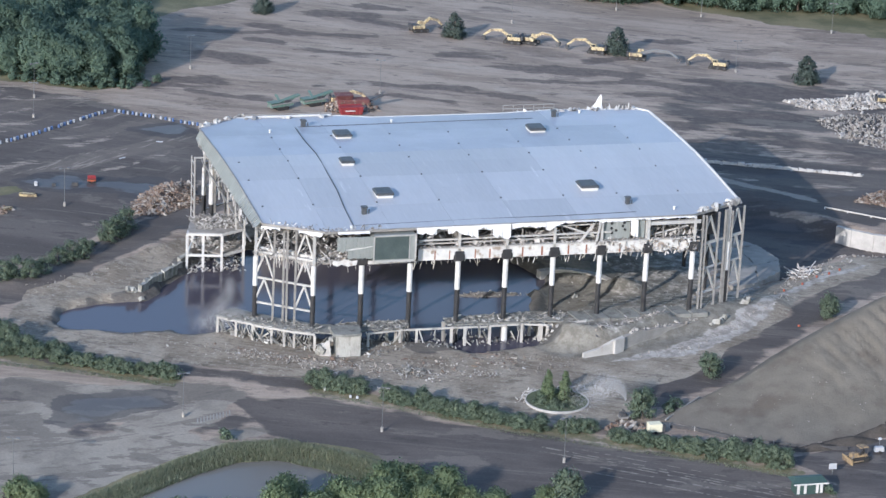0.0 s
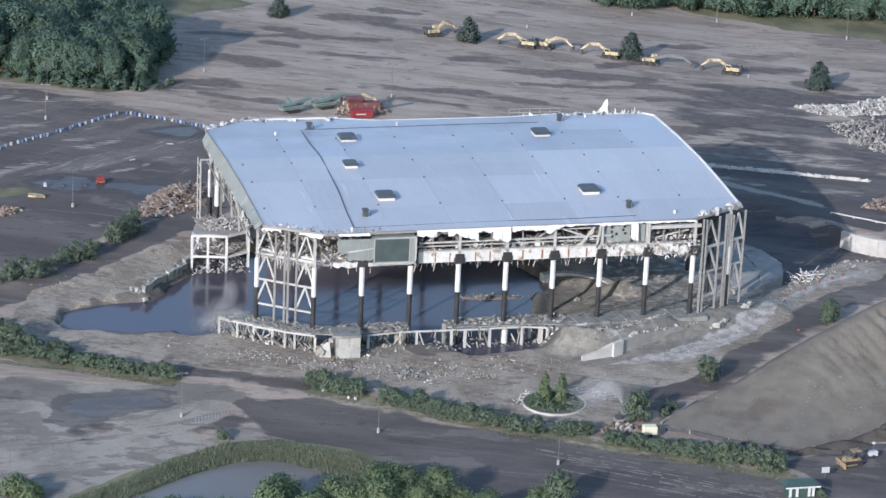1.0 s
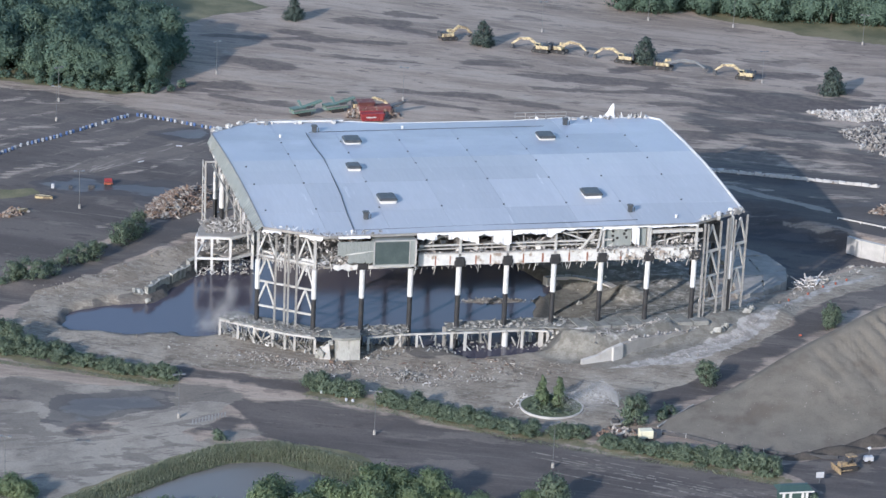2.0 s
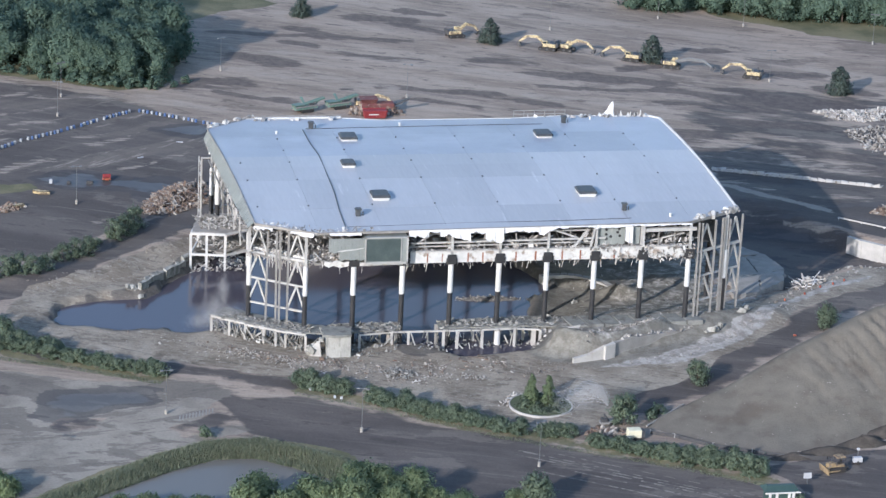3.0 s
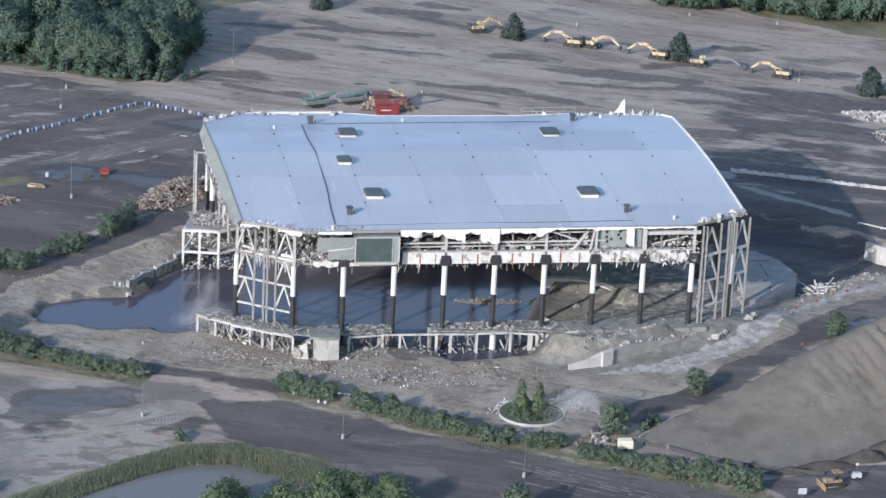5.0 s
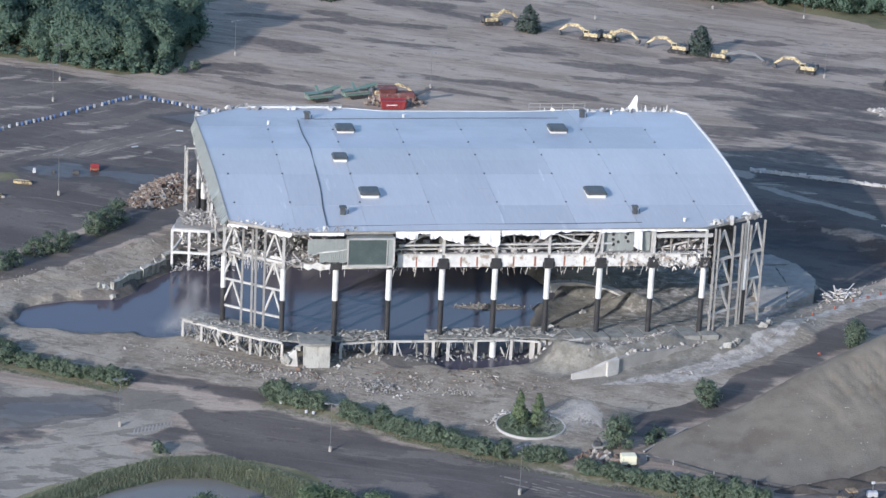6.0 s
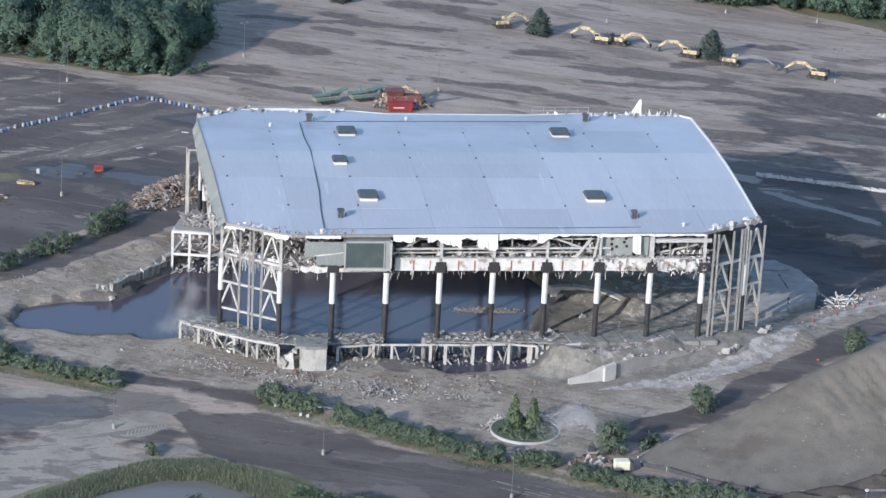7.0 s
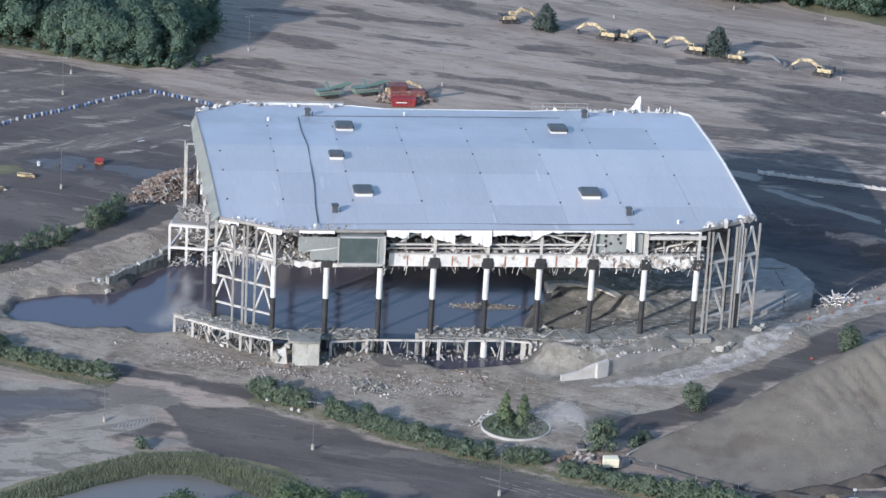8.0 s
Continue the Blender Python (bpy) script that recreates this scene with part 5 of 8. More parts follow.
ARC = [(-67.5, 9.0), (-64.2, 6.3), (-61.3, 3.9), (-57.9, 1.2), (-55.6, -0.5), (-53.8, -1.6), (-50.0, -3.6)]
for x, y in ARC + [(-66, 11.0), (-60.5, 6.5), (-54.5, 2.0)]:
    framed(front_frame, "post", worn_post(x, y, height(x, y) - 0.8, 2.0, 0.45), M_LIGHTCONC)
for (ax, ay), (bx, by) in zip(ARC, ARC[1:]):
    framed(front_frame, "edge_beam", Mesh().beam((ax, ay, 2.25 + rng.uniform(-0.15, 0.1)), (bx, by, 2.2 + rng.uniform(-0.2, 0.1)), 0.4, 0.42), M_LIGHTCONC)
framed(front_frame, "deck_slab", ragged_slab([(-67.8, 9.4), (-58, 1.7), (-50, -3.2), (-46, -4.5), (-45, 0), (-52, 3.5), (-58, 8), (-64, 13)], 2.62, 0.3, 3), M_DECK, "broken deck slab strewn with rubble")
STRAIGHT = [(-39.0, -3.4), (-32.1, -2.0), (-28.7, -2.4), (-21.4, -2.4), (-18.6, -2.6), (-13.4, -2.5), (-6.6, -2.4), (-1.4, -3.2)]
for k, (x, y) in enumerate(STRAIGHT + [(-34, 1.2), (-22, 1.5), (-14.5, 1.5), (-4, 1.0)]):
    framed(front_frame, "post", worn_post(x, y, height(x, y) - 0.8, 1.75, 0.5), M_LIGHTCONC)
framed(front_frame, "post", Mesh().tube((-9.8, -0.8, -2.5), (-9.8, -0.8, 1.7), 0.65, 0.6, 12), M_WHITE, "stout white stub column")
for x in (-2.5, -0.4):
    framed(front_frame, "wall_stub", worn_post(x, -2.0, -2.0, 1.7, 0.9), M_LIGHTCONC)
for a, b in zip(STRAIGHT, STRAIGHT[1:]):
    framed(front_frame, "edge_beam", Mesh().beam((*a, 1.85 + rng.uniform(-0.15, 0.1)), (*b, 1.85 + rng.uniform(-0.15, 0.1)), 0.34, 0.36), M_LIGHTCONC)
framed(front_frame, "deck_slab", ragged_slab([(-40, -3.0), (-31, -1.8), (-30.5, 1.6), (-36, 2.2), (-45, 2.0), (-45, -3.4)], 2.35, 0.3, 5), M_DECK, "broken deck slab strewn with rubble")
framed(front_frame, "deck_slab", ragged_slab([(-22.3, -2.0), (-12, -2.2), (-6, -2.1), (2, -2.6), (5, 1.5), (0, 3.6), (-12, 3.2), (-22, 2.4)], 2.35, 0.3, 6), M_DECK, "broken deck slab strewn with rubble")
for x, y, w in ((-30.8, 0.2, 1.2), (-32.6, -0.6, 0.9), (-22.4, 0.4, 1.0), (-6.0, -1.2, 0.8)):
    framed(front_frame, "broken_upright", worn_post(x, y, -2.2, 2.0 + rng.uniform(0, 1.2), w * 0.6), M_CONCRETE)
m = Mesh()
debris_on(m, -66, -47, -3, 10, 2.65, 0)
for k in range(760):
    u = rng.random()
    if u < 0.4:
        t = rng.random()
        i = min(5, int(t * 6))
        f = t * 6 - i
        x = ARC[i][0] + (ARC[i + 1][0] - ARC[i][0]) * f + rng.uniform(0, 2.6)
        y = ARC[i][1] + (ARC[i + 1][1] - ARC[i][1]) * f + rng.uniform(0, 3.6)
        z = 2.65
    elif u < 0.6:
        x, y, z = rng.uniform(-45, -30.5), rng.uniform(-2.6, 1.8), 2.4
    else:
        x, y, z = rng.uniform(-22, 3.5), rng.uniform(-1.8, 2.8), 2.4
    if rng.random() < 0.2:
        m.beam((x, y, z), (x + rng.uniform(-1.5, 1.5), y + rng.uniform(-1, 1), z + rng.uniform(0, 0.9)), rng.uniform(0.06, 0.16))
    else:
        m.chunk((x, y, z + 0.02), rng.choice((0.12, 0.18, 0.25, 0.4)), rng, 0.5)
for k in range(210):
    # fallen slab pieces lying flat or hanging over the edge
    x, y = (rng.uniform(-22, 4), rng.uniform(-2.4, 3.0)) if k % 2 else (rng.uniform(-45, -30), rng.uniform(-3.2, 2.0))
    if k % 3 == 0:
        x = rng.uniform(-66, -48)
        y = float(np.interp(x, [-67.5, -61.3, -55.6, -48], [9.0, 3.9, -0.5, -4.2])) + rng.uniform(-0.3, 3.4)
    a, w, d = rng.uniform(0, 3.14), rng.uniform(0.15, 0.6), rng.uniform(0.1, 0.4)
    t = Euler((rng.uniform(-0.35, 0.35), rng.uniform(-0.35, 0.35), a)).to_matrix()
    m.hexa([Vector((x, y, 2.5)) + t @ Vector((sx * w, sy * d, sz * 0.06)) for sz in (-1, 1) for sx, sy in ((-1, -1), (1, -1), (1, 1), (-1, 1))])
for k in range(80):
    # bent bars hanging from the broken edges
    i = rng.randrange(len(STRAIGHT) - 1)
    f = rng.random()
    x, y = STRAIGHT[i][0] + (STRAIGHT[i + 1][0] - STRAIGHT[i][0]) * f, -2.7
    if k % 2:
        i = rng.randrange(len(ARC) - 1)
        x, y = ARC[i][0] + (ARC[i + 1][0] - ARC[i][0]) * f, ARC[i][1] + (ARC[i + 1][1] - ARC[i][1]) * f - 0.3
    m.beam((x, y, 2.2), (x + rng.uniform(-0.6, 0.6), y - rng.uniform(0, 0.5), 2.2 - rng.uniform(0.3, 1.8)), rng.uniform(0.04, 0.12))
tagged(framed(front_frame, "deck_rubble", m, M_DECKRUBBLE, "loose rubble on the deck"), kind="stuff")

under = Mesh()
for k in range(420):
    if k % 3:
        i = rng.randrange(len(ARC) - 1)
        f = rng.random()
        x, y = ARC[i][0] + (ARC[i + 1][0] - ARC[i][0]) * f + rng.uniform(0, 2), ARC[i][1] + (ARC[i + 1][1] - ARC[i][1]) * f + rng.uniform(-0.8, 2.5)
    else:
        x, y = rng.uniform(-40, 0), rng.uniform(-3.5, 2)
    z = max(height(x, y), WATER_Z - 0.2)
    if rng.random() < 0.22:
        under.beam((x, y, z), (x + rng.uniform(-2.2, 2.2), y + rng.uniform(-1, 1), z + rng.uniform(0.3, 3.0)), rng.uniform(0.14, 0.32))
    else:
        under.chunk((x, y, z + 0.15), rng.choice((0.2, 0.3, 0.5, 0.8)), rng, 0.7)
tagged(framed(front_frame, "fallen_rubble", under, M_DECKRUBBLE, "rubble and bent bars under the deck"), kind="stuff")

block = thing("concrete_block", "heavy square concrete core standing at the water's edge", "concrete block", (-44, -5, -1.4))
framed(block, "core", Mesh().hexa([(-46.4, -7.8, -2.2), (-41.5, -8.0, -2.2), (-41.2, -3.6, -2.2), (-46.0, -3.6, -2.2), (-46.5, -7.6, 3.2), (-41.5, -7.8, 3.5), (-41.3, -3.8, 3.0), (-46.1, -3.8, 2.8)]), M_OLDWALL)
framed(block, "broken_cap", ragged_slab([(-47.2, -8.0), (-41.2, -8.2), (-40.8, -3.2), (-47, -3.0)], 3.75, 0.5, 8), M_DECK)
framed(block, "side_slab", Mesh().hexa([(-49.6, -6.6, -2), (-47.2, -7.0, -2), (-47.0, -6.2, -2), (-49.5, -5.8, -2), (-49.5, -6.5, 0.6), (-47.7, -6.8, 2.3), (-47.4, -6.0, 1.5), (-49.2, -5.6, 1.2)]), M_LIGHTCONC, "tilted white slab")
for dx, dz, sz in ((-3.6, 1.2, 1.3), (-4.6, 0.2, 1.6), (-2.8, 2.2, 1.1), (-5.4, -0.6, 1.4)):
    framed(block, "broken_lump", Mesh().chunk((-44.4 + dx, -6.2, dz), sz, rng), M_OLDWALL)

# two-storey frame on the west bank
west_frame = thing("concrete_ruin", "two-storey concrete frame with rubble on its slabs", "concrete ruin", (-61, 54, 0))
GRID = [(-67.0, 49.4), (-63.6, 48.8), (-59.7, 48.0), (-54.4, 51.0), (-64.4, 58), (-61, 58), (-54.6, 60)]
for x, y in GRID:
    framed(west_frame, "post", worn_post(x, y, -3.4, 6.0, 0.5), M_WHITE)
for z in (1.5, 6.2):
    for a, b in ((0, 1), (1, 2), (2, 3), (0, 4), (2, 5), (3, 6), (4, 5)):
        framed(west_frame, "edge_beam", Mesh().beam((*GRID[a], z), (*GRID[b], z), 0.4, 0.5), M_WHITE)
    framed(west_frame, "floor_slab", ragged_slab([(-66.8, 49.7), (-59.8, 48.3), (-54.2, 51.2), (-53.8, 61), (-60, 62), (-64.6, 60)] if z > 3 else [(-64, 52), (-59.8, 48.6), (-54.2, 51.4), (-54, 60), (-63.5, 59)], z + 0.32, 0.3, int(z)), M_CONCRETE)
m = Mesh()
for z, n in ((6.6, 260), (1.9, 120), (-1.6, 150)):
    debris_on(m, -64.5 if z > -1 else -67, -54.5, 51 if z > -1 else 46.5, 60, z, n * 2, (0.15, 0.55), 0.4)
tagged(framed(west_frame, "rubble", m, M_TANGLE, "broken slabs and white scraps"), kind="stuff")

# ramp wall, broken bank wall, retaining wall on the east side
ramp = thing("ramp_wall", "pale stepped concrete ramp wall with broken top", "retaining wall", (10, -13, -1))
WALL = [(2.5, -16.6, 0.4), (6.0, -15.8, 1.0), (9.4, -15.0, 2.4), (13.3, -12.9, 2.6), (15.6, -11.6, 2.9), (18, -10.2, 2.3), (20.4, -8.9, 2.2), (23, -7.4, 1.8), (25.4, -6.2, 1.7), (28, -4.8, 1.2), (30.2, -3.7, 1.2), (32.2, -2.6, 0.8)]
for (ax, ay, az), (bx, by, bz) in zip(WALL, WALL[1:]):
    d = Vector((bx - ax, by - ay, 0)).normalized()
    o = Vector((-d.y, d.x, 0)) * 0.7
    za, zb = height(ax - o.x * 2, ay - o.y * 2) - 0.6, height(bx - o.x * 2, by - o.y * 2) - 0.6
    framed(ramp, "wall_panel", Mesh().hexa([(ax, ay, za), (bx, by, zb), (bx + o.x, by + o.y, zb), (ax + o.x, ay + o.y, za), (ax, ay, az + rng.uniform(-0.1, 0.1)), (bx, by, bz), (bx + o.x, by + o.y, bz), (ax + o.x, ay + o.y, az)]), M_LIGHTCONC if ax < 9 else M_CONCRETE)
framed(ramp, "end_face", Mesh().hexa([(9.3, -15.6, -1.4), (11.6, -14.4, -1.4), (11.2, -13.6, -1.4), (8.9, -14.8, -1.4), (9.3, -15.6, 2.5), (11.6, -14.4, 2.6), (11.2, -13.6, 2.8), (8.9, -14.8, 2.3)]), M_LIGHTCONC, "pale end face")
crumbs = Mesh()
for k in range(60):
    i = rng.randrange(2, len(WALL) - 1)
    f = rng.random()
    x, y, z = (WALL[i][j] + (WALL[i + 1][j] - WALL[i][j]) * f for j in range(3))
    crumbs.chunk((x - 0.2 + rng.uniform(-0.5, 0.8), y + rng.uniform(-0.2, 1.4), z + 0.05), rng.choice((0.2, 0.35, 0.6)), rng, 0.6)
tagged(framed(ramp, "crumbled_top", crumbs, M_RUBBLE, "crumbled concrete along the wall's top"), kind="stuff")

for x, y, sz in ((35.0, -4.2, 1.7), (37.2, -2.6, 1.2), (43.5, 3.5, 1.5), (45.2, 5.2, 1.1), (33.6, -4.8, 0.9), (4.2, 12.5, 1.3), (6.2, 12.0, 0.9), (11.8, 21.0, 1.2)):
    lump = thing("concrete_lump", "broken pale concrete lump lying on the soil", "concrete lump", (x, y, height(x, y)), "concrete lumps")
    part("lump", Mesh().chunk((0, 0, sz * 0.15), sz, rng).chunk((sz * 0.4, 0.2, sz * 0.1), sz * 0.6, rng).chunk((-sz * 0.4, 0.3, sz * 0.05), sz * 0.45, rng), M_OLDWALL, lump)

apron = thing("concrete_apron", "pale concrete apron with a sheer edge above the side pit", "concrete slab", (54, 32, 0))
for k, quad in enumerate(([(46, 18), (52.6, 19.2), (55.5, 30), (48.5, 30)], [(52.8, 19.3), (59.6, 25.5), (62.2, 33), (55.8, 30.1)], [(48.6, 30.2), (55.6, 30.2), (56, 42), (50, 43)], [(55.9, 30.3), (62.3, 33.3), (61, 42.6), (56.2, 42)], [(50.2, 43.2), (60.8, 42.9), (57, 49), (51, 48)])):
    framed(apron, "slab_panel", ragged_slab(quad, 0.42 + 0.03 * (k % 2), 4.4, 70 + k), M_CONCRETE)
terrace = thing("terrace_slab", "grimy grey-green concrete terrace of skewed panels at the column feet", "concrete slab", (18, 0, 2.3))
for k in range(8):
    x = 4.2 + 3.55 * k
    lift_z = 2.52 + 0.05 * math.sin(2.1 * k)
    framed(terrace, "slab_panel", Mesh().prism([(x + 1.1, -3.3 + 0.1 * k), (x + 4.3, -3.2 + 0.1 * k), (x + 3.3, 2.2), (x + 0.1, 2.2)], 1.6, lift_z), M_DECK)
framed(front_frame, "wall_stub", Mesh().hexa([(0.3, -3.9, -1.8), (3.6, -4.4, -1.8), (3.6, -3.9, -1.8), (0.3, -3.4, -1.8), (0.3, -3.9, 1.7), (7.0, -3.4, 2.6), (7.0, -2.9, 2.6), (0.3, -3.4, 1.8)]), M_LIGHTCONC, "pale tilted end slab")

ring_wall = thing("curved_kerb", "low curved concrete kerb round the mud of the old arena floor", "kerb", (11, 33, -1.5))
RING = [(11.0 - 9.5 * math.cos(a) * 1.05, 22.5 + 11.8 * math.sin(a)) for a in [1.25 + 0.14 * k for k in range(13)]]
for (ax, ay), (bx, by) in zip(RING, RING[1:]):
    d = Vector((bx - ax, by - ay, 0)).normalized()
    o = Vector((-d.y, d.x, 0)) * 1.7
    za = rng.uniform(-0.12, 0.0)
    framed(ring_wall, "kerb_piece", Mesh().hexa([(ax, ay, -2.6), (bx, by, -2.6), (bx + o.x, by + o.y, -2.6), (ax + o.x, ay + o.y, -2.6), (ax, ay, za), (bx, by, za), (bx + o.x, by + o.y, za), (ax + o.x, ay + o.y, za)]), M_LIGHTCONC)

bank_wall = thing("broken_wall", "broken dark concrete wall along the water's edge", "broken wall", (-72, 42, -1))
for k in range(9):
    t = k / 8
    x, y = -79 + 12.5 * t, 33.0 + 18.0 * t + 0.8 * math.sin(k)
    h = 0.5 + 0.8 * rng.random()
    framed(bank_wall, "wall_piece", Mesh().hexa([(x - 0.4, y, -3), (x + 1.5, y + 2.0, -3), (x + 0.9, y + 2.6, -3), (x - 1.0, y + 0.6, -3),
                                                 (x - 0.3, y, h - rng.random()), (x + 1.5, y + 2.0, h - 0.6 * rng.random()), (x + 0.8, y + 2.6, h - 0.5 * rng.random()), (x - 1.0, y + 0.6, h)]), M_OLDWALL)
for k in range(5):
    x, y = -80.5 + rng.uniform(-1.5, 1.5), 32.6 + rng.uniform(-1, 1.2)
    framed(bank_wall, "fallen_lump", Mesh().chunk((x, y, height(x, y) + 0.5), rng.uniform(0.9, 2.0), rng), M_OLDWALL)

east_wall = thing("retaining_wall", "tall stained concrete retaining wall above the side pit", "retaining wall", (82, 54, -1))
EW = [(83.5, 53), (86, 49.8), (90, 46.0), (96, 42.5), (104, 39.0)]
for (ax, ay), (bx, by) in zip(EW, EW[1:]):
    d = Vector((bx - ax, by - ay, 0)).normalized()
    o = Vector((-d.y, d.x, 0)) * 1.0
    top = 0.7
    framed(east_wall, "wall_panel", Mesh().hexa([(ax, ay, -4.5), (bx - d.x * 0.06, by - d.y * 0.06, -4.5), (bx + o.x, by + o.y, -4.5), (ax + o.x, ay + o.y, -4.5),
                                                 (ax, ay, top), (bx - d.x * 0.06, by - d.y * 0.06, top - 0.1), (bx + o.x, by + o.y, top - 0.1), (ax + o.x, ay + o.y, top)]), M_LIGHTCONC)

barrier = thing("barrier_wall", "long low line of broken white concrete barriers", "barrier", (86, 101, 0))
for k in range(22):
    t = k / 21
    x, y = 68 + 36 * t, 107.2 - 15 * t + 0.5 * math.sin(3 * t)
    z = height(x, y)
    framed(barrier, "barrier_piece", Mesh().hexa([(x - 0.85, y - 0.1, z - 0.2), (x + 0.8, y - 0.8, z - 0.2), (x + 1.1, y + 0.1, z - 0.2), (x - 0.5, y + 0.8, z - 0.2),
                                                  (x - 0.8, y + 0.1, z + rng.uniform(0.3, 1.0)), (x + 0.8, y - 0.6, z + rng.uniform(0.3, 1.0)), (x + 1.0, y + rng.uniform(-0.2, 0.3), z + rng.uniform(0.3, 0.9)), (x - 0.6, y + 0.6, z + rng.uniform(0.4, 0.9))]), M_LIGHTCONC)
guard = thing("guard_rail", "low pale guard rail beside the road", "guard rail", (90, 62, 0))
GR = [(76 + 4.2 * k, 73.5 - 3.9 * k) for k in range(2, 9)]
for (ax, ay), (bx, by) in zip(GR, GR[1:]):
    za, zb = height(ax + 2, ay + 2), height(bx + 2, by + 2)
    framed(guard, "rail", Mesh().beam((ax + 2, ay + 2, za + 0.42), (bx + 2, by + 2, zb + 0.42), 0.16, 0.32), M_LIGHTCONC)
    framed(guard, "post", Mesh().box(ax + 1.9, ay + 1.9, za - 0.3, ax + 2.1, ay + 2.1, za + 0.5), M_WHITE)

# ---- the big soil heap and smaller spoil ----


def heap_z(x, y):
    """A long ridge that climbs eastwards, steep to the road, easy to the front."""
    x, y = np.asarray(x, float), np.asarray(y, float)
    top = np.interp(x, [6, 9.5, 27, 38, 50, 60, 72, 86, 104, 122], [0, 0.4, 3.9, 7.4, 11.4, 14.6, 16.5, 15.5, 9, 0])
    mid = np.interp(x, [9, 40, 70, 120], [-48.5, -36.5, -29, -24])
    front = (mid - np.interp(x, [9, 22, 31, 44, 54, 70, 120], [-52.5, -63.5, -67.5, -64, -59.5, -55, -36])) / 1.08
    dy = y - mid
    d = np.where(dy < 0, -dy / front, dy / np.maximum(top / 0.62, 0.5))
    z = top * np.maximum(1 - np.sqrt(d * d + 0.012) + 0.11, -0.3)
    rill = -np.clip(1 - np.abs(lumps(x + 0.35 * y + 0.7 * ripple(x, y, 2.4, 2.0), y * 0.07, 3.2, 3, 5)) / 0.28, 0, 1) * smooth(0.5, -3.0, dy) * smooth(-26, -6, dy)
    fine = -np.clip(1 - np.abs(lumps(x + 0.35 * y + 0.4 * ripple(x, y, 1.2, 4.0), y * 0.05, 1.5, 3, 9)) / 0.35, 0, 1) * smooth(1.0, -2.0, dy) * smooth(-17, -3, dy)
    z = z + 0.55 * fine * smooth(42, 52, x) * np.clip(z / 3, 0, 1)
    z = z + 0.22 * lumps(x, y, 9.0, 5, 3) * np.clip(z / 3, 0, 1) + 0.45 * rill * smooth(36, 48, x) * np.clip(z / 3, 0, 1)
    return base_z(x, y) + z - 0.25


def heap_mesh(x0, x1, y0, y1, step, fn):
    xs, ys = np.arange(x0, x1 + step / 2, step), np.arange(y0, y1 + step / 2, step)
    X, Y = np.meshgrid(xs, ys)
    Z = fn(X, Y)
    keep = Z > land(X, Y) - 0.7
    idx = np.arange(X.size).reshape(X.shape)
    m = Mesh()
    m.v = np.stack([X, Y, np.maximum(Z, land(X, Y) - 0.7)], -1).reshape(-1, 3).tolist()
    q = np.stack([idx[:-1, :-1], idx[:-1, 1:], idx[1:, 1:], idx[1:, :-1]], -1)
    ok = keep[:-1, :-1] | keep[:-1, 1:] | keep[1:, 1:] | keep[1:, :-1]
    m.f = q[ok].tolist()
    return m


soil_heap = part("dirt_mound", heap_mesh(4, 124, -78, 8, 0.55, heap_z), M_SOIL, None, smooth=True)
tagged(soil_heap, "huge grey-brown soil heap with gullies down its flank", "soil heap")


def low_heap(cx, cy, rx, ry, h):
    def fn(x, y):
        d = np.hypot((x - cx) / rx, (y - cy) / ry) + 0.12 * ripple(x, y, 2.0, cx)
        return land(x, y) + h * (1 - d) * (1 + 0.25 * ripple(x, y, 1.4, cy)) - 0.1
    return heap_mesh(cx - rx - 2, cx + rx + 2, cy - ry - 2, cy + ry + 2, 0.6, fn)


for cx, cy, rx, ry, h in ((32, -68.6, 5.5, 1.6, 1.3), (39.5, -67.2, 6.5, 2.0, 1.8), (47, -64.4, 6.5, 2.2, 2.2), (55, -60.6, 7, 2.6, 2.6)):
    tagged(part("dark_spoil_bank", low_heap(cx, cy, rx, ry, h), M_DARKSOIL, None, smooth=True), "dark loam heaped along the foot of the soil pile", "soil heap", "spoil heaps")

# ---- rubble fields ----


def rubble_pile(name, label, category, outline, count, sizes, material, lift=0.0, seed=1, planks=0.0):
    r = random.Random(seed)
    xs, ys = [p[0] for p in outline], [p[1] for p in outline]
    cx, cy, reach = sum(xs) / len(xs), sum(ys) / len(ys), max(max(xs) - min(xs), max(ys) - min(ys)) / 2
    pts = [(r.uniform(min(xs), max(xs)), r.uniform(min(ys), max(ys))) for _ in range(count * 3)]
    inside = signed(outline, [p[0] for p in pts], [p[1] for p in pts])
    hs = land([p[0] for p in pts], [p[1] for p in pts])
    m, made = Mesh(), 0
    for (x, y), d, h in zip(pts, inside, hs):
        if d > 0 or made >= count:
            continue
        s = r.choice(sizes) * r.uniform(0.7, 1.3)
        up = lift * min(1.0, -d / (reach * 0.45)) * r.random()
        if r.random() < planks:
            a, ln = r.uniform(0, 6.28), s * r.uniform(1.2, 2.4)
            m.beam((x, y, float(h) + up + 0.1), (x + ln * math.cos(a), y + ln * math.sin(a), float(h) + up + r.uniform(-0.2, 0.5)), r.uniform(0.12, 0.3), r.uniform(0.06, 0.2))
        else:
            m.chunk((x, y, float(h) + up + s * 0.1), s, r, 0.8)
        made += 1
    return tagged(part(name, m, material), label, category, kind="stuff")


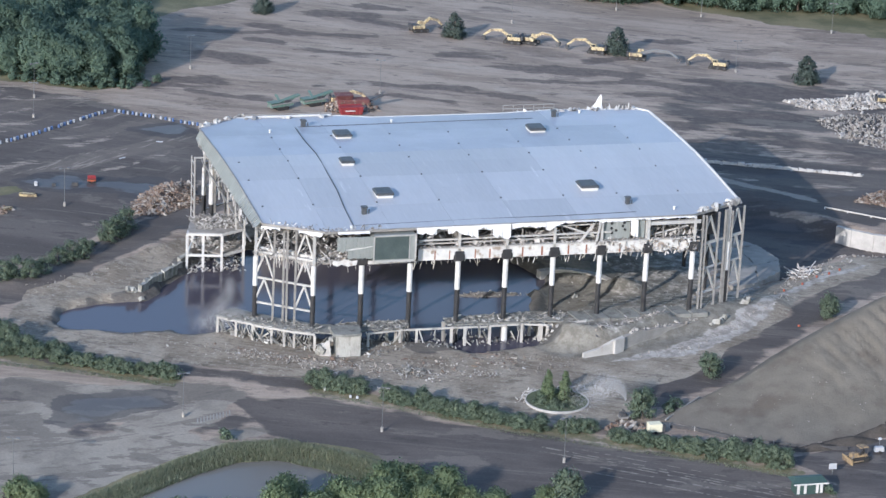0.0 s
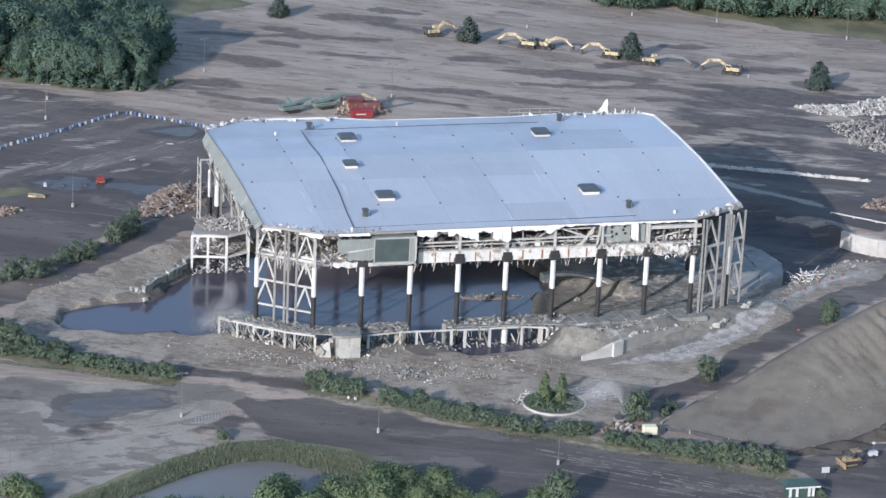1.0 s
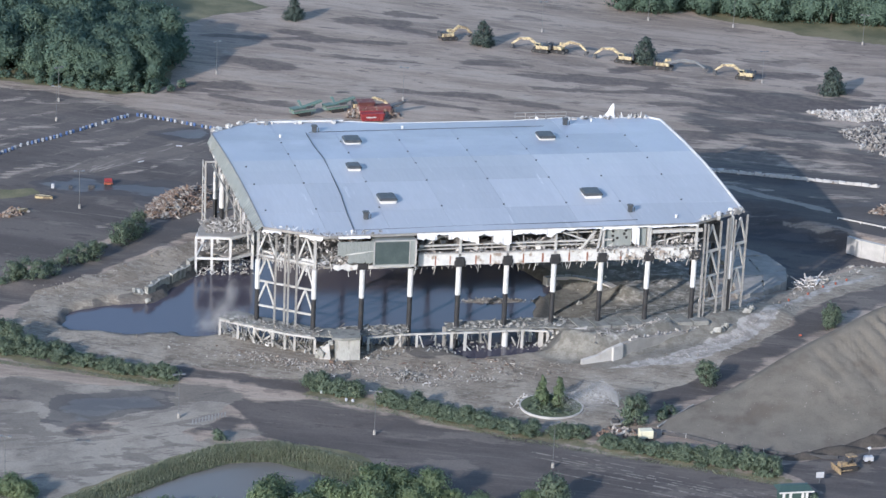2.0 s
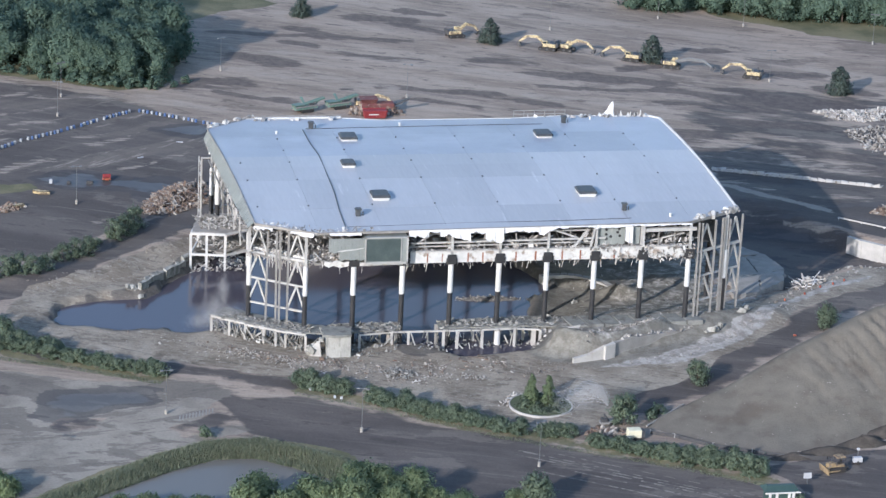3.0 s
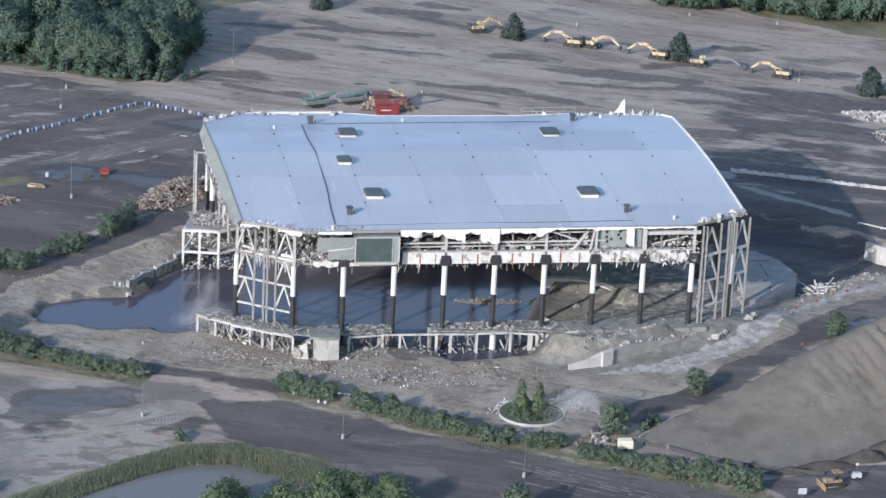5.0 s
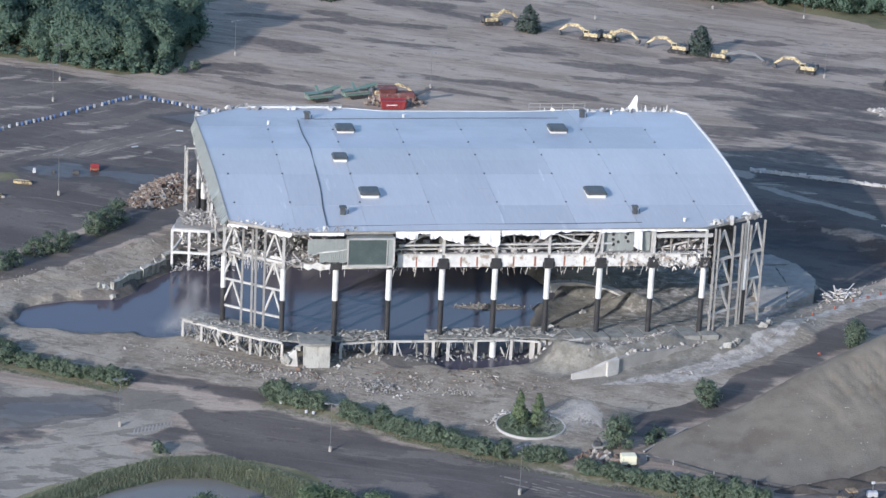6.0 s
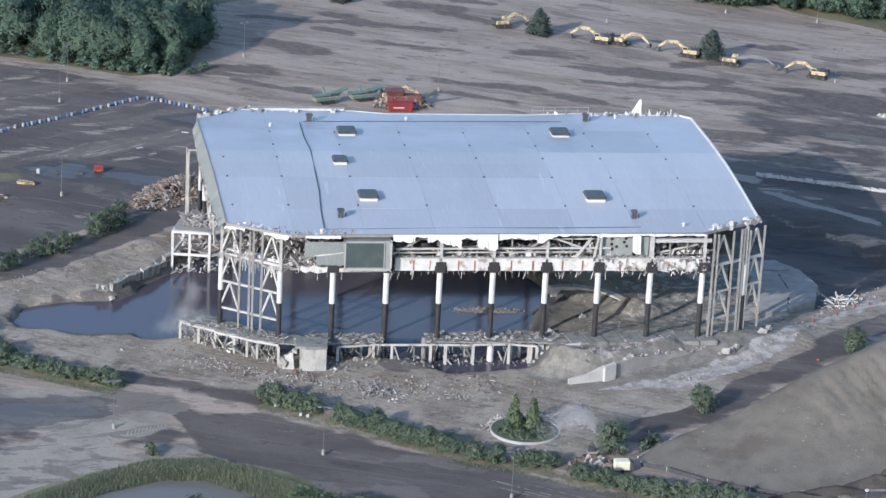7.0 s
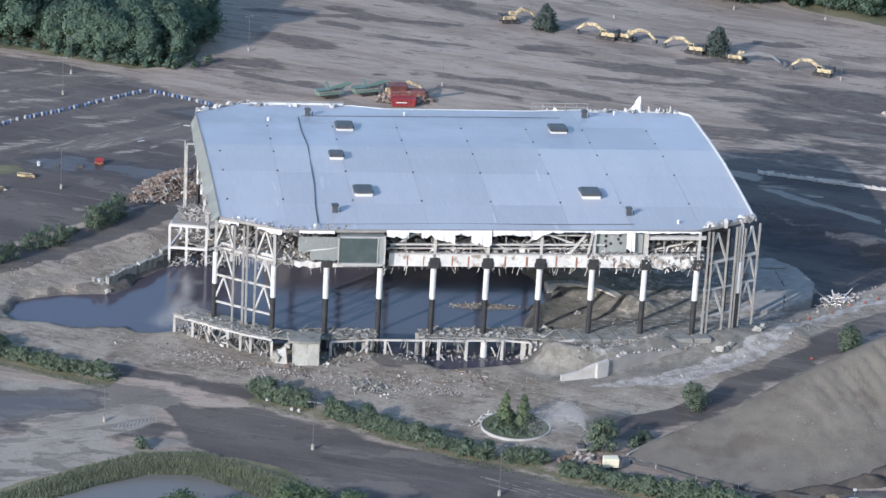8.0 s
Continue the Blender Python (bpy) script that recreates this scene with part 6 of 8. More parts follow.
rubble_pile("rubble_heap", "heap of splintered timber and brick debris", "rubble", [(-75, 80), (-71, 91), (-65, 98.5), (-58, 100), (-58, 87), (-67, 79)], 2600, (0.25, 0.45, 0.7, 0.95), M_BRICKRUBBLE, 2.1, 2, 0.7)
rubble_pile("rubble_heap", "sprawling heap of pale concrete rubble", "rubble", [(110, 160), (113, 152), (121, 150), (134, 150), (142, 158), (140, 168), (126, 161), (118, 160)], 1700, (0.2, 0.3, 0.5, 0.9), M_LIGHTRUBBLE, 1.4, 3, 0.2)
rubble_pile("rubble_heap", "sprawling heap of pale concrete rubble", "rubble", [(112, 142), (112, 124), (120, 113), (136, 110), (142, 140), (128, 147)], 1500, (0.2, 0.3, 0.45, 0.8), M_GREYRUBBLE, 0.7, 4, 0.2)
rubble_pile("rubble_heap", "heap of brown brick rubble", "rubble", [(95.5, 72), (100, 76), (108, 79), (112, 72), (103, 66.5)], 900, (0.3, 0.5, 0.8), M_BRICKRUBBLE, 2.2, 5, 0.5)
rubble_pile("scattered_rubble", "small concrete rubble strewn in front of the deck", "rubble", [(-72, 6), (-58, -4), (-48, -10), (-36, -14), (-20, -12), (-4, -12), (4, -18), (-10, -24), (-34, -24), (-52, -14), (-70, -2)], 650, (0.05, 0.08, 0.12, 0.2), M_SOILBITS, 0.1, 6, 0.4)
rubble_pile("scattered_rubble", "larger broken concrete pieces by the deck", "rubble", [(-52, -3), (-46, -9), (-38, -9), (-30, -5), (-22, -7), (-2, -7), (0, -3), (-20, -3), (-38, -3)], 240, (0.15, 0.3, 0.6), M_DECKRUBBLE, 0.3, 7, 0.2)
rubble_pile("scattered_rubble", "heap of grey broken concrete", "rubble", [(-37, -16), (-34, -15), (-30.5, -17), (-31, -21), (-36, -20)], 190, (0.1, 0.18, 0.4), M_DECKRUBBLE, 0.8, 8, 0.5)
rubble_pile("scattered_rubble", "rubble strewn on the plateau under the roof", "rubble", [(6, -10), (32, 0), (48, 6), (48, 40), (14, 40), (8, 14)], 320, (0.08, 0.14, 0.22, 0.4), M_DECKRUBBLE, 0.05, 9, 0.3)
rubble_pile("scattered_rubble", "broken pieces around the side pit", "rubble", [(50, 10), (62, 18), (80, 32), (104, 34), (100, 42), (86, 44), (66, 31), (58, 20)], 420, (0.12, 0.2, 0.35, 0.6), M_GREYRUBBLE, 0.2, 10)
rubble_pile("scattered_rubble", "stones and clods along the west bank", "rubble", [(-100, 33), (-80, 36), (-70, 50), (-64, 62), (-72, 60), (-86, 46), (-104, 38)], 300, (0.1, 0.16, 0.3), M_SOILBITS, 0.05, 11)
rubble_pile("scattered_rubble", "stones along the near shore", "rubble", [(-98, 14), (-76, 11), (-68, 6), (-60, -3), (-72, -4), (-94, 4), (-104, 10)], 420, (0.06, 0.1, 0.2), M_SOILBITS, 0.05, 12)
rubble_pile("scattered_rubble", "stones scattered on the soil heap's foot", "rubble", [(10, -52), (24, -62), (40, -67), (40, -70), (22, -66), (8, -54)], 160, (0.15, 0.25, 0.35), M_SOILBITS, 0.1, 13)
# windrows of fine rubble pushed along the front of the site
for k, (line, wide, count) in enumerate((([(-78, 6), (-62, -5), (-50, -12.5)], 1.0, 420), ([(-64, -1), (-54, -8), (-46, -12)], 1.2, 420), ([(-46, -12), (-30, -19), (-16, -22)], 1.2, 360), ([(14, -18), (28, -13.4), (42, -2.4), (58, 11)], 1.8, 420))):
    rim = [(x, y + wide) for x, y in line] + [(x, y - wide) for x, y in line[::-1]]
    rubble_pile("rubble_windrow", "low windrow of fine pale rubble on bare soil", "rubble", rim, count, (0.06, 0.09, 0.14, 0.28), M_RUBBLE, 0.2, 40 + k, 0.25)
rubble_pile("rubble_windrow", "broken white concrete bits along the barrier line", "rubble", [(67, 108.4), (104, 93.4), (106, 91.4), (86, 99), (68, 106.4)], 420, (0.3, 0.5, 0.8), M_LIGHTRUBBLE, 0.4, 91, 0.2)
rubble_pile("scattered_rubble", "pale broken bits lying behind the round planter", "rubble", [(-17.5, -36.5), (-13.5, -30.5), (-5, -29.5), (2, -32), (4.5, -38), (0.5, -37), (-2, -33), (-6.5, -30.6), (-12, -31.6), (-15.6, -37)], 260, (0.14, 0.25, 0.4), M_LIGHTRUBBLE, 0.1, 92, 0.3)
rubble_pile("scattered_rubble", "white concrete bits strewn on the bare soil", "rubble", [(-80, 4), (-66, -2), (-56, -5), (-46, -10), (-30, -12), (-14, -12), (-10, -20), (-30, -24), (-48, -17), (-64, -9), (-78, 0)], 230, (0.1, 0.16, 0.26, 0.42), M_LIGHTRUBBLE, 0.05, 93, 0.15)
rubble_pile("timber_scraps", "brown timber and rebar scraps strewn before the deck", "debris", [(-70, 4), (-56, -4), (-46, -9), (-30, -10), (-14, -10), (-6, -16), (-30, -20), (-48, -14), (-62, -5)], 150, (0.25, 0.4, 0.7), M_BRICKRUBBLE, 0.05, 94, 0.9)
rubble_pile("scattered_rubble", "pale and grey debris on the broken slab edge", "rubble", [(6, -12), (14, -8.5), (24, -3), (32, 2), (28, 4), (16, -3), (8, -8)], 240, (0.15, 0.25, 0.45), M_RUBBLE, 0.1, 95, 0.4)
r6 = random.Random(66)
pebbles = Mesh()
for k in range(90):
    x, y = r6.uniform(14, 56), r6.uniform(-66, -40)
    z = float(heap_z(x, y))
    if z > height(x, y) + 0.2:
        pebbles.chunk((x, y, z), r6.choice((0.07, 0.1, 0.18)), r6)
tagged(part("scattered_stones", pebbles, M_RUBBLE), "pale stones lying on the soil heap's flank", "stones", kind="stuff")
isle = rubble_pile("scattered_rubble", "pale rubble spit in the flooded pit", "rubble", [(-17, 27.5), (-8, 28), (3, 26.5), (2, 24), (-8, 23.6), (-16, 25)], 420, (0.06, 0.12, 0.25), M_GREYRUBBLE, 0.05, 14, 0.2)
twisted = Mesh()
for k in range(60):
    x, y = 64.5 + rng.uniform(-3, 3), 26 + rng.uniform(-2.5, 3)
    z = height(x, y) + rng.uniform(0, 1.4)
    q = Vector((rng.uniform(-1, 1), rng.uniform(-1, 1), rng.uniform(-0.4, 0.6))) * rng.uniform(1, 2.4)
    twisted.beam((x, y, z), (x + q.x, y + q.y, z + q.z), rng.uniform(0.1, 0.3))
tagged(part("scrap_steel", twisted, M_INSULATION), "tangle of bent pale scrap steel beside the pit", "scrap", kind="stuff")

# ---- trees, shrubs and reeds ----


def leaf_mesh(name, clumps, per, size, spread, seed, material, flat=0.55, heart=None, mass=0.0, whole_share=0.65):
    """A crown of loose leaf tufts round the given clump centres (x, y, z, radius)."""
    r = np.random.RandomState(seed)
    c = np.repeat(np.array([k[:3] for k in clumps]), per, 0)
    rad = np.repeat(np.array([k[3] for k in clumps]), per)[:, None]
    d = r.normal(size=c.shape)
    d /= np.linalg.norm(d, axis=1, keepdims=True)
    p = c + d * rad * (1.15 * r.rand(len(c), 1) ** spread + 0.24 * r.normal(size=(len(c), 1))) * np.array([1, 1, 0.85])
    p[:, 2] = np.maximum(p[:, 2], 0.08)
    nrm = d + 0.9 * r.normal(size=d.shape)
    nrm /= np.linalg.norm(nrm, axis=1, keepdims=True)
    t = np.cross(nrm, r.normal(size=d.shape))
    t /= np.linalg.norm(t, axis=1, keepdims=True)
    mid = np.array([0.0, 0.0, heart if heart is not None else np.mean([k[2] for k in clumps]) * 0.8])
    whole = p - mid
    whole /= np.linalg.norm(whole, axis=1, keepdims=True) + 1e-6
    soft = 0.42 * d + whole_share * whole + 0.14 * nrm + np.array([0, 0, 0.22])
    soft /= np.linalg.norm(soft, axis=1, keepdims=True)
    b = np.cross(nrm, t) * np.sign((nrm * soft).sum(1, keepdims=True))
    s = size * (0.55 + 0.9 * r.rand(len(c), 1))
    quad = np.stack([p - t * s, p - b * s * flat, p + t * s, p + b * s * flat], 1).reshape(-1, 3)
    n = len(c)
    faces = np.arange(4 * n).reshape(n, 4).tolist()
    verts, normals = [quad], [np.repeat(soft, 4, 0)]
    # the dense inside of the crown: one uneven mass that follows the clumps
    if mass:
        rows_n, cols_n = 11, 18
        th, ph = np.meshgrid(np.linspace(0.12, math.pi - 0.12, rows_n), np.arange(cols_n) * 2 * math.pi / cols_n, indexing="ij")
        way = np.stack([np.sin(th) * np.cos(ph), np.sin(th) * np.sin(ph), np.cos(th)], -1).reshape(-1, 3)
        cc, cr = np.array([k[:3] for k in clumps]) - mid, np.array([k[3] for k in clumps]) * 1.15
        proj = way @ cc.T
        perp2 = (cc * cc).sum(1)[None] - proj ** 2
        deep = np.where(perp2 < cr[None] ** 2, proj + np.sqrt(np.maximum(cr[None] ** 2 - perp2, 0)), 0.0).max(1)
        deep = np.maximum(deep, 0.4 * np.median(deep)).reshape(rows_n, cols_n)
        deep = 0.5 * deep + 0.25 * (np.roll(deep, 1, 1) + np.roll(deep, -1, 1))
        bulk = mid + way * (mass * deep).reshape(-1, 1) * (0.95 + 0.1 * r.rand(len(way), 1))
        bulk[:, 2] = np.maximum(bulk[:, 2], 0.03)
        verts.append(bulk)
        up_way = way + np.array([0, 0, 0.22])
        normals.append(up_way / np.linalg.norm(up_way, axis=1, keepdims=True))
        for i in range(rows_n - 1):
            for j in range(cols_n):
                a0, a1 = i * cols_n + j, i * cols_n + (j + 1) % cols_n
                faces.append((4 * n + a0, 4 * n + a0 + cols_n, 4 * n + a1 + cols_n, 4 * n + a1))
        faces.append(tuple(4 * n + cols_n - 1 - j for j in range(cols_n))[::-1])
    me = bpy.data.meshes.new(name)
    me.from_pydata(np.concatenate(verts).tolist(), [], faces)
    me.materials.append(material)
    me.polygons.foreach_set("use_smooth", [True] * len(me.polygons))
    me.update()
    # the leaves shade together, as one loose rounded mass
    me.normals_split_custom_set_from_vertices(np.concatenate(normals).tolist())
    return me


def tree(name, label, h, width, seed, material, per=42, blobs=30, leaf=0.42, trunk=0.25, low=0.25, slim=False, group="", mass=0.0, whole_share=0.65):
    """Tapered trunk, limbs to the clumps, and an uneven crown; stands at the origin."""
    r = random.Random(seed)
    root = thing(name, label, "shrub" if "shrub" in name else "tree", group=group)
    clumps = []
    for k in range(blobs):
        u = r.random()
        z = h * (low + (0.95 - low) * u)
        reach = width / 2 * (math.sin(math.pi * min(0.98, 0.18 + 0.8 * u)) ** (0.5 if not slim else 0.8)) * r.uniform(0.35, 1.0)
        a = r.uniform(0, 2 * math.pi)
        clumps.append((reach * math.cos(a), reach * math.sin(a), z, width * r.uniform(0.09, 0.23)))
    wood = Mesh()
    bend = (r.uniform(-0.2, 0.2), r.uniform(-0.2, 0.2))
    mid = (bend[0] * 0.5, bend[1] * 0.5, h * 0.4)
    wood.tube((0, 0, -0.4), mid, trunk, trunk * 0.7, 8).tube(mid, (bend[0], bend[1], h * 0.85), trunk * 0.7, trunk * 0.15, 6)
    part("trunk", wood, M_BARK, root)
    for c in clumps[:4 if "shrub" in name else 7]:
        part("limb", Mesh().tube((bend[0] * 0.5, bend[1] * 0.5, max(0.3, c[2] * 0.6)), c[:3], trunk * 0.32, trunk * 0.08, 5), M_BARK, root)
    part("crown", leaf_mesh("crown", clumps, per, leaf, 0.55, seed, material, 0.7, mass=mass, whole_share=whole_share), material, root)
    return root


def conifer(name, label, h, width, seed, group="", material=None, tuft=1.0):
    r = random.Random(seed)
    root = thing(name, label, "tree", group=group)
    part("trunk", Mesh().tube((0, 0, -0.4), (0, 0, h * 0.95), 0.22, 0.04, 8), M_BARK, root)
    clumps = []
    for k in range(120):
        u = r.random() ** 1.2
        z, reach, a = h * (0.06 + 0.9 * u), width / 2 * (1 - u * u) ** 0.7 * r.uniform(0.45, 1.1), r.uniform(0, 6.283)
        clumps.append((reach * math.cos(a), reach * math.sin(a), z - reach * 0.15, tuft * (0.45 + 0.6 * (1 - u))))
    part("crown", leaf_mesh("crown", clumps, 44, 0.24 * min(1.0, tuft + 0.2), 0.6, seed, material or M_NEEDLE), material or M_NEEDLE, root)
    return root


def plant(proto, spots, seed, lo=0.85, hi=1.2, first=False):
    """Stand copies of a plant on the ground; the first copy is the plant itself where asked."""
    r = random.Random(seed)
    for k, (x, y) in enumerate(spots):
        s = r.uniform(lo, hi)
        m = pose(x, y, height(x, y), rz=r.uniform(0, 360))
        if first and k == 0:
            proto.matrix_basis = m
        else:
            ob = copy_thing(proto, m)
            ob.scale = (s * r.uniform(0.9, 1.1), s * r.uniform(0.9, 1.1), s * r.uniform(0.85, 1.1))


def fill(outline, gap, seed, band_in=1e9):
    """Spots on a jittered grid inside a polygon."""
    r = random.Random(seed)
    xs, ys = [p[0] for p in outline], [p[1] for p in outline]
    out = []
    for i in range(int((max(xs) - min(xs)) / gap) + 1):
        for j in range(int((max(ys) - min(ys)) / gap) + 1):
            x, y = min(xs) + (i + r.uniform(0.1, 0.9)) * gap, min(ys) + (j + r.uniform(0.1, 0.9)) * gap
            d = float(signed(outline, x, y))
            if -band_in < d < -0.8:
                out.append((x, y))
    return out


def share(spots, protos, seed, lo=0.85, hi=1.2):
    r = random.Random(seed)
    bins = [[] for _ in protos]
    for k, s in enumerate(spots):
        bins[k if k < len(protos) else r.randrange(len(protos))].append(s)
    for k, (p, b) in enumerate(zip(protos, bins)):
        if b:
            plant(p, b, seed + k, lo, hi, True)


wood_protos = [tree("tree", "leafy broad tree in a dense dark green wood", h, w, 20 + k, M_LEAF_DARK, 130, 64, 0.28, 0.28, 0.08, group="trees of the wood", mass=0.6)
               for k, (h, w) in enumerate(((12.5, 9.0), (14.0, 8.6), (11.0, 9.4), (13.0, 8.2)))]
WOOD_WEST = [(-125, 193), (-110, 190), (-86, 182.5), (-72, 176.5), (-61, 178), (-53.0, 193), (-52, 212), (-63, 234), (-92, 252), (-130, 262)]
WOOD_EAST = [(88, 272), (97, 267), (131, 260), (154, 252.5), (176, 243), (200, 232), (215, 262), (160, 286), (100, 296)]
share(fill(WOOD_WEST, 6.0, 1) + fill(WOOD_EAST, 6.2, 2), wood_protos, 3)
edge_protos = [tree("shrub", "scrubby bush at the wood's edge", 2.6, 3.4, 30 + k, M_LEAF_DARK, 34, 18, 0.24, 0.08, 0.1, group="bushes at the wood edge") for k in range(2)]
EDGE = [(-118, 190), (-110, 187.5), (-98, 185), (-86, 180), (-79, 177), (-72, 174.5), (-66, 174.5), (-60.5, 175.5), (-57, 180)]
share([(x + dx, y + dy) for x, y in EDGE for dx, dy in ((0, 0), (4, -1), (-3.5, 1.5))], edge_protos, 5, 0.6, 1.2)

hedge_protos = [tree("shrub", "dense green hedge shrub beside the road", h, w, 40 + k, M_LEAF, 62, 40, 0.15, 0.09, 0.04, group="hedge shrubs", whole_share=0.2) for k, (h, w) in enumerate(((2.6, 3.8), (3.2, 3.4), (2.3, 4.2)))]


def row(line, gap, seed, side=0.5):
    r = random.Random(seed)
    out = []
    for (ax, ay), (bx, by) in zip(line, line[1:]):
        n = max(1, round(math.dist((ax, ay), (bx, by)) / gap))
        out += [(ax + (bx - ax) * i / n + r.uniform(-side, side), ay + (by - ay) * i / n + r.uniform(-side, side)) for i in range(n)]
    return out + [line[-1]]


hedge_spots = row([(-118, 6.5), (-109, 4), (-98.4, -2.4), (-88, -9), (-80.5, -12.5)], 2.0, 1) + row([(-117, 9), (-108, 6), (-100, 1)], 1.8, 9) + row([(-54, -20.5), (-50, -23.5), (-45.5, -26.5)], 1.4, 2) \
    + row([(-40.5, -30.5), (-32, -38), (-26, -43), (-20.5, -46.5)], 1.3, 3) + row([(-19, -48), (-16, -50)], 1.5, 4) + row([(-12, -51.5), (-7, -52.5)], 1.5, 5)
TALL_HEDGE = row([(-3.5, -56.5), (1, -60), (8, -65), (15, -69.5), (23.5, -75.5)], 1.45, 6, 0.9)
share(hedge_spots, hedge_protos, 7, 0.75, 1.15)
for k, (x, y) in enumerate(TALL_HEDGE):
    grown = copy_thing(hedge_protos[k % 3], pose(x, y, height(x, y), rz=77 * k))
    grown.scale = (1.0, 1.0, 0.62 + 0.75 * k / len(TALL_HEDGE) + 0.12 * math.sin(1.7 * k))
bush_protos = [tree("shrub", "loose grey-green bush on a bare verge", 4.2, 4.6, 50 + k, M_LEAF, 62, 30, 0.15, 0.1, 0.06, group="verge bushes", whole_share=0.3) for k in range(2)]
share([(-107, 42), (-104.2, 43.2), (-101.5, 42.0), (-98.6, 44.6), (-94.4, 52.2), (-91.6, 53.6), (-88.6, 54.6), (-82, 63.2), (-79.6, 66.5), (-77, 71)] , bush_protos, 12, 0.8, 1.15)
share(row([(-109, 41.5), (-101, 48.5), (-92, 55.5), (-86, 62), (-77, 72)], 4.2, 61, 1.2), [tree("shrub", "low grey-green scrub on a bare verge", 1.3, 3.0, 57, M_LEAF, 30, 24, 0.13, 0.05, 0.05, group="verge scrub")], 62, 0.6, 1.1)
lone = [tree("tree", "small round young tree on the dusty roadside", 5.0, 4.8, 60 + k, M_LEAF, 80, 46, 0.16, 0.12, 0.10, group="roadside trees", whole_share=0.4) for k in range(2)]
share([(60.2, -2.5), (24.3, -30.5), (4.7, -48.6), (-20.5, -83.0), (-113.0, 9.0), (-110.0, 7.5), (-116.5, 12.0)], lone, 13, 1.1, 1.3)
share([(10.5, -46), (12.6, -44.6), (-74.9, -42.8), (27.6, -88.4)], [tree("shrub", "low light green bush on bare soil", 1.8, 3.2, 66, M_LEAF, 30, 14, 0.24, 0.07, 0.1, group="low bushes")], 14, 0.8, 1.1)
pop = [conifer("tree", "slim conical young evergreen inside the round planter", 7.0, 2.3, 70 + k, "planter trees", M_LEAF_LIGHT, 0.5) for k in range(2)]
share([(-11.0, -37.2), (-7.9, -38.2)], pop, 15, 0.95, 1.05)
r5 = random.Random(55)
share([(-9 + 4.6 * math.sqrt(r5.random()) * math.cos(a), -37 + 4.6 * math.sqrt(r5.random()) * math.sin(a)) for a in [0.21 * k for k in range(30)]], [tree("shrub", "ankle-high groundcover tuft inside the round planter", 0.9, 2.0, 76, M_LEAF, 26, 14, 0.14, 0.04, 0.05, group="planter groundcover")], 56)
share([(-9.6, -36.2), (-10.2, -38.6), (-8.9, -37.6), (-7.2, -36.6), (-11.8, -35.4), (-6.2, -38.8), (-12.2, -38.0), (-9.0, -33.8), (-6.0, -35.0)], [tree("shrub", "low shrub inside the round planter", 1.6, 2.2, 75, M_LEAF, 26, 12, 0.2, 0.06, 0.1, group="planter shrubs")], 16)
spruces = [conifer("tree", "dark spruce on the far parking lot", h, w, 80 + k, "lot spruces") for k, (h, w) in enumerate(((7.0, 5.6), (7.6, 6.6)))]
plant(spruces[0], [(36.9, 224.0), (79.3, 208.4), (-12.5, 246.5)], 17, 0.95, 1.05, True)
plant(spruces[1], [(123.5, 178.0)], 18, 1.0, 1.0, True)
pond_protos = [tree("tree", "full leafy tree on the pond's bank", h, w, 90 + k, M_LEAF_LIGHT, 90, 74, 0.19, 0.2, 0.06, group="pond trees", mass=0.5) for k, (h, w) in enumerate(((6.8, 7.2), (5.6, 7.4), (7.4, 7.0)))]
share([(-69, -71), (-64, -77), (-57, -78), (-52.5, -76), (-47.5, -76), (-42, -79), (-46, -82), (-53, -82), (-35, -87), (-71, -74), (-60, -74.5), (-50, -74), (-44.5, -76.5), (-55, -76)], pond_protos, 19, 0.85, 1.15)
share([(-84, -75), (-88, -75), (-80, -76), (-92, -76), (-76, -78), (-115.5, -61.5), (-113, -64), (-38, -80), (-60, -80), (-24, -82), (-94, -72.5), (-89, -72), (-84, -72.5), (-79.5, -74)], [tree("shrub", "rounded pale green bush by the pond", 3.8, 6.0, 95, M_LEAF_LIGHT, 100, 50, 0.18, 0.1, 0.06, group="pond bushes")], 20, 0.8, 1.1)


def reeds(line, depth, count, seed, tall=1.0):
    r = random.Random(seed)
    seg = [(a, b, math.dist(a, b)) for a, b in zip(line, line[1:])]
    total = sum(s[2] for s in seg)
    xs, ys = [], []
    for _ in range(count):
        t = r.uniform(0, total)
        for a, b, ln in seg:
            if t <= ln:
                break
            t -= ln
        f = t / ln
        n = ((b[1] - a[1]) / ln, -(b[0] - a[0]) / ln)
        o = r.uniform(0, depth)
        xs.append(a[0] + (b[0] - a[0]) * f + n[0] * o)
        ys.append(a[1] + (b[1] - a[1]) * f + n[1] * o)
    m = Mesh()
    for x, y, z in zip(xs, ys, land(xs, ys)):
        h, w, a = r.uniform(0.4, 1.0) * tall, r.uniform(0.035, 0.075), r.uniform(0, 3.14)
        c, s = w * math.cos(a), w * math.sin(a)
        lx, ly = r.uniform(-0.35, 0.35), r.uniform(-0.35, 0.35)
        z = max(float(z), -3.9) - 0.1
        m.add([(x - c, y - s, z), (x + c, y + s, z), (x + c + lx * 0.4, y + s + ly * 0.4, z + h * 0.6), (x + lx, y + ly, z + h), (x - c + lx * 0.4, y - s + ly * 0.4, z + h * 0.6)], [(0, 1, 2, 4), (4, 2, 3)])
    return m


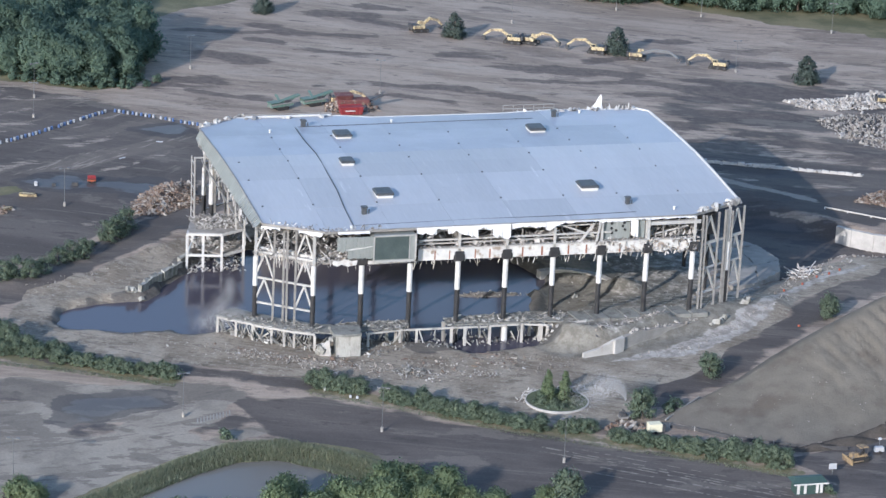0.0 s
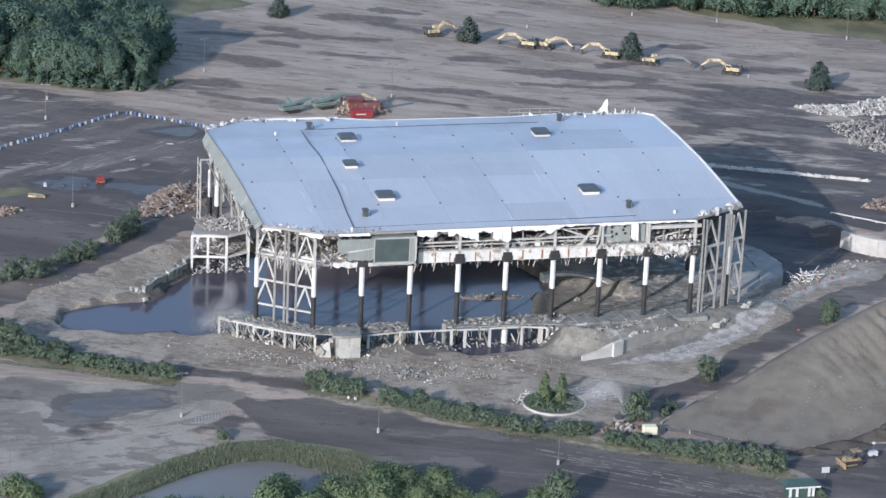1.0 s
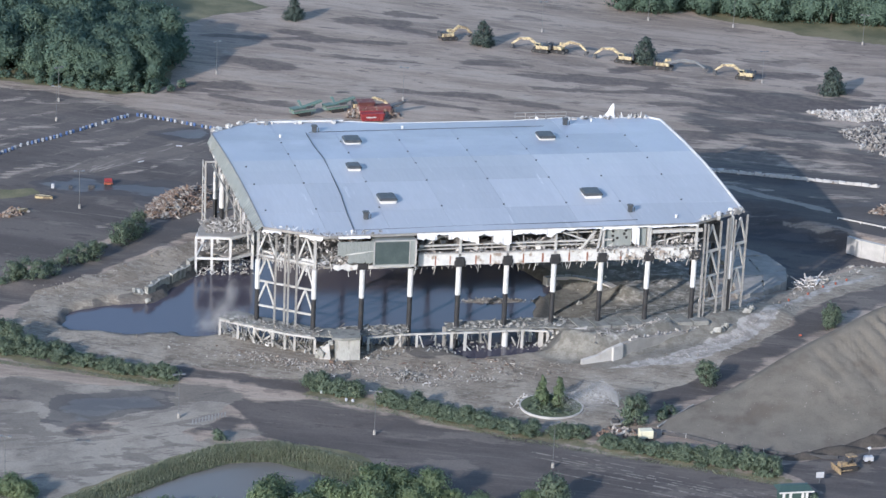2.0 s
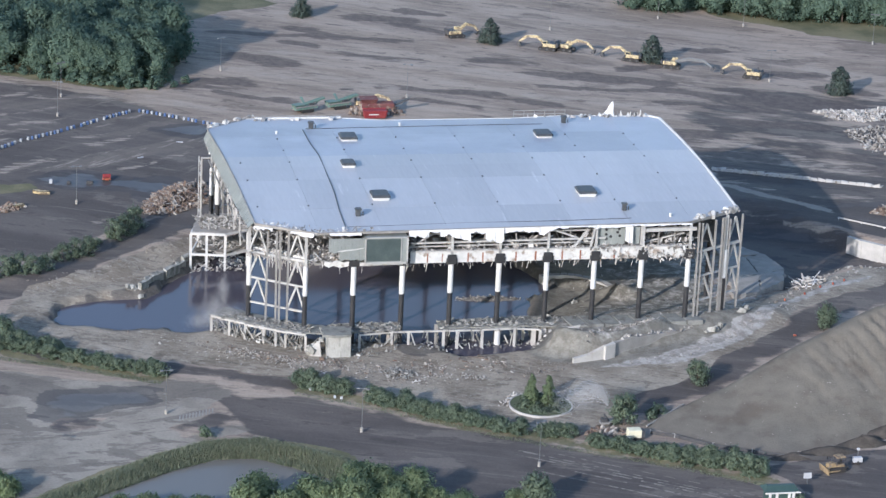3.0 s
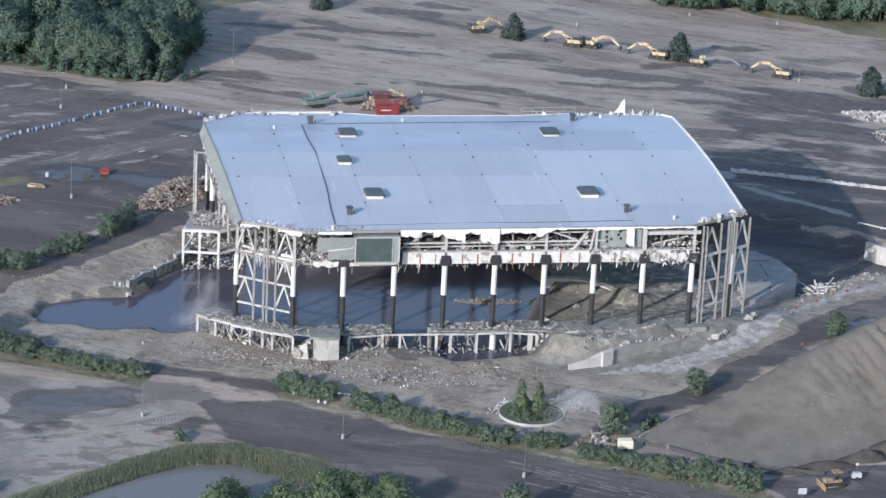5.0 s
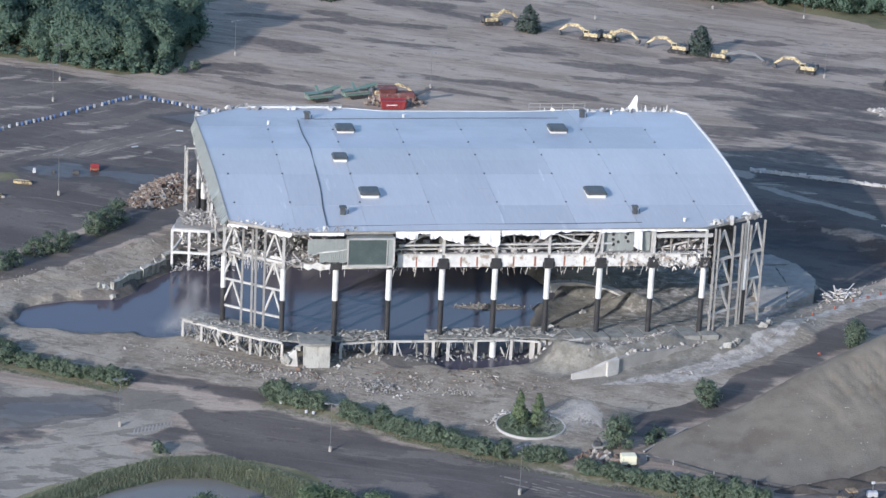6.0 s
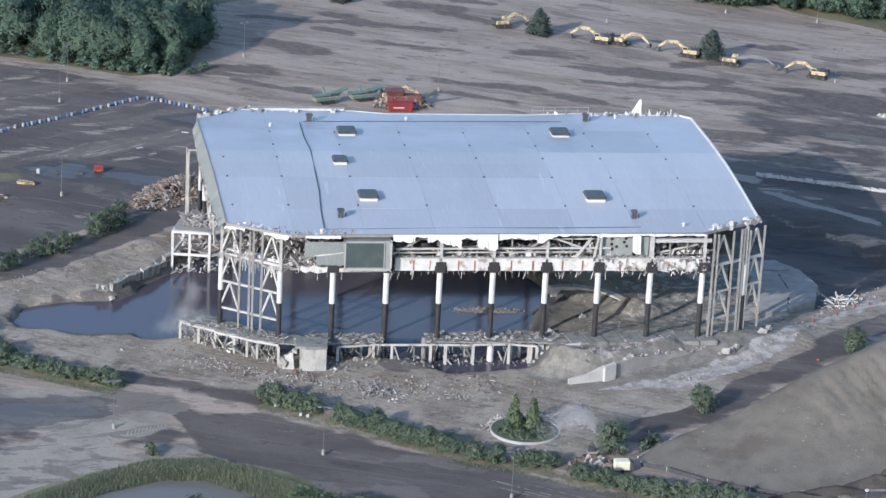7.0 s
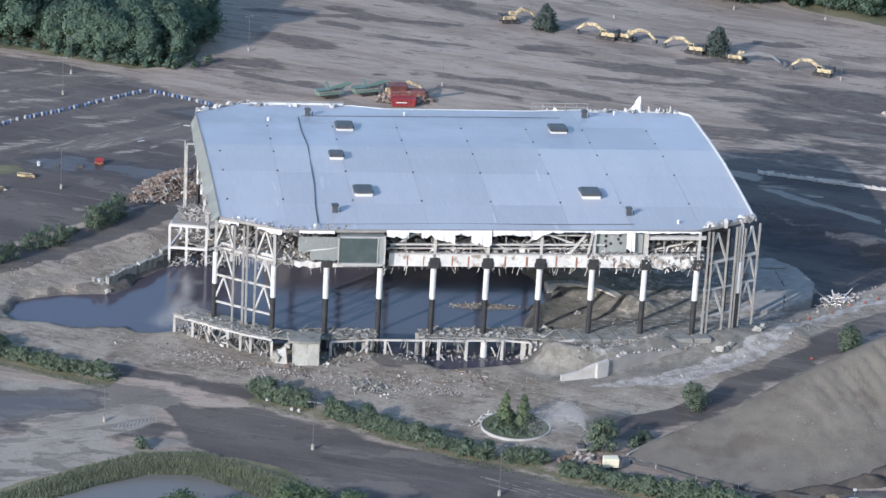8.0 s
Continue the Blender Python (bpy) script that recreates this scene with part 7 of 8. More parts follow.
REED_LINE = [(-122, -77), (-107, -66.5), (-97, -59.5), (-86, -51.5), (-75.5, -46.0), (-64.8, -46.2), (-56, -53), (-48.5, -60.5), (-46, -70)]
tagged(part("reeds", reeds(REED_LINE, 5.5, 40000, 3, 1.3), M_REED), "thick belt of green reeds round the pond", "reeds", kind="stuff")
tagged(part("weeds", reeds([(-118, 2.6), (-98, -6.2), (-80, -16)], 1.7, 2000, 4, 0.45), M_REED), "rough grass along the hedge", "grass", kind="stuff")
tagged(part("weeds", reeds([(-55, -24.2), (-40, -34), (-20, -50), (2, -64), (24, -79.5)], 1.6, 2800, 5, 0.45), M_REED), "rough grass along the kerb", "grass", kind="stuff")

# ---- round planter, light poles, markings ----
planter = thing("round_planter", "round planter with a pale kerb and green turf inside", "planter", (-9, -37, height(-9, -37)))
m = Mesh()
N = 40
ring = [(math.cos(2 * math.pi * i / N), math.sin(2 * math.pi * i / N)) for i in range(N)]
v = [(r * c, r * s, z) for r, z in ((6.22, -0.4), (6.22, 0.32), (6.0, 0.32), (6.0, -0.4)) for c, s in ring]
m.add(v, [(k * N + i, k * N + (i + 1) % N, (k + 1) * N + (i + 1) % N, (k + 1) * N + i) for k in range(3) for i in range(N)])
part("kerb", m, M_LIGHTCONC, planter, "pale concrete kerb")
part("soil", Mesh().prism([(5.99 * c, 5.99 * s) for c, s in ring], -0.3, 0.24), M_TURF, planter)


def light_pole(h, heads):
    root = thing("light_pole", "slim grey parking lot light on a pale concrete base", "light pole", group="lot lights")
    part("base", Mesh().tube((0, 0, -0.4), (0, 0, 0.95), 0.30, 0.28, 12), M_CONCRETE, root, "pale concrete base")
    part("pole", Mesh().tube((0, 0, 0.95), (0, 0, h), 0.065, 0.045, 8), M_POLE, root)
    part("arm", Mesh().beam((-0.9, 0, h - 0.1), (0.9, 0, h - 0.1), 0.1), M_POLE, root)
    for s in (-1, 1)[:heads]:
        part("lamp_head", Mesh().chamfer_box(s * 0.9 - 0.35, -0.25, h - 0.25, s * 0.9 + 0.35, 0.25, h + 0.02, 0.06), M_POLE, root, "boxy lamp head")
    return root


pole = light_pole(9.0, 2)
POLES = [(-45.6, -44.9), (-81.2, -31.6), (-42.5, 190.6), (3.0, 168.5), (107.3, 189.2), (-15.9, -65.5), (151, 230), (94.7, 258.2), (119.2, 253), (-116, -56), (-88.5, 87), (-86, 165.5), (-88, 150), (58, 240.2), (-54, 244)]
for k, (x, y) in enumerate(POLES):
    mt = pose(x, y, height(x, y), rz=-20 + 25 * (k % 3))
    if k == 0:
        pole.matrix_basis = mt
    else:
        copy_thing(pole, mt)

marks = thing("crossing_marks", "faded white ladder of crossing stripes on pale paving", "road marking", (-75.5, -32, height(-75.5, -32)))
for k in range(11):
    x, y = -79.0 + 0.66 * k, -34.0 + 0.26 * k
    z = height(x, y)
    p = [(x - 0.15, y - 1.2), (x + 0.12, y - 1.2), (x + 0.52, y + 1.3), (x + 0.25, y + 1.3)]
    ob = part("stripe", Mesh().add([(a, b, height(a, b) + 0.05) for a, b in p], [(0, 1, 2, 3)]), M_CONCRETE, marks)
    ob.matrix_parent_inverse = Matrix.Translation(-Vector(marks.location))
lines = thing("lane_marks", "worn pale stall lines along the dark lot's edge", "road marking", (0, -68, height(0, -68)))
r2 = random.Random(77)
for off, x0, x1 in ((1.6, -12, 26), (3.6, -18, 22), (4.6, -14, 18), (5.6, -20, 24), (7.6, -10, 22), (10.5, -16, 18)):
    x = x0
    while x < x1:
        ln = r2.uniform(4, 13)
        a = Vector((x, -60.0 - (x + 9) * 0.77 - off * 1.28))
        b = a + Vector((ln, -0.77 * ln))
        n = Vector((0.61, 0.79)) * r2.uniform(0.10, 0.30)
        q = [a - n, b - n, b + n, a + n]
        ob = part("stripe", Mesh().add([(p.x, p.y, height(p.x, p.y) + 0.06) for p in q], [(0, 1, 2, 3)]), M_WORNPAINT, lines)
        ob.matrix_parent_inverse = Matrix.Translation(-Vector(lines.location))
        x += ln + r2.uniform(0.3, 2.5)

# ---- barrels in a line ----


def barrel(name, label, material):
    root = thing(name, label, "barrel", group="barrel line")
    part("drum", Mesh().tube((0, 0, -0.1), (0, 0, 0.35), 0.32, 0.35, 12).tube((0, 0, 0.35), (0, 0, 0.72), 0.35, 0.30, 12), material, root)
    part("lid", Mesh().tube((0, 0, 0.72), (0, 0, 0.78), 0.33, 0.31, 12), material, root)
    return root


BARREL_LINE = [(-112, 117.5), (-102.9, 125.9), (-97.3, 131.3), (-88.9, 137.3), (-74.3, 149.8), (-68.4, 154.5), (-60.5, 150.2), (-53.3, 145.5), (-48, 142)]
blue, white = barrel("barrel", "blue plastic traffic barrel", M_BLUE), barrel("barrel", "white plastic traffic barrel", M_BARRELWHITE)
spots = row(BARREL_LINE, 1.12, 31, 0.12)
first = {0: True, 1: True}
for k, (x, y) in enumerate(spots):
    w = k % 2
    if k % 17 == 16 or k % 11 == 7:
        continue
    proto = (blue, white)[w]
    if first[w]:
        proto.matrix_basis, first[w] = pose(x, y, height(x, y)), False
    else:
        copy_thing(proto, pose(x, y, height(x, y)))

# ---- machines ----


def track(mesh, y, ln, h, w):
    out = []
    for i in range(9):
        a = math.pi / 2 + math.pi * i / 8
        out.append((-ln / 2 + h / 2 + h / 2 * math.cos(a), h / 2 + h / 2 * math.sin(a)))
    for i in range(9):
        a = -math.pi / 2 + math.pi * i / 8
        out.append((ln / 2 - h / 2 + h / 2 * math.cos(a), h / 2 + h / 2 * math.sin(a)))
    return mesh.plate(out[::-1], y - w / 2, w)


def excavator(boom, stick, tip, paint, arm_paint, label, group="excavator row"):
    """Faces +x. boom and stick are the joints of the arm in x and z, tip the bucket's."""
    root = thing("excavator", label, "excavator", group=group)
    for y in (-1.25, 1.25):
        t = part("track", track(Mesh(), y, 4.9, 1.0, 0.65), M_RUBBER, root, "black crawler track")
        for x in (-1.9, 0, 1.9):
            part("roller", Mesh().tube((x, y - 0.36, 0.5), (x, y + 0.36, 0.5), 0.3, 0.3, 10), M_DARKSTEEL, t)
    part("undercarriage", Mesh().box(-1.5, -0.95, 0.4, 1.5, 0.95, 1.05).tube((0, 0, 1.0), (0, 0, 1.25), 0.9, 0.9, 16), M_DARKSTEEL, root)
    part("house", Mesh().chamfer_box(-2.3, -1.45, 1.15, 1.3, 1.45, 2.05, 0.18), paint, root)
    part("counterweight", Mesh().chamfer_box(-3.0, -1.4, 1.2, -2.3, 1.4, 2.5, 0.25), M_DARKSTEEL, root)
    part("engine_deck", Mesh().chamfer_box(-2.1, -1.2, 2.05, -0.4, 1.2, 2.2, 0.06), M_DARKSTEEL, root)
    cab = part("cab", Mesh().chamfer_box(0.0, 0.45, 2.0, 1.6, 1.45, 2.8, 0.15), paint, root)
    part("cab_window", Mesh().box(1.6, 0.6, 2.1, 1.64, 1.3, 2.65).box(0.25, 1.45, 2.1, 1.4, 1.48, 2.65), M_GLASS, cab)
    part("exhaust", Mesh().tube((-1.4, -0.8, 2.3), (-1.4, -0.8, 3.0), 0.1), M_DARKSTEEL, root)

    def arm(a, b, w0, w1, th):
        (ax, az), (bx, bz) = a, b
        d = Vector((bx - ax, 0, bz - az)).normalized()
        n = Vector((-d.z, 0, d.x))
        pts = [Vector((ax, 0, az)) - n * w0 / 2, Vector((bx, 0, bz)) - n * w1 / 2, Vector((bx, 0, bz)) + n * w1 / 2, Vector((ax, 0, az)) + n * w0 / 2]
        return Mesh().hexa([p + Vector((0, s, 0)) for p, s in ((pts[0], -th), (pts[1], -th), (pts[1], th), (pts[0], th))] + [p + Vector((0, s, 0)) for p, s in ((pts[3], -th), (pts[2], -th), (pts[2], th), (pts[3], th))])

    for a, b, w0, w1 in zip(boom, boom[1:], (0.6, 0.80), (0.80, 0.52)):
        part("boom", arm(a, b, w0, w1, 0.28), arm_paint, root)
    part("stick", arm(boom[-1], stick, 0.66, 0.40, 0.22), arm_paint, root)
    part("ram", Mesh().tube((1.2, 0, 1.9), (boom[1][0], 0, boom[1][1] - 0.5), 0.12, 0.08, 8), M_POLE, root)
    part("ram", Mesh().tube((boom[1][0] + 0.3, 0, boom[1][1] + 0.45), (boom[-1][0], 0, boom[-1][1] + 0.4), 0.12, 0.08, 8), M_POLE, root)
    x, z = stick
    bx, bz = tip
    part("bucket", Mesh().plate([(x - 0.25, z + 0.2), (x + 0.3, z + 0.1), (bx + 0.5, bz + 0.6), (bx + 0.35, bz + 0.1), (bx - 0.3, bz - 0.05), (bx - 0.55, bz + 0.4)][::-1], -0.6, 1.2), M_DARKSTEEL, root, "dark toothed bucket")
    return root


LABEL = "parked yellow crawler excavator with its arm arched down"
arched = excavator([(0.8, 1.7), (3.2, 3.5), (6.2, 3.3)], (8.4, 1.5), (8.2, 0.4), M_YELLOW, M_YELLOW, LABEL)
tucked = excavator([(0.8, 1.7), (2.9, 3.6), (5.4, 3.0)], (7.0, 1.3), (6.4, 0.5), M_YELLOW, M_YELLOW, LABEL)
long_arm = excavator([(0.8, 1.9), (4.4, 2.9), (8.8, 2.7)], (11.2, 1.2), (11.3, 0.3), M_YELLOW, M_POLE, "yellow demolition excavator with a long grey arm lowered")


def face(ax, ay, bx, by):
    return math.degrees(math.atan2(by - ay, bx - ax))


for proto, a, b, reuse in ((tucked, (28.2, 229.4), (36.0, 230.8), 1), (arched, (52.3, 218.6), (44.0, 222.6), 1), (arched, (57.2, 218.0), (64.0, 213.2), 0), (arched, (73.6, 208.8), (65.2, 213.0), 0),
                           (long_arm, (83.3, 202.2), (94.3, 197.6), 1), (arched, (103.6, 193.2), (96.0, 197.0), 0), (tucked, (137, 154.5), (142, 153.0), 0), (tucked, (-9.5, 159.0), (-2.0, 157.4), 0)):
    mt = pose(*a, height(*a), rz=face(*a, *b))
    if reuse:
        proto.matrix_basis = mt
    else:
        copy_thing(proto, mt)

skip = thing("skip_container", "open red steel container with a ribbed side", "container", (-8.5, 151.0, height(-8.5, 151)))
part("tub", Mesh().hexa([(-3.4, -1.3, 0.2), (3.4, -1.3, 0.2), (3.4, 1.3, 0.2), (-3.4, 1.3, 0.2), (-3.7, -1.5, 2.3), (3.7, -1.5, 2.3), (3.7, 1.5, 2.3), (-3.7, 1.5, 2.3)]), M_RED, skip)
for k in range(6):
    x = -3.0 + 1.2 * k
    part("rib", Mesh().beam((x, -1.42, 0.3), (x * 1.06, -1.6, 2.3), 0.16, 0.12, (1, 0, 0)), M_RED, skip)
part("rim", Mesh().beam((-3.8, -1.55, 2.45), (3.8, -1.55, 2.45), 0.22).beam((-3.8, 1.55, 2.45), (3.8, 1.55, 2.45), 0.22), M_RED, skip)
part("skid", Mesh().box(-3.2, -1.0, -0.1, 3.2, -0.7, 0.2).box(-3.2, 0.7, -0.1, 3.2, 1.0, 0.2), M_DARKSTEEL, skip)
skip.scale = (0.8, 0.9, 0.85)
rubble_pile("scrap_pile", "rusty scrap heaped behind the red container", "scrap", [(-15, 152.5), (-13, 159), (-4, 161), (0, 156), (-2, 152.6)], 700, (0.3, 0.5, 0.9), M_BRICKRUBBLE, 2.0, 71, 0.5)
part("label_bar", Mesh().box(-2.2, -1.66, 1.3, 1.0, -1.62, 1.6), M_WHITE, skip, "worn white lettering bar")
shear = thing("crusher", "rust-red mobile crusher with a hopper and feed belt", "crusher", (-6.5, 156.5, height(-6.5, 156.5)))
part("body", Mesh().chamfer_box(-4.6, -1.5, 0.9, 3.8, 1.5, 2.4, 0.2), M_MAROON, shear)
part("hopper", Mesh().hexa([(-4.4, -1.2, 2.4), (-1.0, -1.2, 2.4), (-1.0, 1.2, 2.4), (-4.4, 1.2, 2.4), (-5.0, -1.9, 3.6), (-0.5, -1.9, 3.6), (-0.5, 1.9, 3.6), (-5.0, 1.9, 3.6)]), M_MAROON, shear)
for y in (-1.1, 1.1):
    part("track", track(Mesh(), y, 4.2, 0.95, 0.5), M_RUBBER, shear)
part("belt", Mesh().beam((3.0, 0, 1.2), (7.6, 0, 3.2), 1.0, 0.4), M_DARKSTEEL, shear)


def screener():
    root = thing("screening_plant", "green mobile screening plant with raised conveyor", "screening plant", group="screening plants")
    for y in (-1.0, 1.0):
        part("track", track(Mesh(), y, 3.6, 0.9, 0.5), M_RUBBER, root)
    part("frame", Mesh().chamfer_box(-3.4, -1.1, 0.9, 3.2, 1.1, 1.5, 0.1), M_GREENPAINT, root)
    part("hopper", Mesh().hexa([(-3.2, -0.7, 1.5), (-1.0, -0.7, 1.5), (-1.0, 0.7, 1.5), (-3.2, 0.7, 1.5), (-3.6, -1.1, 2.2), (-0.7, -1.1, 2.2), (-0.7, 1.1, 2.2), (-3.6, 1.1, 2.2)]), M_GREENPAINT, root)
    for y in (-0.5, 0.5):
        part("conveyor_rail", Mesh().beam((-2.5, y, 1.5), (5.4, y, 3.1), 0.18, 0.45), M_GREENPAINT, root)
    part("belt", Mesh().beam((-2.5, 0, 1.6), (5.4, 0, 3.2), 0.8, 0.12), M_GREENPAINT, root)
    part("strut", Mesh().beam((2.6, 0, 1.4), (4.4, 0, 2.9), 0.2), M_GREENPAINT, root)
    part("engine_box", Mesh().chamfer_box(0.6, -1.0, 1.5, 2.4, -0.45, 2.3, 0.08), M_DARKSTEEL, root)
    part("side_belt", Mesh().beam((0.5, 0.8, 1.4), (0.9, 3.8, 2.7), 0.6, 0.3), M_GREENPAINT, root)
    for y in (-1.15, 1.15):
        part("guard", Mesh().beam((-3.4, y, 1.7), (3.0, y, 1.7), 0.08, 0.3), M_STEEL, root)
    return root


sc = screener()
sc.matrix_basis = pose(-25.5, 155.5, height(-25, 155), rz=22)
copy_thing(sc, pose(-16.5, 158.6, height(-16, 158), rz=20))

dozer = thing("bulldozer", "small yellow bulldozer with its blade lowered", "bulldozer", (38.0, -75.5, height(38, -75.5)))
dozer.rotation_euler = (0, 0, radians(190))
for y in (-0.95, 0.95):
    part("track", track(Mesh(), y, 3.6, 1.0, 0.5), M_RUBBER, dozer, "black crawler track")
part("hood", Mesh().chamfer_box(0.2, -0.6, 0.7, 1.8, 0.6, 1.75, 0.12), M_TAN, dozer)
part("rear_body", Mesh().chamfer_box(-1.7, -0.75, 0.6, 0.2, 0.75, 1.35, 0.12), M_TAN, dozer)
canopy = part("canopy", Mesh().chamfer_box(-1.6, -0.8, 2.75, 0.2, 0.8, 2.95, 0.06), M_TAN, dozer, "open cab roof on four posts")
for x, y in product((-1.5, 0.1), (-0.7, 0.7)):
    part("post", Mesh().beam((x, y, 1.3), (x, y, 2.76), 0.12, 0.12, (1, 0, 0)), M_DARKSTEEL, canopy)
part("seat", Mesh().chamfer_box(-1.1, -0.3, 1.35, -0.5, 0.3, 1.7, 0.08).chamfer_box(-1.15, -0.3, 1.7, -1.0, 0.3, 2.2, 0.05), M_RUBBER, dozer)
part("exhaust", Mesh().tube((1.0, 0.2, 1.7), (1.0, 0.2, 2.5), 0.07), M_DARKSTEEL, dozer)
part("blade", Mesh().hexa([(2.1, -1.7, 0.0), (2.35, -1.7, 0.0), (2.35, 1.7, 0.0), (2.1, 1.7, 0.0), (2.2, -1.7, 1.1), (2.5, -1.7, 1.2), (2.5, 1.7, 1.2), (2.2, 1.7, 1.1)]), M_TAN, dozer, "curved blade")
for y in (-1.25, 1.25):
    part("push_arm", Mesh().beam((-0.4, y, 0.5), (2.2, y, 0.4), 0.18), M_TAN, dozer)
    part("ram", Mesh().tube((1.2, y * 0.5, 1.4), (2.2, y * 0.6, 0.8), 0.07), M_POLE, dozer)
for y in (-0.5, 0.0, 0.5):
    part("ripper", Mesh().beam((-1.7, y, 0.9), (-2.5, y, 0.7), 0.14).beam((-2.45, y, 0.8), (-2.6, y, 0.05), 0.12, 0.12, (1, 0, 0)), M_DARKSTEEL, dozer)

# ---- small things round the site ----
booth = thing("parking_booth", "small white booth with a dark green roof", "booth", (23.6, -87.0, height(23.6, -87)))
part("wall", Mesh().box(-2.6, -1.3, -0.2, 2.6, 1.3, 2.3), M_DARKGREEN, booth, "dark green wall")
part("roof", Mesh().hexa([(-3.3, -1.9, 2.3), (3.3, -1.9, 2.3), (3.3, 1.9, 2.3), (-3.3, 1.9, 2.3), (-2.6, -0.4, 3.1), (2.6, -0.4, 3.1), (2.6, 0.4, 3.1), (-2.6, 0.4, 3.1)]), M_DARKGREEN, booth, "hipped dark green roof")
part("fascia", Mesh().box(-3.35, -1.96, 2.12, 3.35, -1.903, 2.4), M_WHITE, booth)
for x in (-2.2, -0.9, 1.4, 2.2):
    part("panel", Mesh().box(x - 0.25, -1.36, 0.2, x + 0.25, -1.303, 2.1), M_WHITE, booth, "white upright panel")
booth_sign = thing("notice_board", "blank white board on a post", "sign", (31.0, -80.4, height(31, -80.4)))
part("post", Mesh().beam((0, 0, -0.3), (0, 0, 1.0), 0.14, 0.14, (1, 0, 0)), M_POLE, booth_sign)
part("board", Mesh().box(-0.75, -0.06, 1.0, 0.75, 0.06, 2.1), M_WHITEPLASTIC, booth_sign)
tower_light = thing("lighting_trailer", "small white lighting trailer with a short mast", "trailer", (43.2, -72.8, height(43.2, -72.8)))
part("body", Mesh().chamfer_box(-0.9, -0.5, 0.4, 0.9, 0.5, 1.3, 0.1), M_WHITEPLASTIC, tower_light)
part("mast", Mesh().tube((0, 0, 1.3), (0, 0, 2.9), 0.07), M_POLE, tower_light)
part("lamp", Mesh().chamfer_box(-0.3, -0.2, 2.7, 0.3, 0.2, 3.1, 0.08), M_WHITEPLASTIC, tower_light)
for y in (-0.55, 0.55):
    part("wheel", Mesh().tube((0, y - 0.1, 0.3), (0, y + 0.1, 0.3), 0.32, 0.32, 14), M_RUBBER, tower_light)

trailer = thing("box_trailer", "cream box trailer with a dark end, beside the hedge", "trailer", (5.0, -55.4, height(5, -55.4)))
part("box", Mesh().chamfer_box(-1.5, -0.9, 0.55, 1.1, 0.9, 2.1, 0.06), M_CREAM, trailer)
part("end", Mesh().box(1.103, -0.85, 0.55, 1.7, 0.85, 1.9), M_DARKSTEEL, trailer)
for y in (-0.95, 0.95):
    part("wheel", Mesh().tube((-0.2, y - 0.12, 0.35), (-0.2, y + 0.12, 0.35), 0.36, 0.36, 14), M_RUBBER, trailer)
pump = thing("water_cannon", "trailer-mounted water cannon among timber scraps", "water cannon", (1.5, -47.8, height(1.5, -47.8)))
part("frame", Mesh().box(-1.4, -0.7, 0.3, 1.4, 0.7, 0.7), M_STEEL, pump)
part("barrel", Mesh().tube((0.2, 0, 0.7), (-0.6, 0.5, 1.9), 0.3, 0.24, 12), M_DARKSTEEL, pump)
part("engine", Mesh().chamfer_box(-1.2, -0.6, 0.7, 0.0, 0.6, 1.4, 0.08), M_DARKSTEEL, pump)
for y in (-0.8, 0.8):
    part("wheel", Mesh().tube((0.6, y - 0.1, 0.3), (0.6, y + 0.1, 0.3), 0.34, 0.34, 14), M_RUBBER, pump)
rubble_pile("timber_scraps", "pale timber scraps heaped beside the trailer", "debris", [(-4, -52), (-1, -49), (4, -51), (3, -55), (-2, -55)], 160, (0.3, 0.6, 1.0), M_BRICKRUBBLE, 0.6, 21)
pipe = thing("drain_pipe", "long pale pipe laid along the heap's foot", "pipe", (13, -46, 0))
PIPE = [(8.6, -50.6), (11.0, -48.2), (13.6, -45.6), (16.4, -43.0), (18.6, -41.0)]
for a, b in zip(PIPE, PIPE[1:]):
    framed(pipe, "segment", Mesh().tube((*a, height(*a) + 0.4), (*b, height(*b) + 0.4), 0.17, 0.17, 10), M_CONCRETE)
fence = thing("silt_fence", "low dark silt fence along the heap's foot", "fence", (20, -62, 0))
FEN = [(8.5, -53.5), (12.6, -56.0), (18.5, -61.5), (25, -65.5), (31, -68.6), (38, -70.5)]
for a, b in zip(FEN, FEN[1:]):
    framed(fence, "fabric", Mesh().beam((*a, height(*a) + 0.35), (*b, height(*b) + 0.35), 0.06, 0.8), M_DARKSTEEL)
    framed(fence, "stake", Mesh().box(a[0] - 0.06, a[1] - 0.1, height(*a) - 0.3, a[0] + 0.06, a[1] - 0.04, height(*a) + 1.0), M_LIGHTCONC)

lift = thing("scissor_lift", "orange access lift with folded basket", "access lift", (-80.3, 102.4, height(-80.3, 102.4)))
part("chassis", Mesh().chamfer_box(-1.3, -0.7, 0.3, 1.3, 0.7, 0.9, 0.08), M_ORANGE, lift)
part("basket", Mesh().box(-1.2, -0.6, 1.3, 1.2, -0.5, 2.0).box(-1.2, 0.5, 1.3, 1.2, 0.6, 2.0).box(-1.2, -0.6, 1.2, 1.2, 0.6, 1.32), M_RED, lift)
part("scissor", Mesh().beam((-1, 0, 0.9), (1, 0, 1.25), 0.3).beam((1, 0, 0.9), (-1, 0, 1.25), 0.3), M_DARKSTEEL, lift)
for x, y in product((-0.9, 0.9), (-0.7, 0.7)):
    part("wheel", Mesh().tube((x, y - 0.1, 0.3), (x, y + 0.1, 0.3), 0.32, 0.32, 12), M_RUBBER, lift)


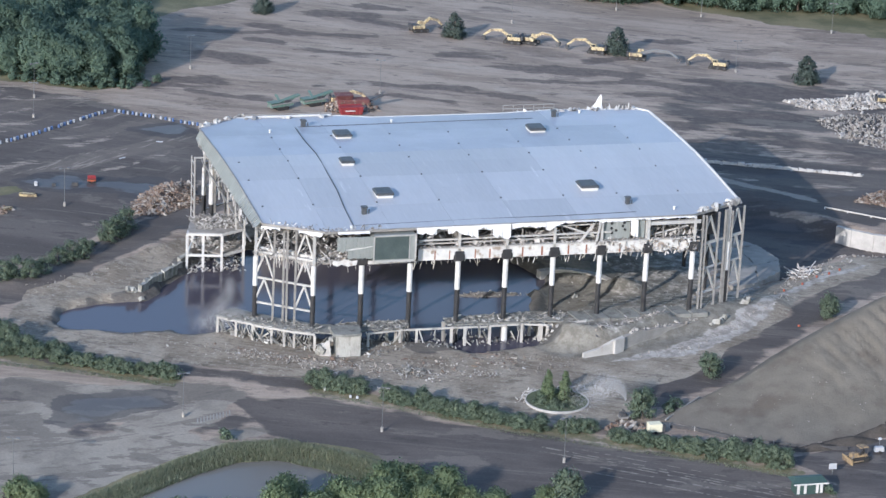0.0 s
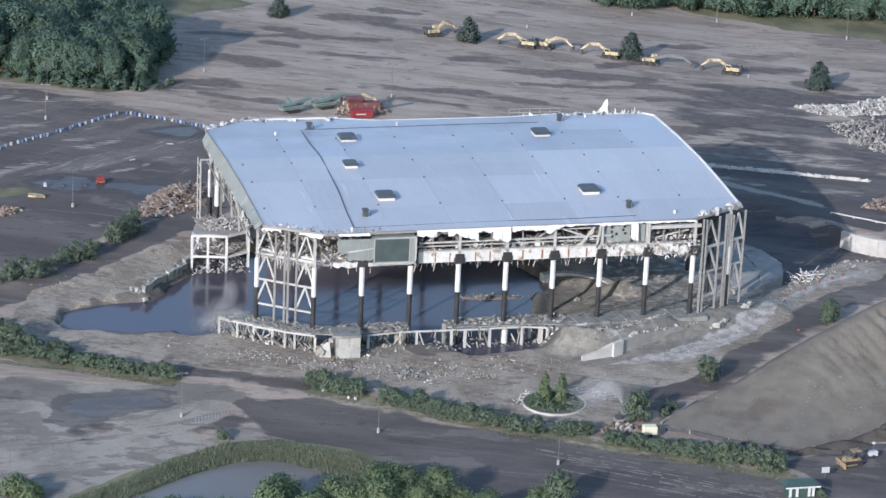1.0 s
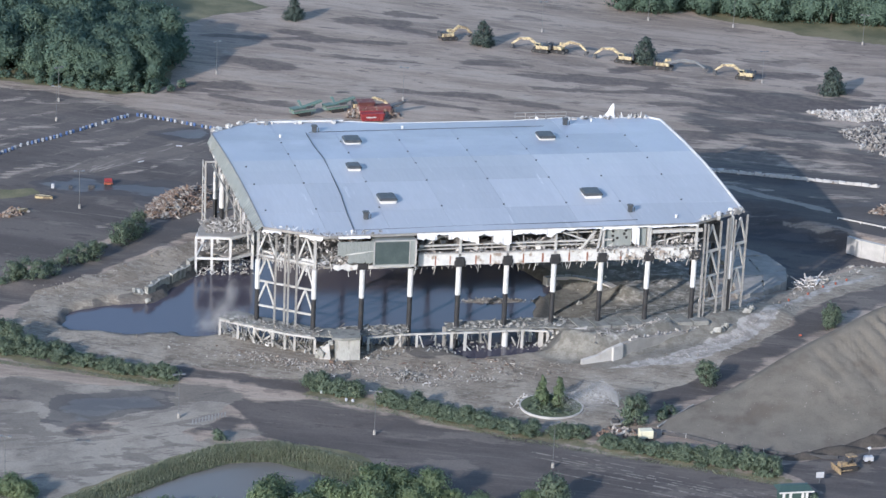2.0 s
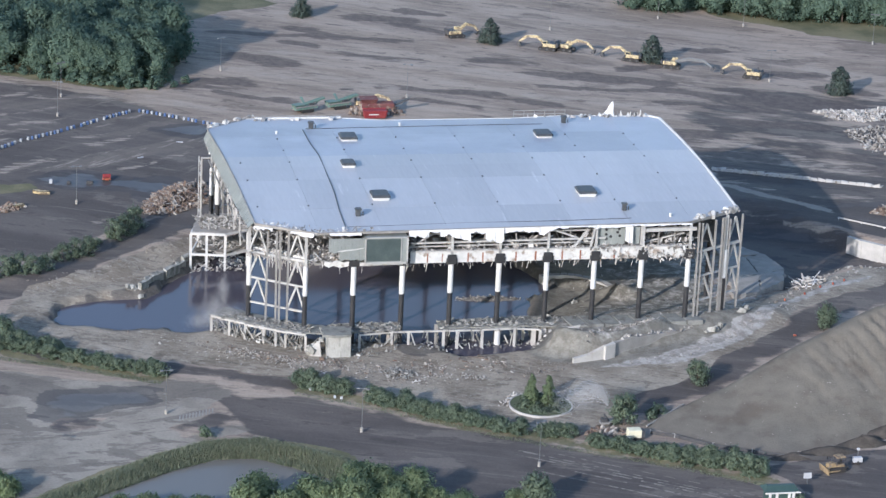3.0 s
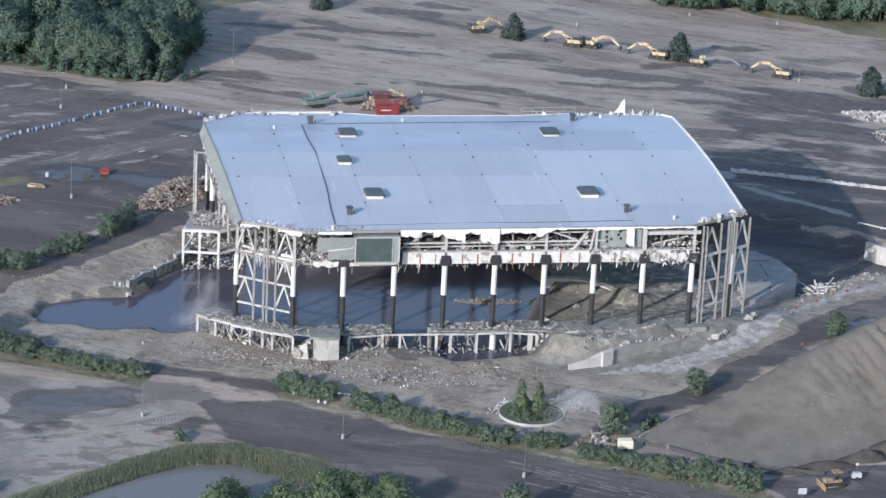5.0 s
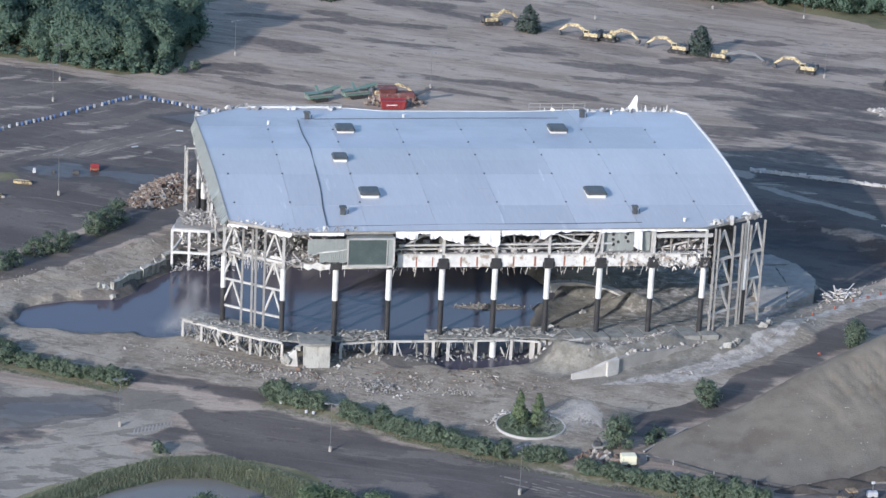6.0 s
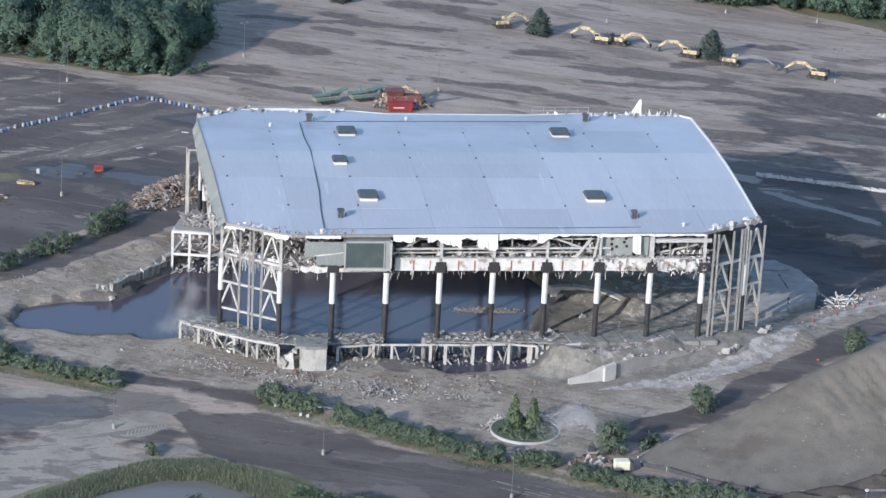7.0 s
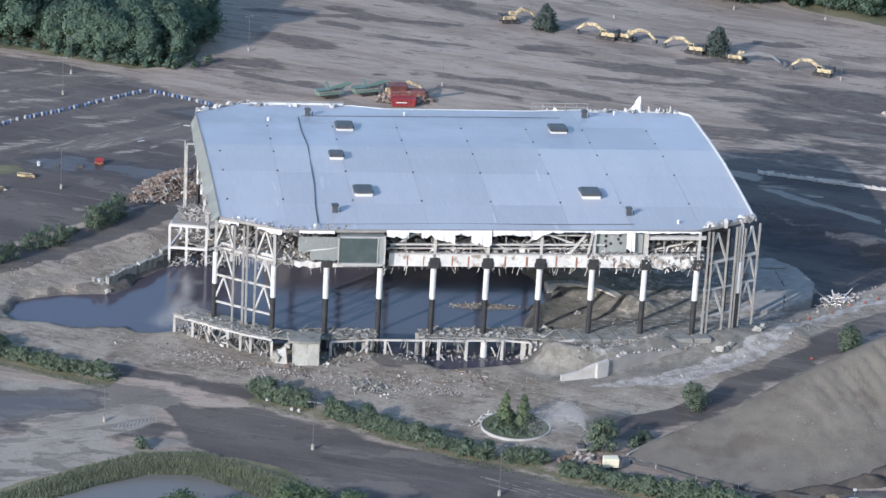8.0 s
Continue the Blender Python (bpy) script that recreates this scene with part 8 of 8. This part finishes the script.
def boat(label):
    root = thing("work_boat", label, "boat", group="stored boats")
    xs = [-1.9, -1.5, -0.5, 0.8, 1.6, 2.1]
    ws = [0.45, 0.6, 0.75, 0.65, 0.4, 0.05]
    v = [(x, s * w, z) for x, w in zip(xs, ws) for s, z in ((-1, 0.75), (-0.6, 0.05), (0.6, 0.05), (1, 0.75))]
    f = [(4 * i + j, 4 * i + j + 1, 4 * i + j + 5, 4 * i + j + 4) for i in range(5) for j in range(3)] + [(0, 3, 2, 1)] + [(4 * i, 4 * i + 4, 4 * i + 7, 4 * i + 3) for i in range(5)]
    part("hull", Mesh().add(v, f), M_YELLOW, root)
    part("gunwale", Mesh().path([(x, -w, 0.78) for x, w in zip(xs, ws)], 0.07).path([(x, w, 0.78) for x, w in zip(xs, ws)], 0.07), M_RUBBER, root)
    return root


for x, y, rz in ((-70.8, 118.8, 28), (-60.1, 130.5, -12)):
    plank = thing("plank", "stray white board lying on dark asphalt", "board", (x, y, height(x, y)), "stray boards")
    plank.rotation_euler = (0, 0, radians(rz))
    part("board", Mesh().chamfer_box(-0.8, -0.22, -0.05, 0.8, 0.22, 0.14, 0.03), M_WHITEPLASTIC, plank)
lift.scale = (0.75, 0.75, 0.75)
b1 = boat("upturned yellow boat on wet asphalt")
b1.matrix_basis = pose(-96.0, 93.8, height(-96, 93.8), rz=-20)
copy_thing(b1, pose(-102.2, 85.2, height(-102, 85), rz=15))
rubble_pile("scrap_pile", "small pile of yellowish scrap", "scrap", [(-108, 82), (-104, 87.5), (-100, 85.5), (-104, 82)], 140, (0.3, 0.6, 0.9), M_BRICKRUBBLE, 0.6, 23)


def small_unit(name, label, category, x, y, sx, sy, sz, mat):
    root = thing(name, label, category, (x, y, height(x, y)))
    part("body", Mesh().chamfer_box(-sx / 2, -sy / 2, 0.1, sx / 2, sy / 2, sz, 0.1), mat, root)
    part("foot", Mesh().box(-sx / 2 + 0.1, -sy / 2 + 0.1, -0.2, sx / 2 - 0.1, sy / 2 - 0.1, 0.1), M_DARKSTEEL, root)
    return root


small_unit("water_tank", "small white water tank on wet asphalt", "tank", -93.3, 100.6, 0.7, 0.7, 1.1, M_WHITEPLASTIC)
small_unit("generator", "grey diesel generator set on wet asphalt", "generator", -84.4, 100.4, 1.5, 0.8, 0.8, M_DARKSTEEL)
small_unit("generator", "small grey air compressor on wet asphalt", "generator", -89.2, 100.6, 0.9, 0.7, 0.65, M_DARKSTEEL)
small_unit("bollard_lamp", "white low marker on the lot's edge", "marker", -52.1, -23.8, 0.5, 0.5, 0.6, M_WHITEPLASTIC)
small_unit("bollard_lamp", "white low marker on the lot's edge", "marker", -48.0, -28.2, 0.5, 0.5, 0.6, M_WHITEPLASTIC)
small_unit("bollard_lamp", "white low marker on the lot's edge", "marker", -46.8, -28.9, 0.5, 0.5, 0.6, M_WHITEPLASTIC)
small_unit("crate", "orange crate by the soil heap", "crate", 52.0, -7.0, 0.6, 0.5, 0.4, M_ORANGE)
for x, y in ((66.8, 21.6), (70.2, 23.0), (62.0, 17.6), (56.5, 14.2), (73.4, 25.0)):
    small_unit("traffic_drum", "small orange marker drum on the haul road", "drum", x, y, 0.4, 0.4, 0.6, M_ORANGE)

# fine spray thrown by the water cannon
spray = Mesh()
r3 = random.Random(9)
z0 = height(1.5, -47.8)
for k in range(40000):
    t = r3.random() ** 0.75
    sp = 0.12 + 3.0 * t
    x = 1.5 - 8.0 * t ** 1.4 + r3.gauss(0, sp * 0.6)
    y = -47.2 + 5.0 * t ** 1.3 + r3.gauss(0, sp * 0.7)
    z = z0 + 1.6 + 5.6 * math.sin(math.pi * min(1.0, 0.12 + t * 0.80)) + r3.gauss(0, sp * 0.5) - 3.0 * t * r3.random()
    if z < z0:
        continue
    s = r3.uniform(0.010, 0.027) * (1.3 - 0.6 * t)
    spray.add([(x - s, y, z - s), (x + s, y, z - s), (x, y + s, z + s), (x, y - s, z + s * 0.6)], [(0, 1, 2), (0, 3, 1), (0, 2, 3), (1, 3, 2)])
tagged(part("water_spray", spray, M_WHITEPLASTIC), "fine white water spray drifting beside the planter", "water spray", kind="stuff")

# thin pale smoke hanging over the west end of the deck
smoke = Mesh()
r8 = random.Random(88)
LOBES = [(-66.0, 8.5, 1.5, 1.6, 1.6), (-66.6, 9.5, 4.5, 1.8, 2.2), (-67.6, 10.5, 2.0, 2.4, 1.6), (-65.2, 9.0, 8.0, 1.2, 2.4), (-69.5, 11.0, 0.4, 2.4, 1.2), (-63.6, 8.0, 3.0, 1.5, 1.6)]
for k in range(24000):
    cx, cy, cz, rw, rh = LOBES[min(5, int(r8.random() ** 1.2 * 6))]
    x, y, z = r8.gauss(cx, rw * 0.6), r8.gauss(cy, rw * 0.6), r8.gauss(cz, rh * 0.6)
    if z < WATER_Z + 0.05:
        continue
    s = r8.uniform(0.012, 0.030)
    smoke.add([(x - s, y, z - s), (x + s, y, z - s), (x, y + s, z + s), (x, y - s, z + s * 0.6)], [(0, 1, 2), (0, 3, 1), (0, 2, 3), (1, 3, 2)])
tagged(part("smoke", smoke, M_WHITEPLASTIC), "thin pale smoke drifting at the corner of the ruined deck", "smoke", kind="stuff")
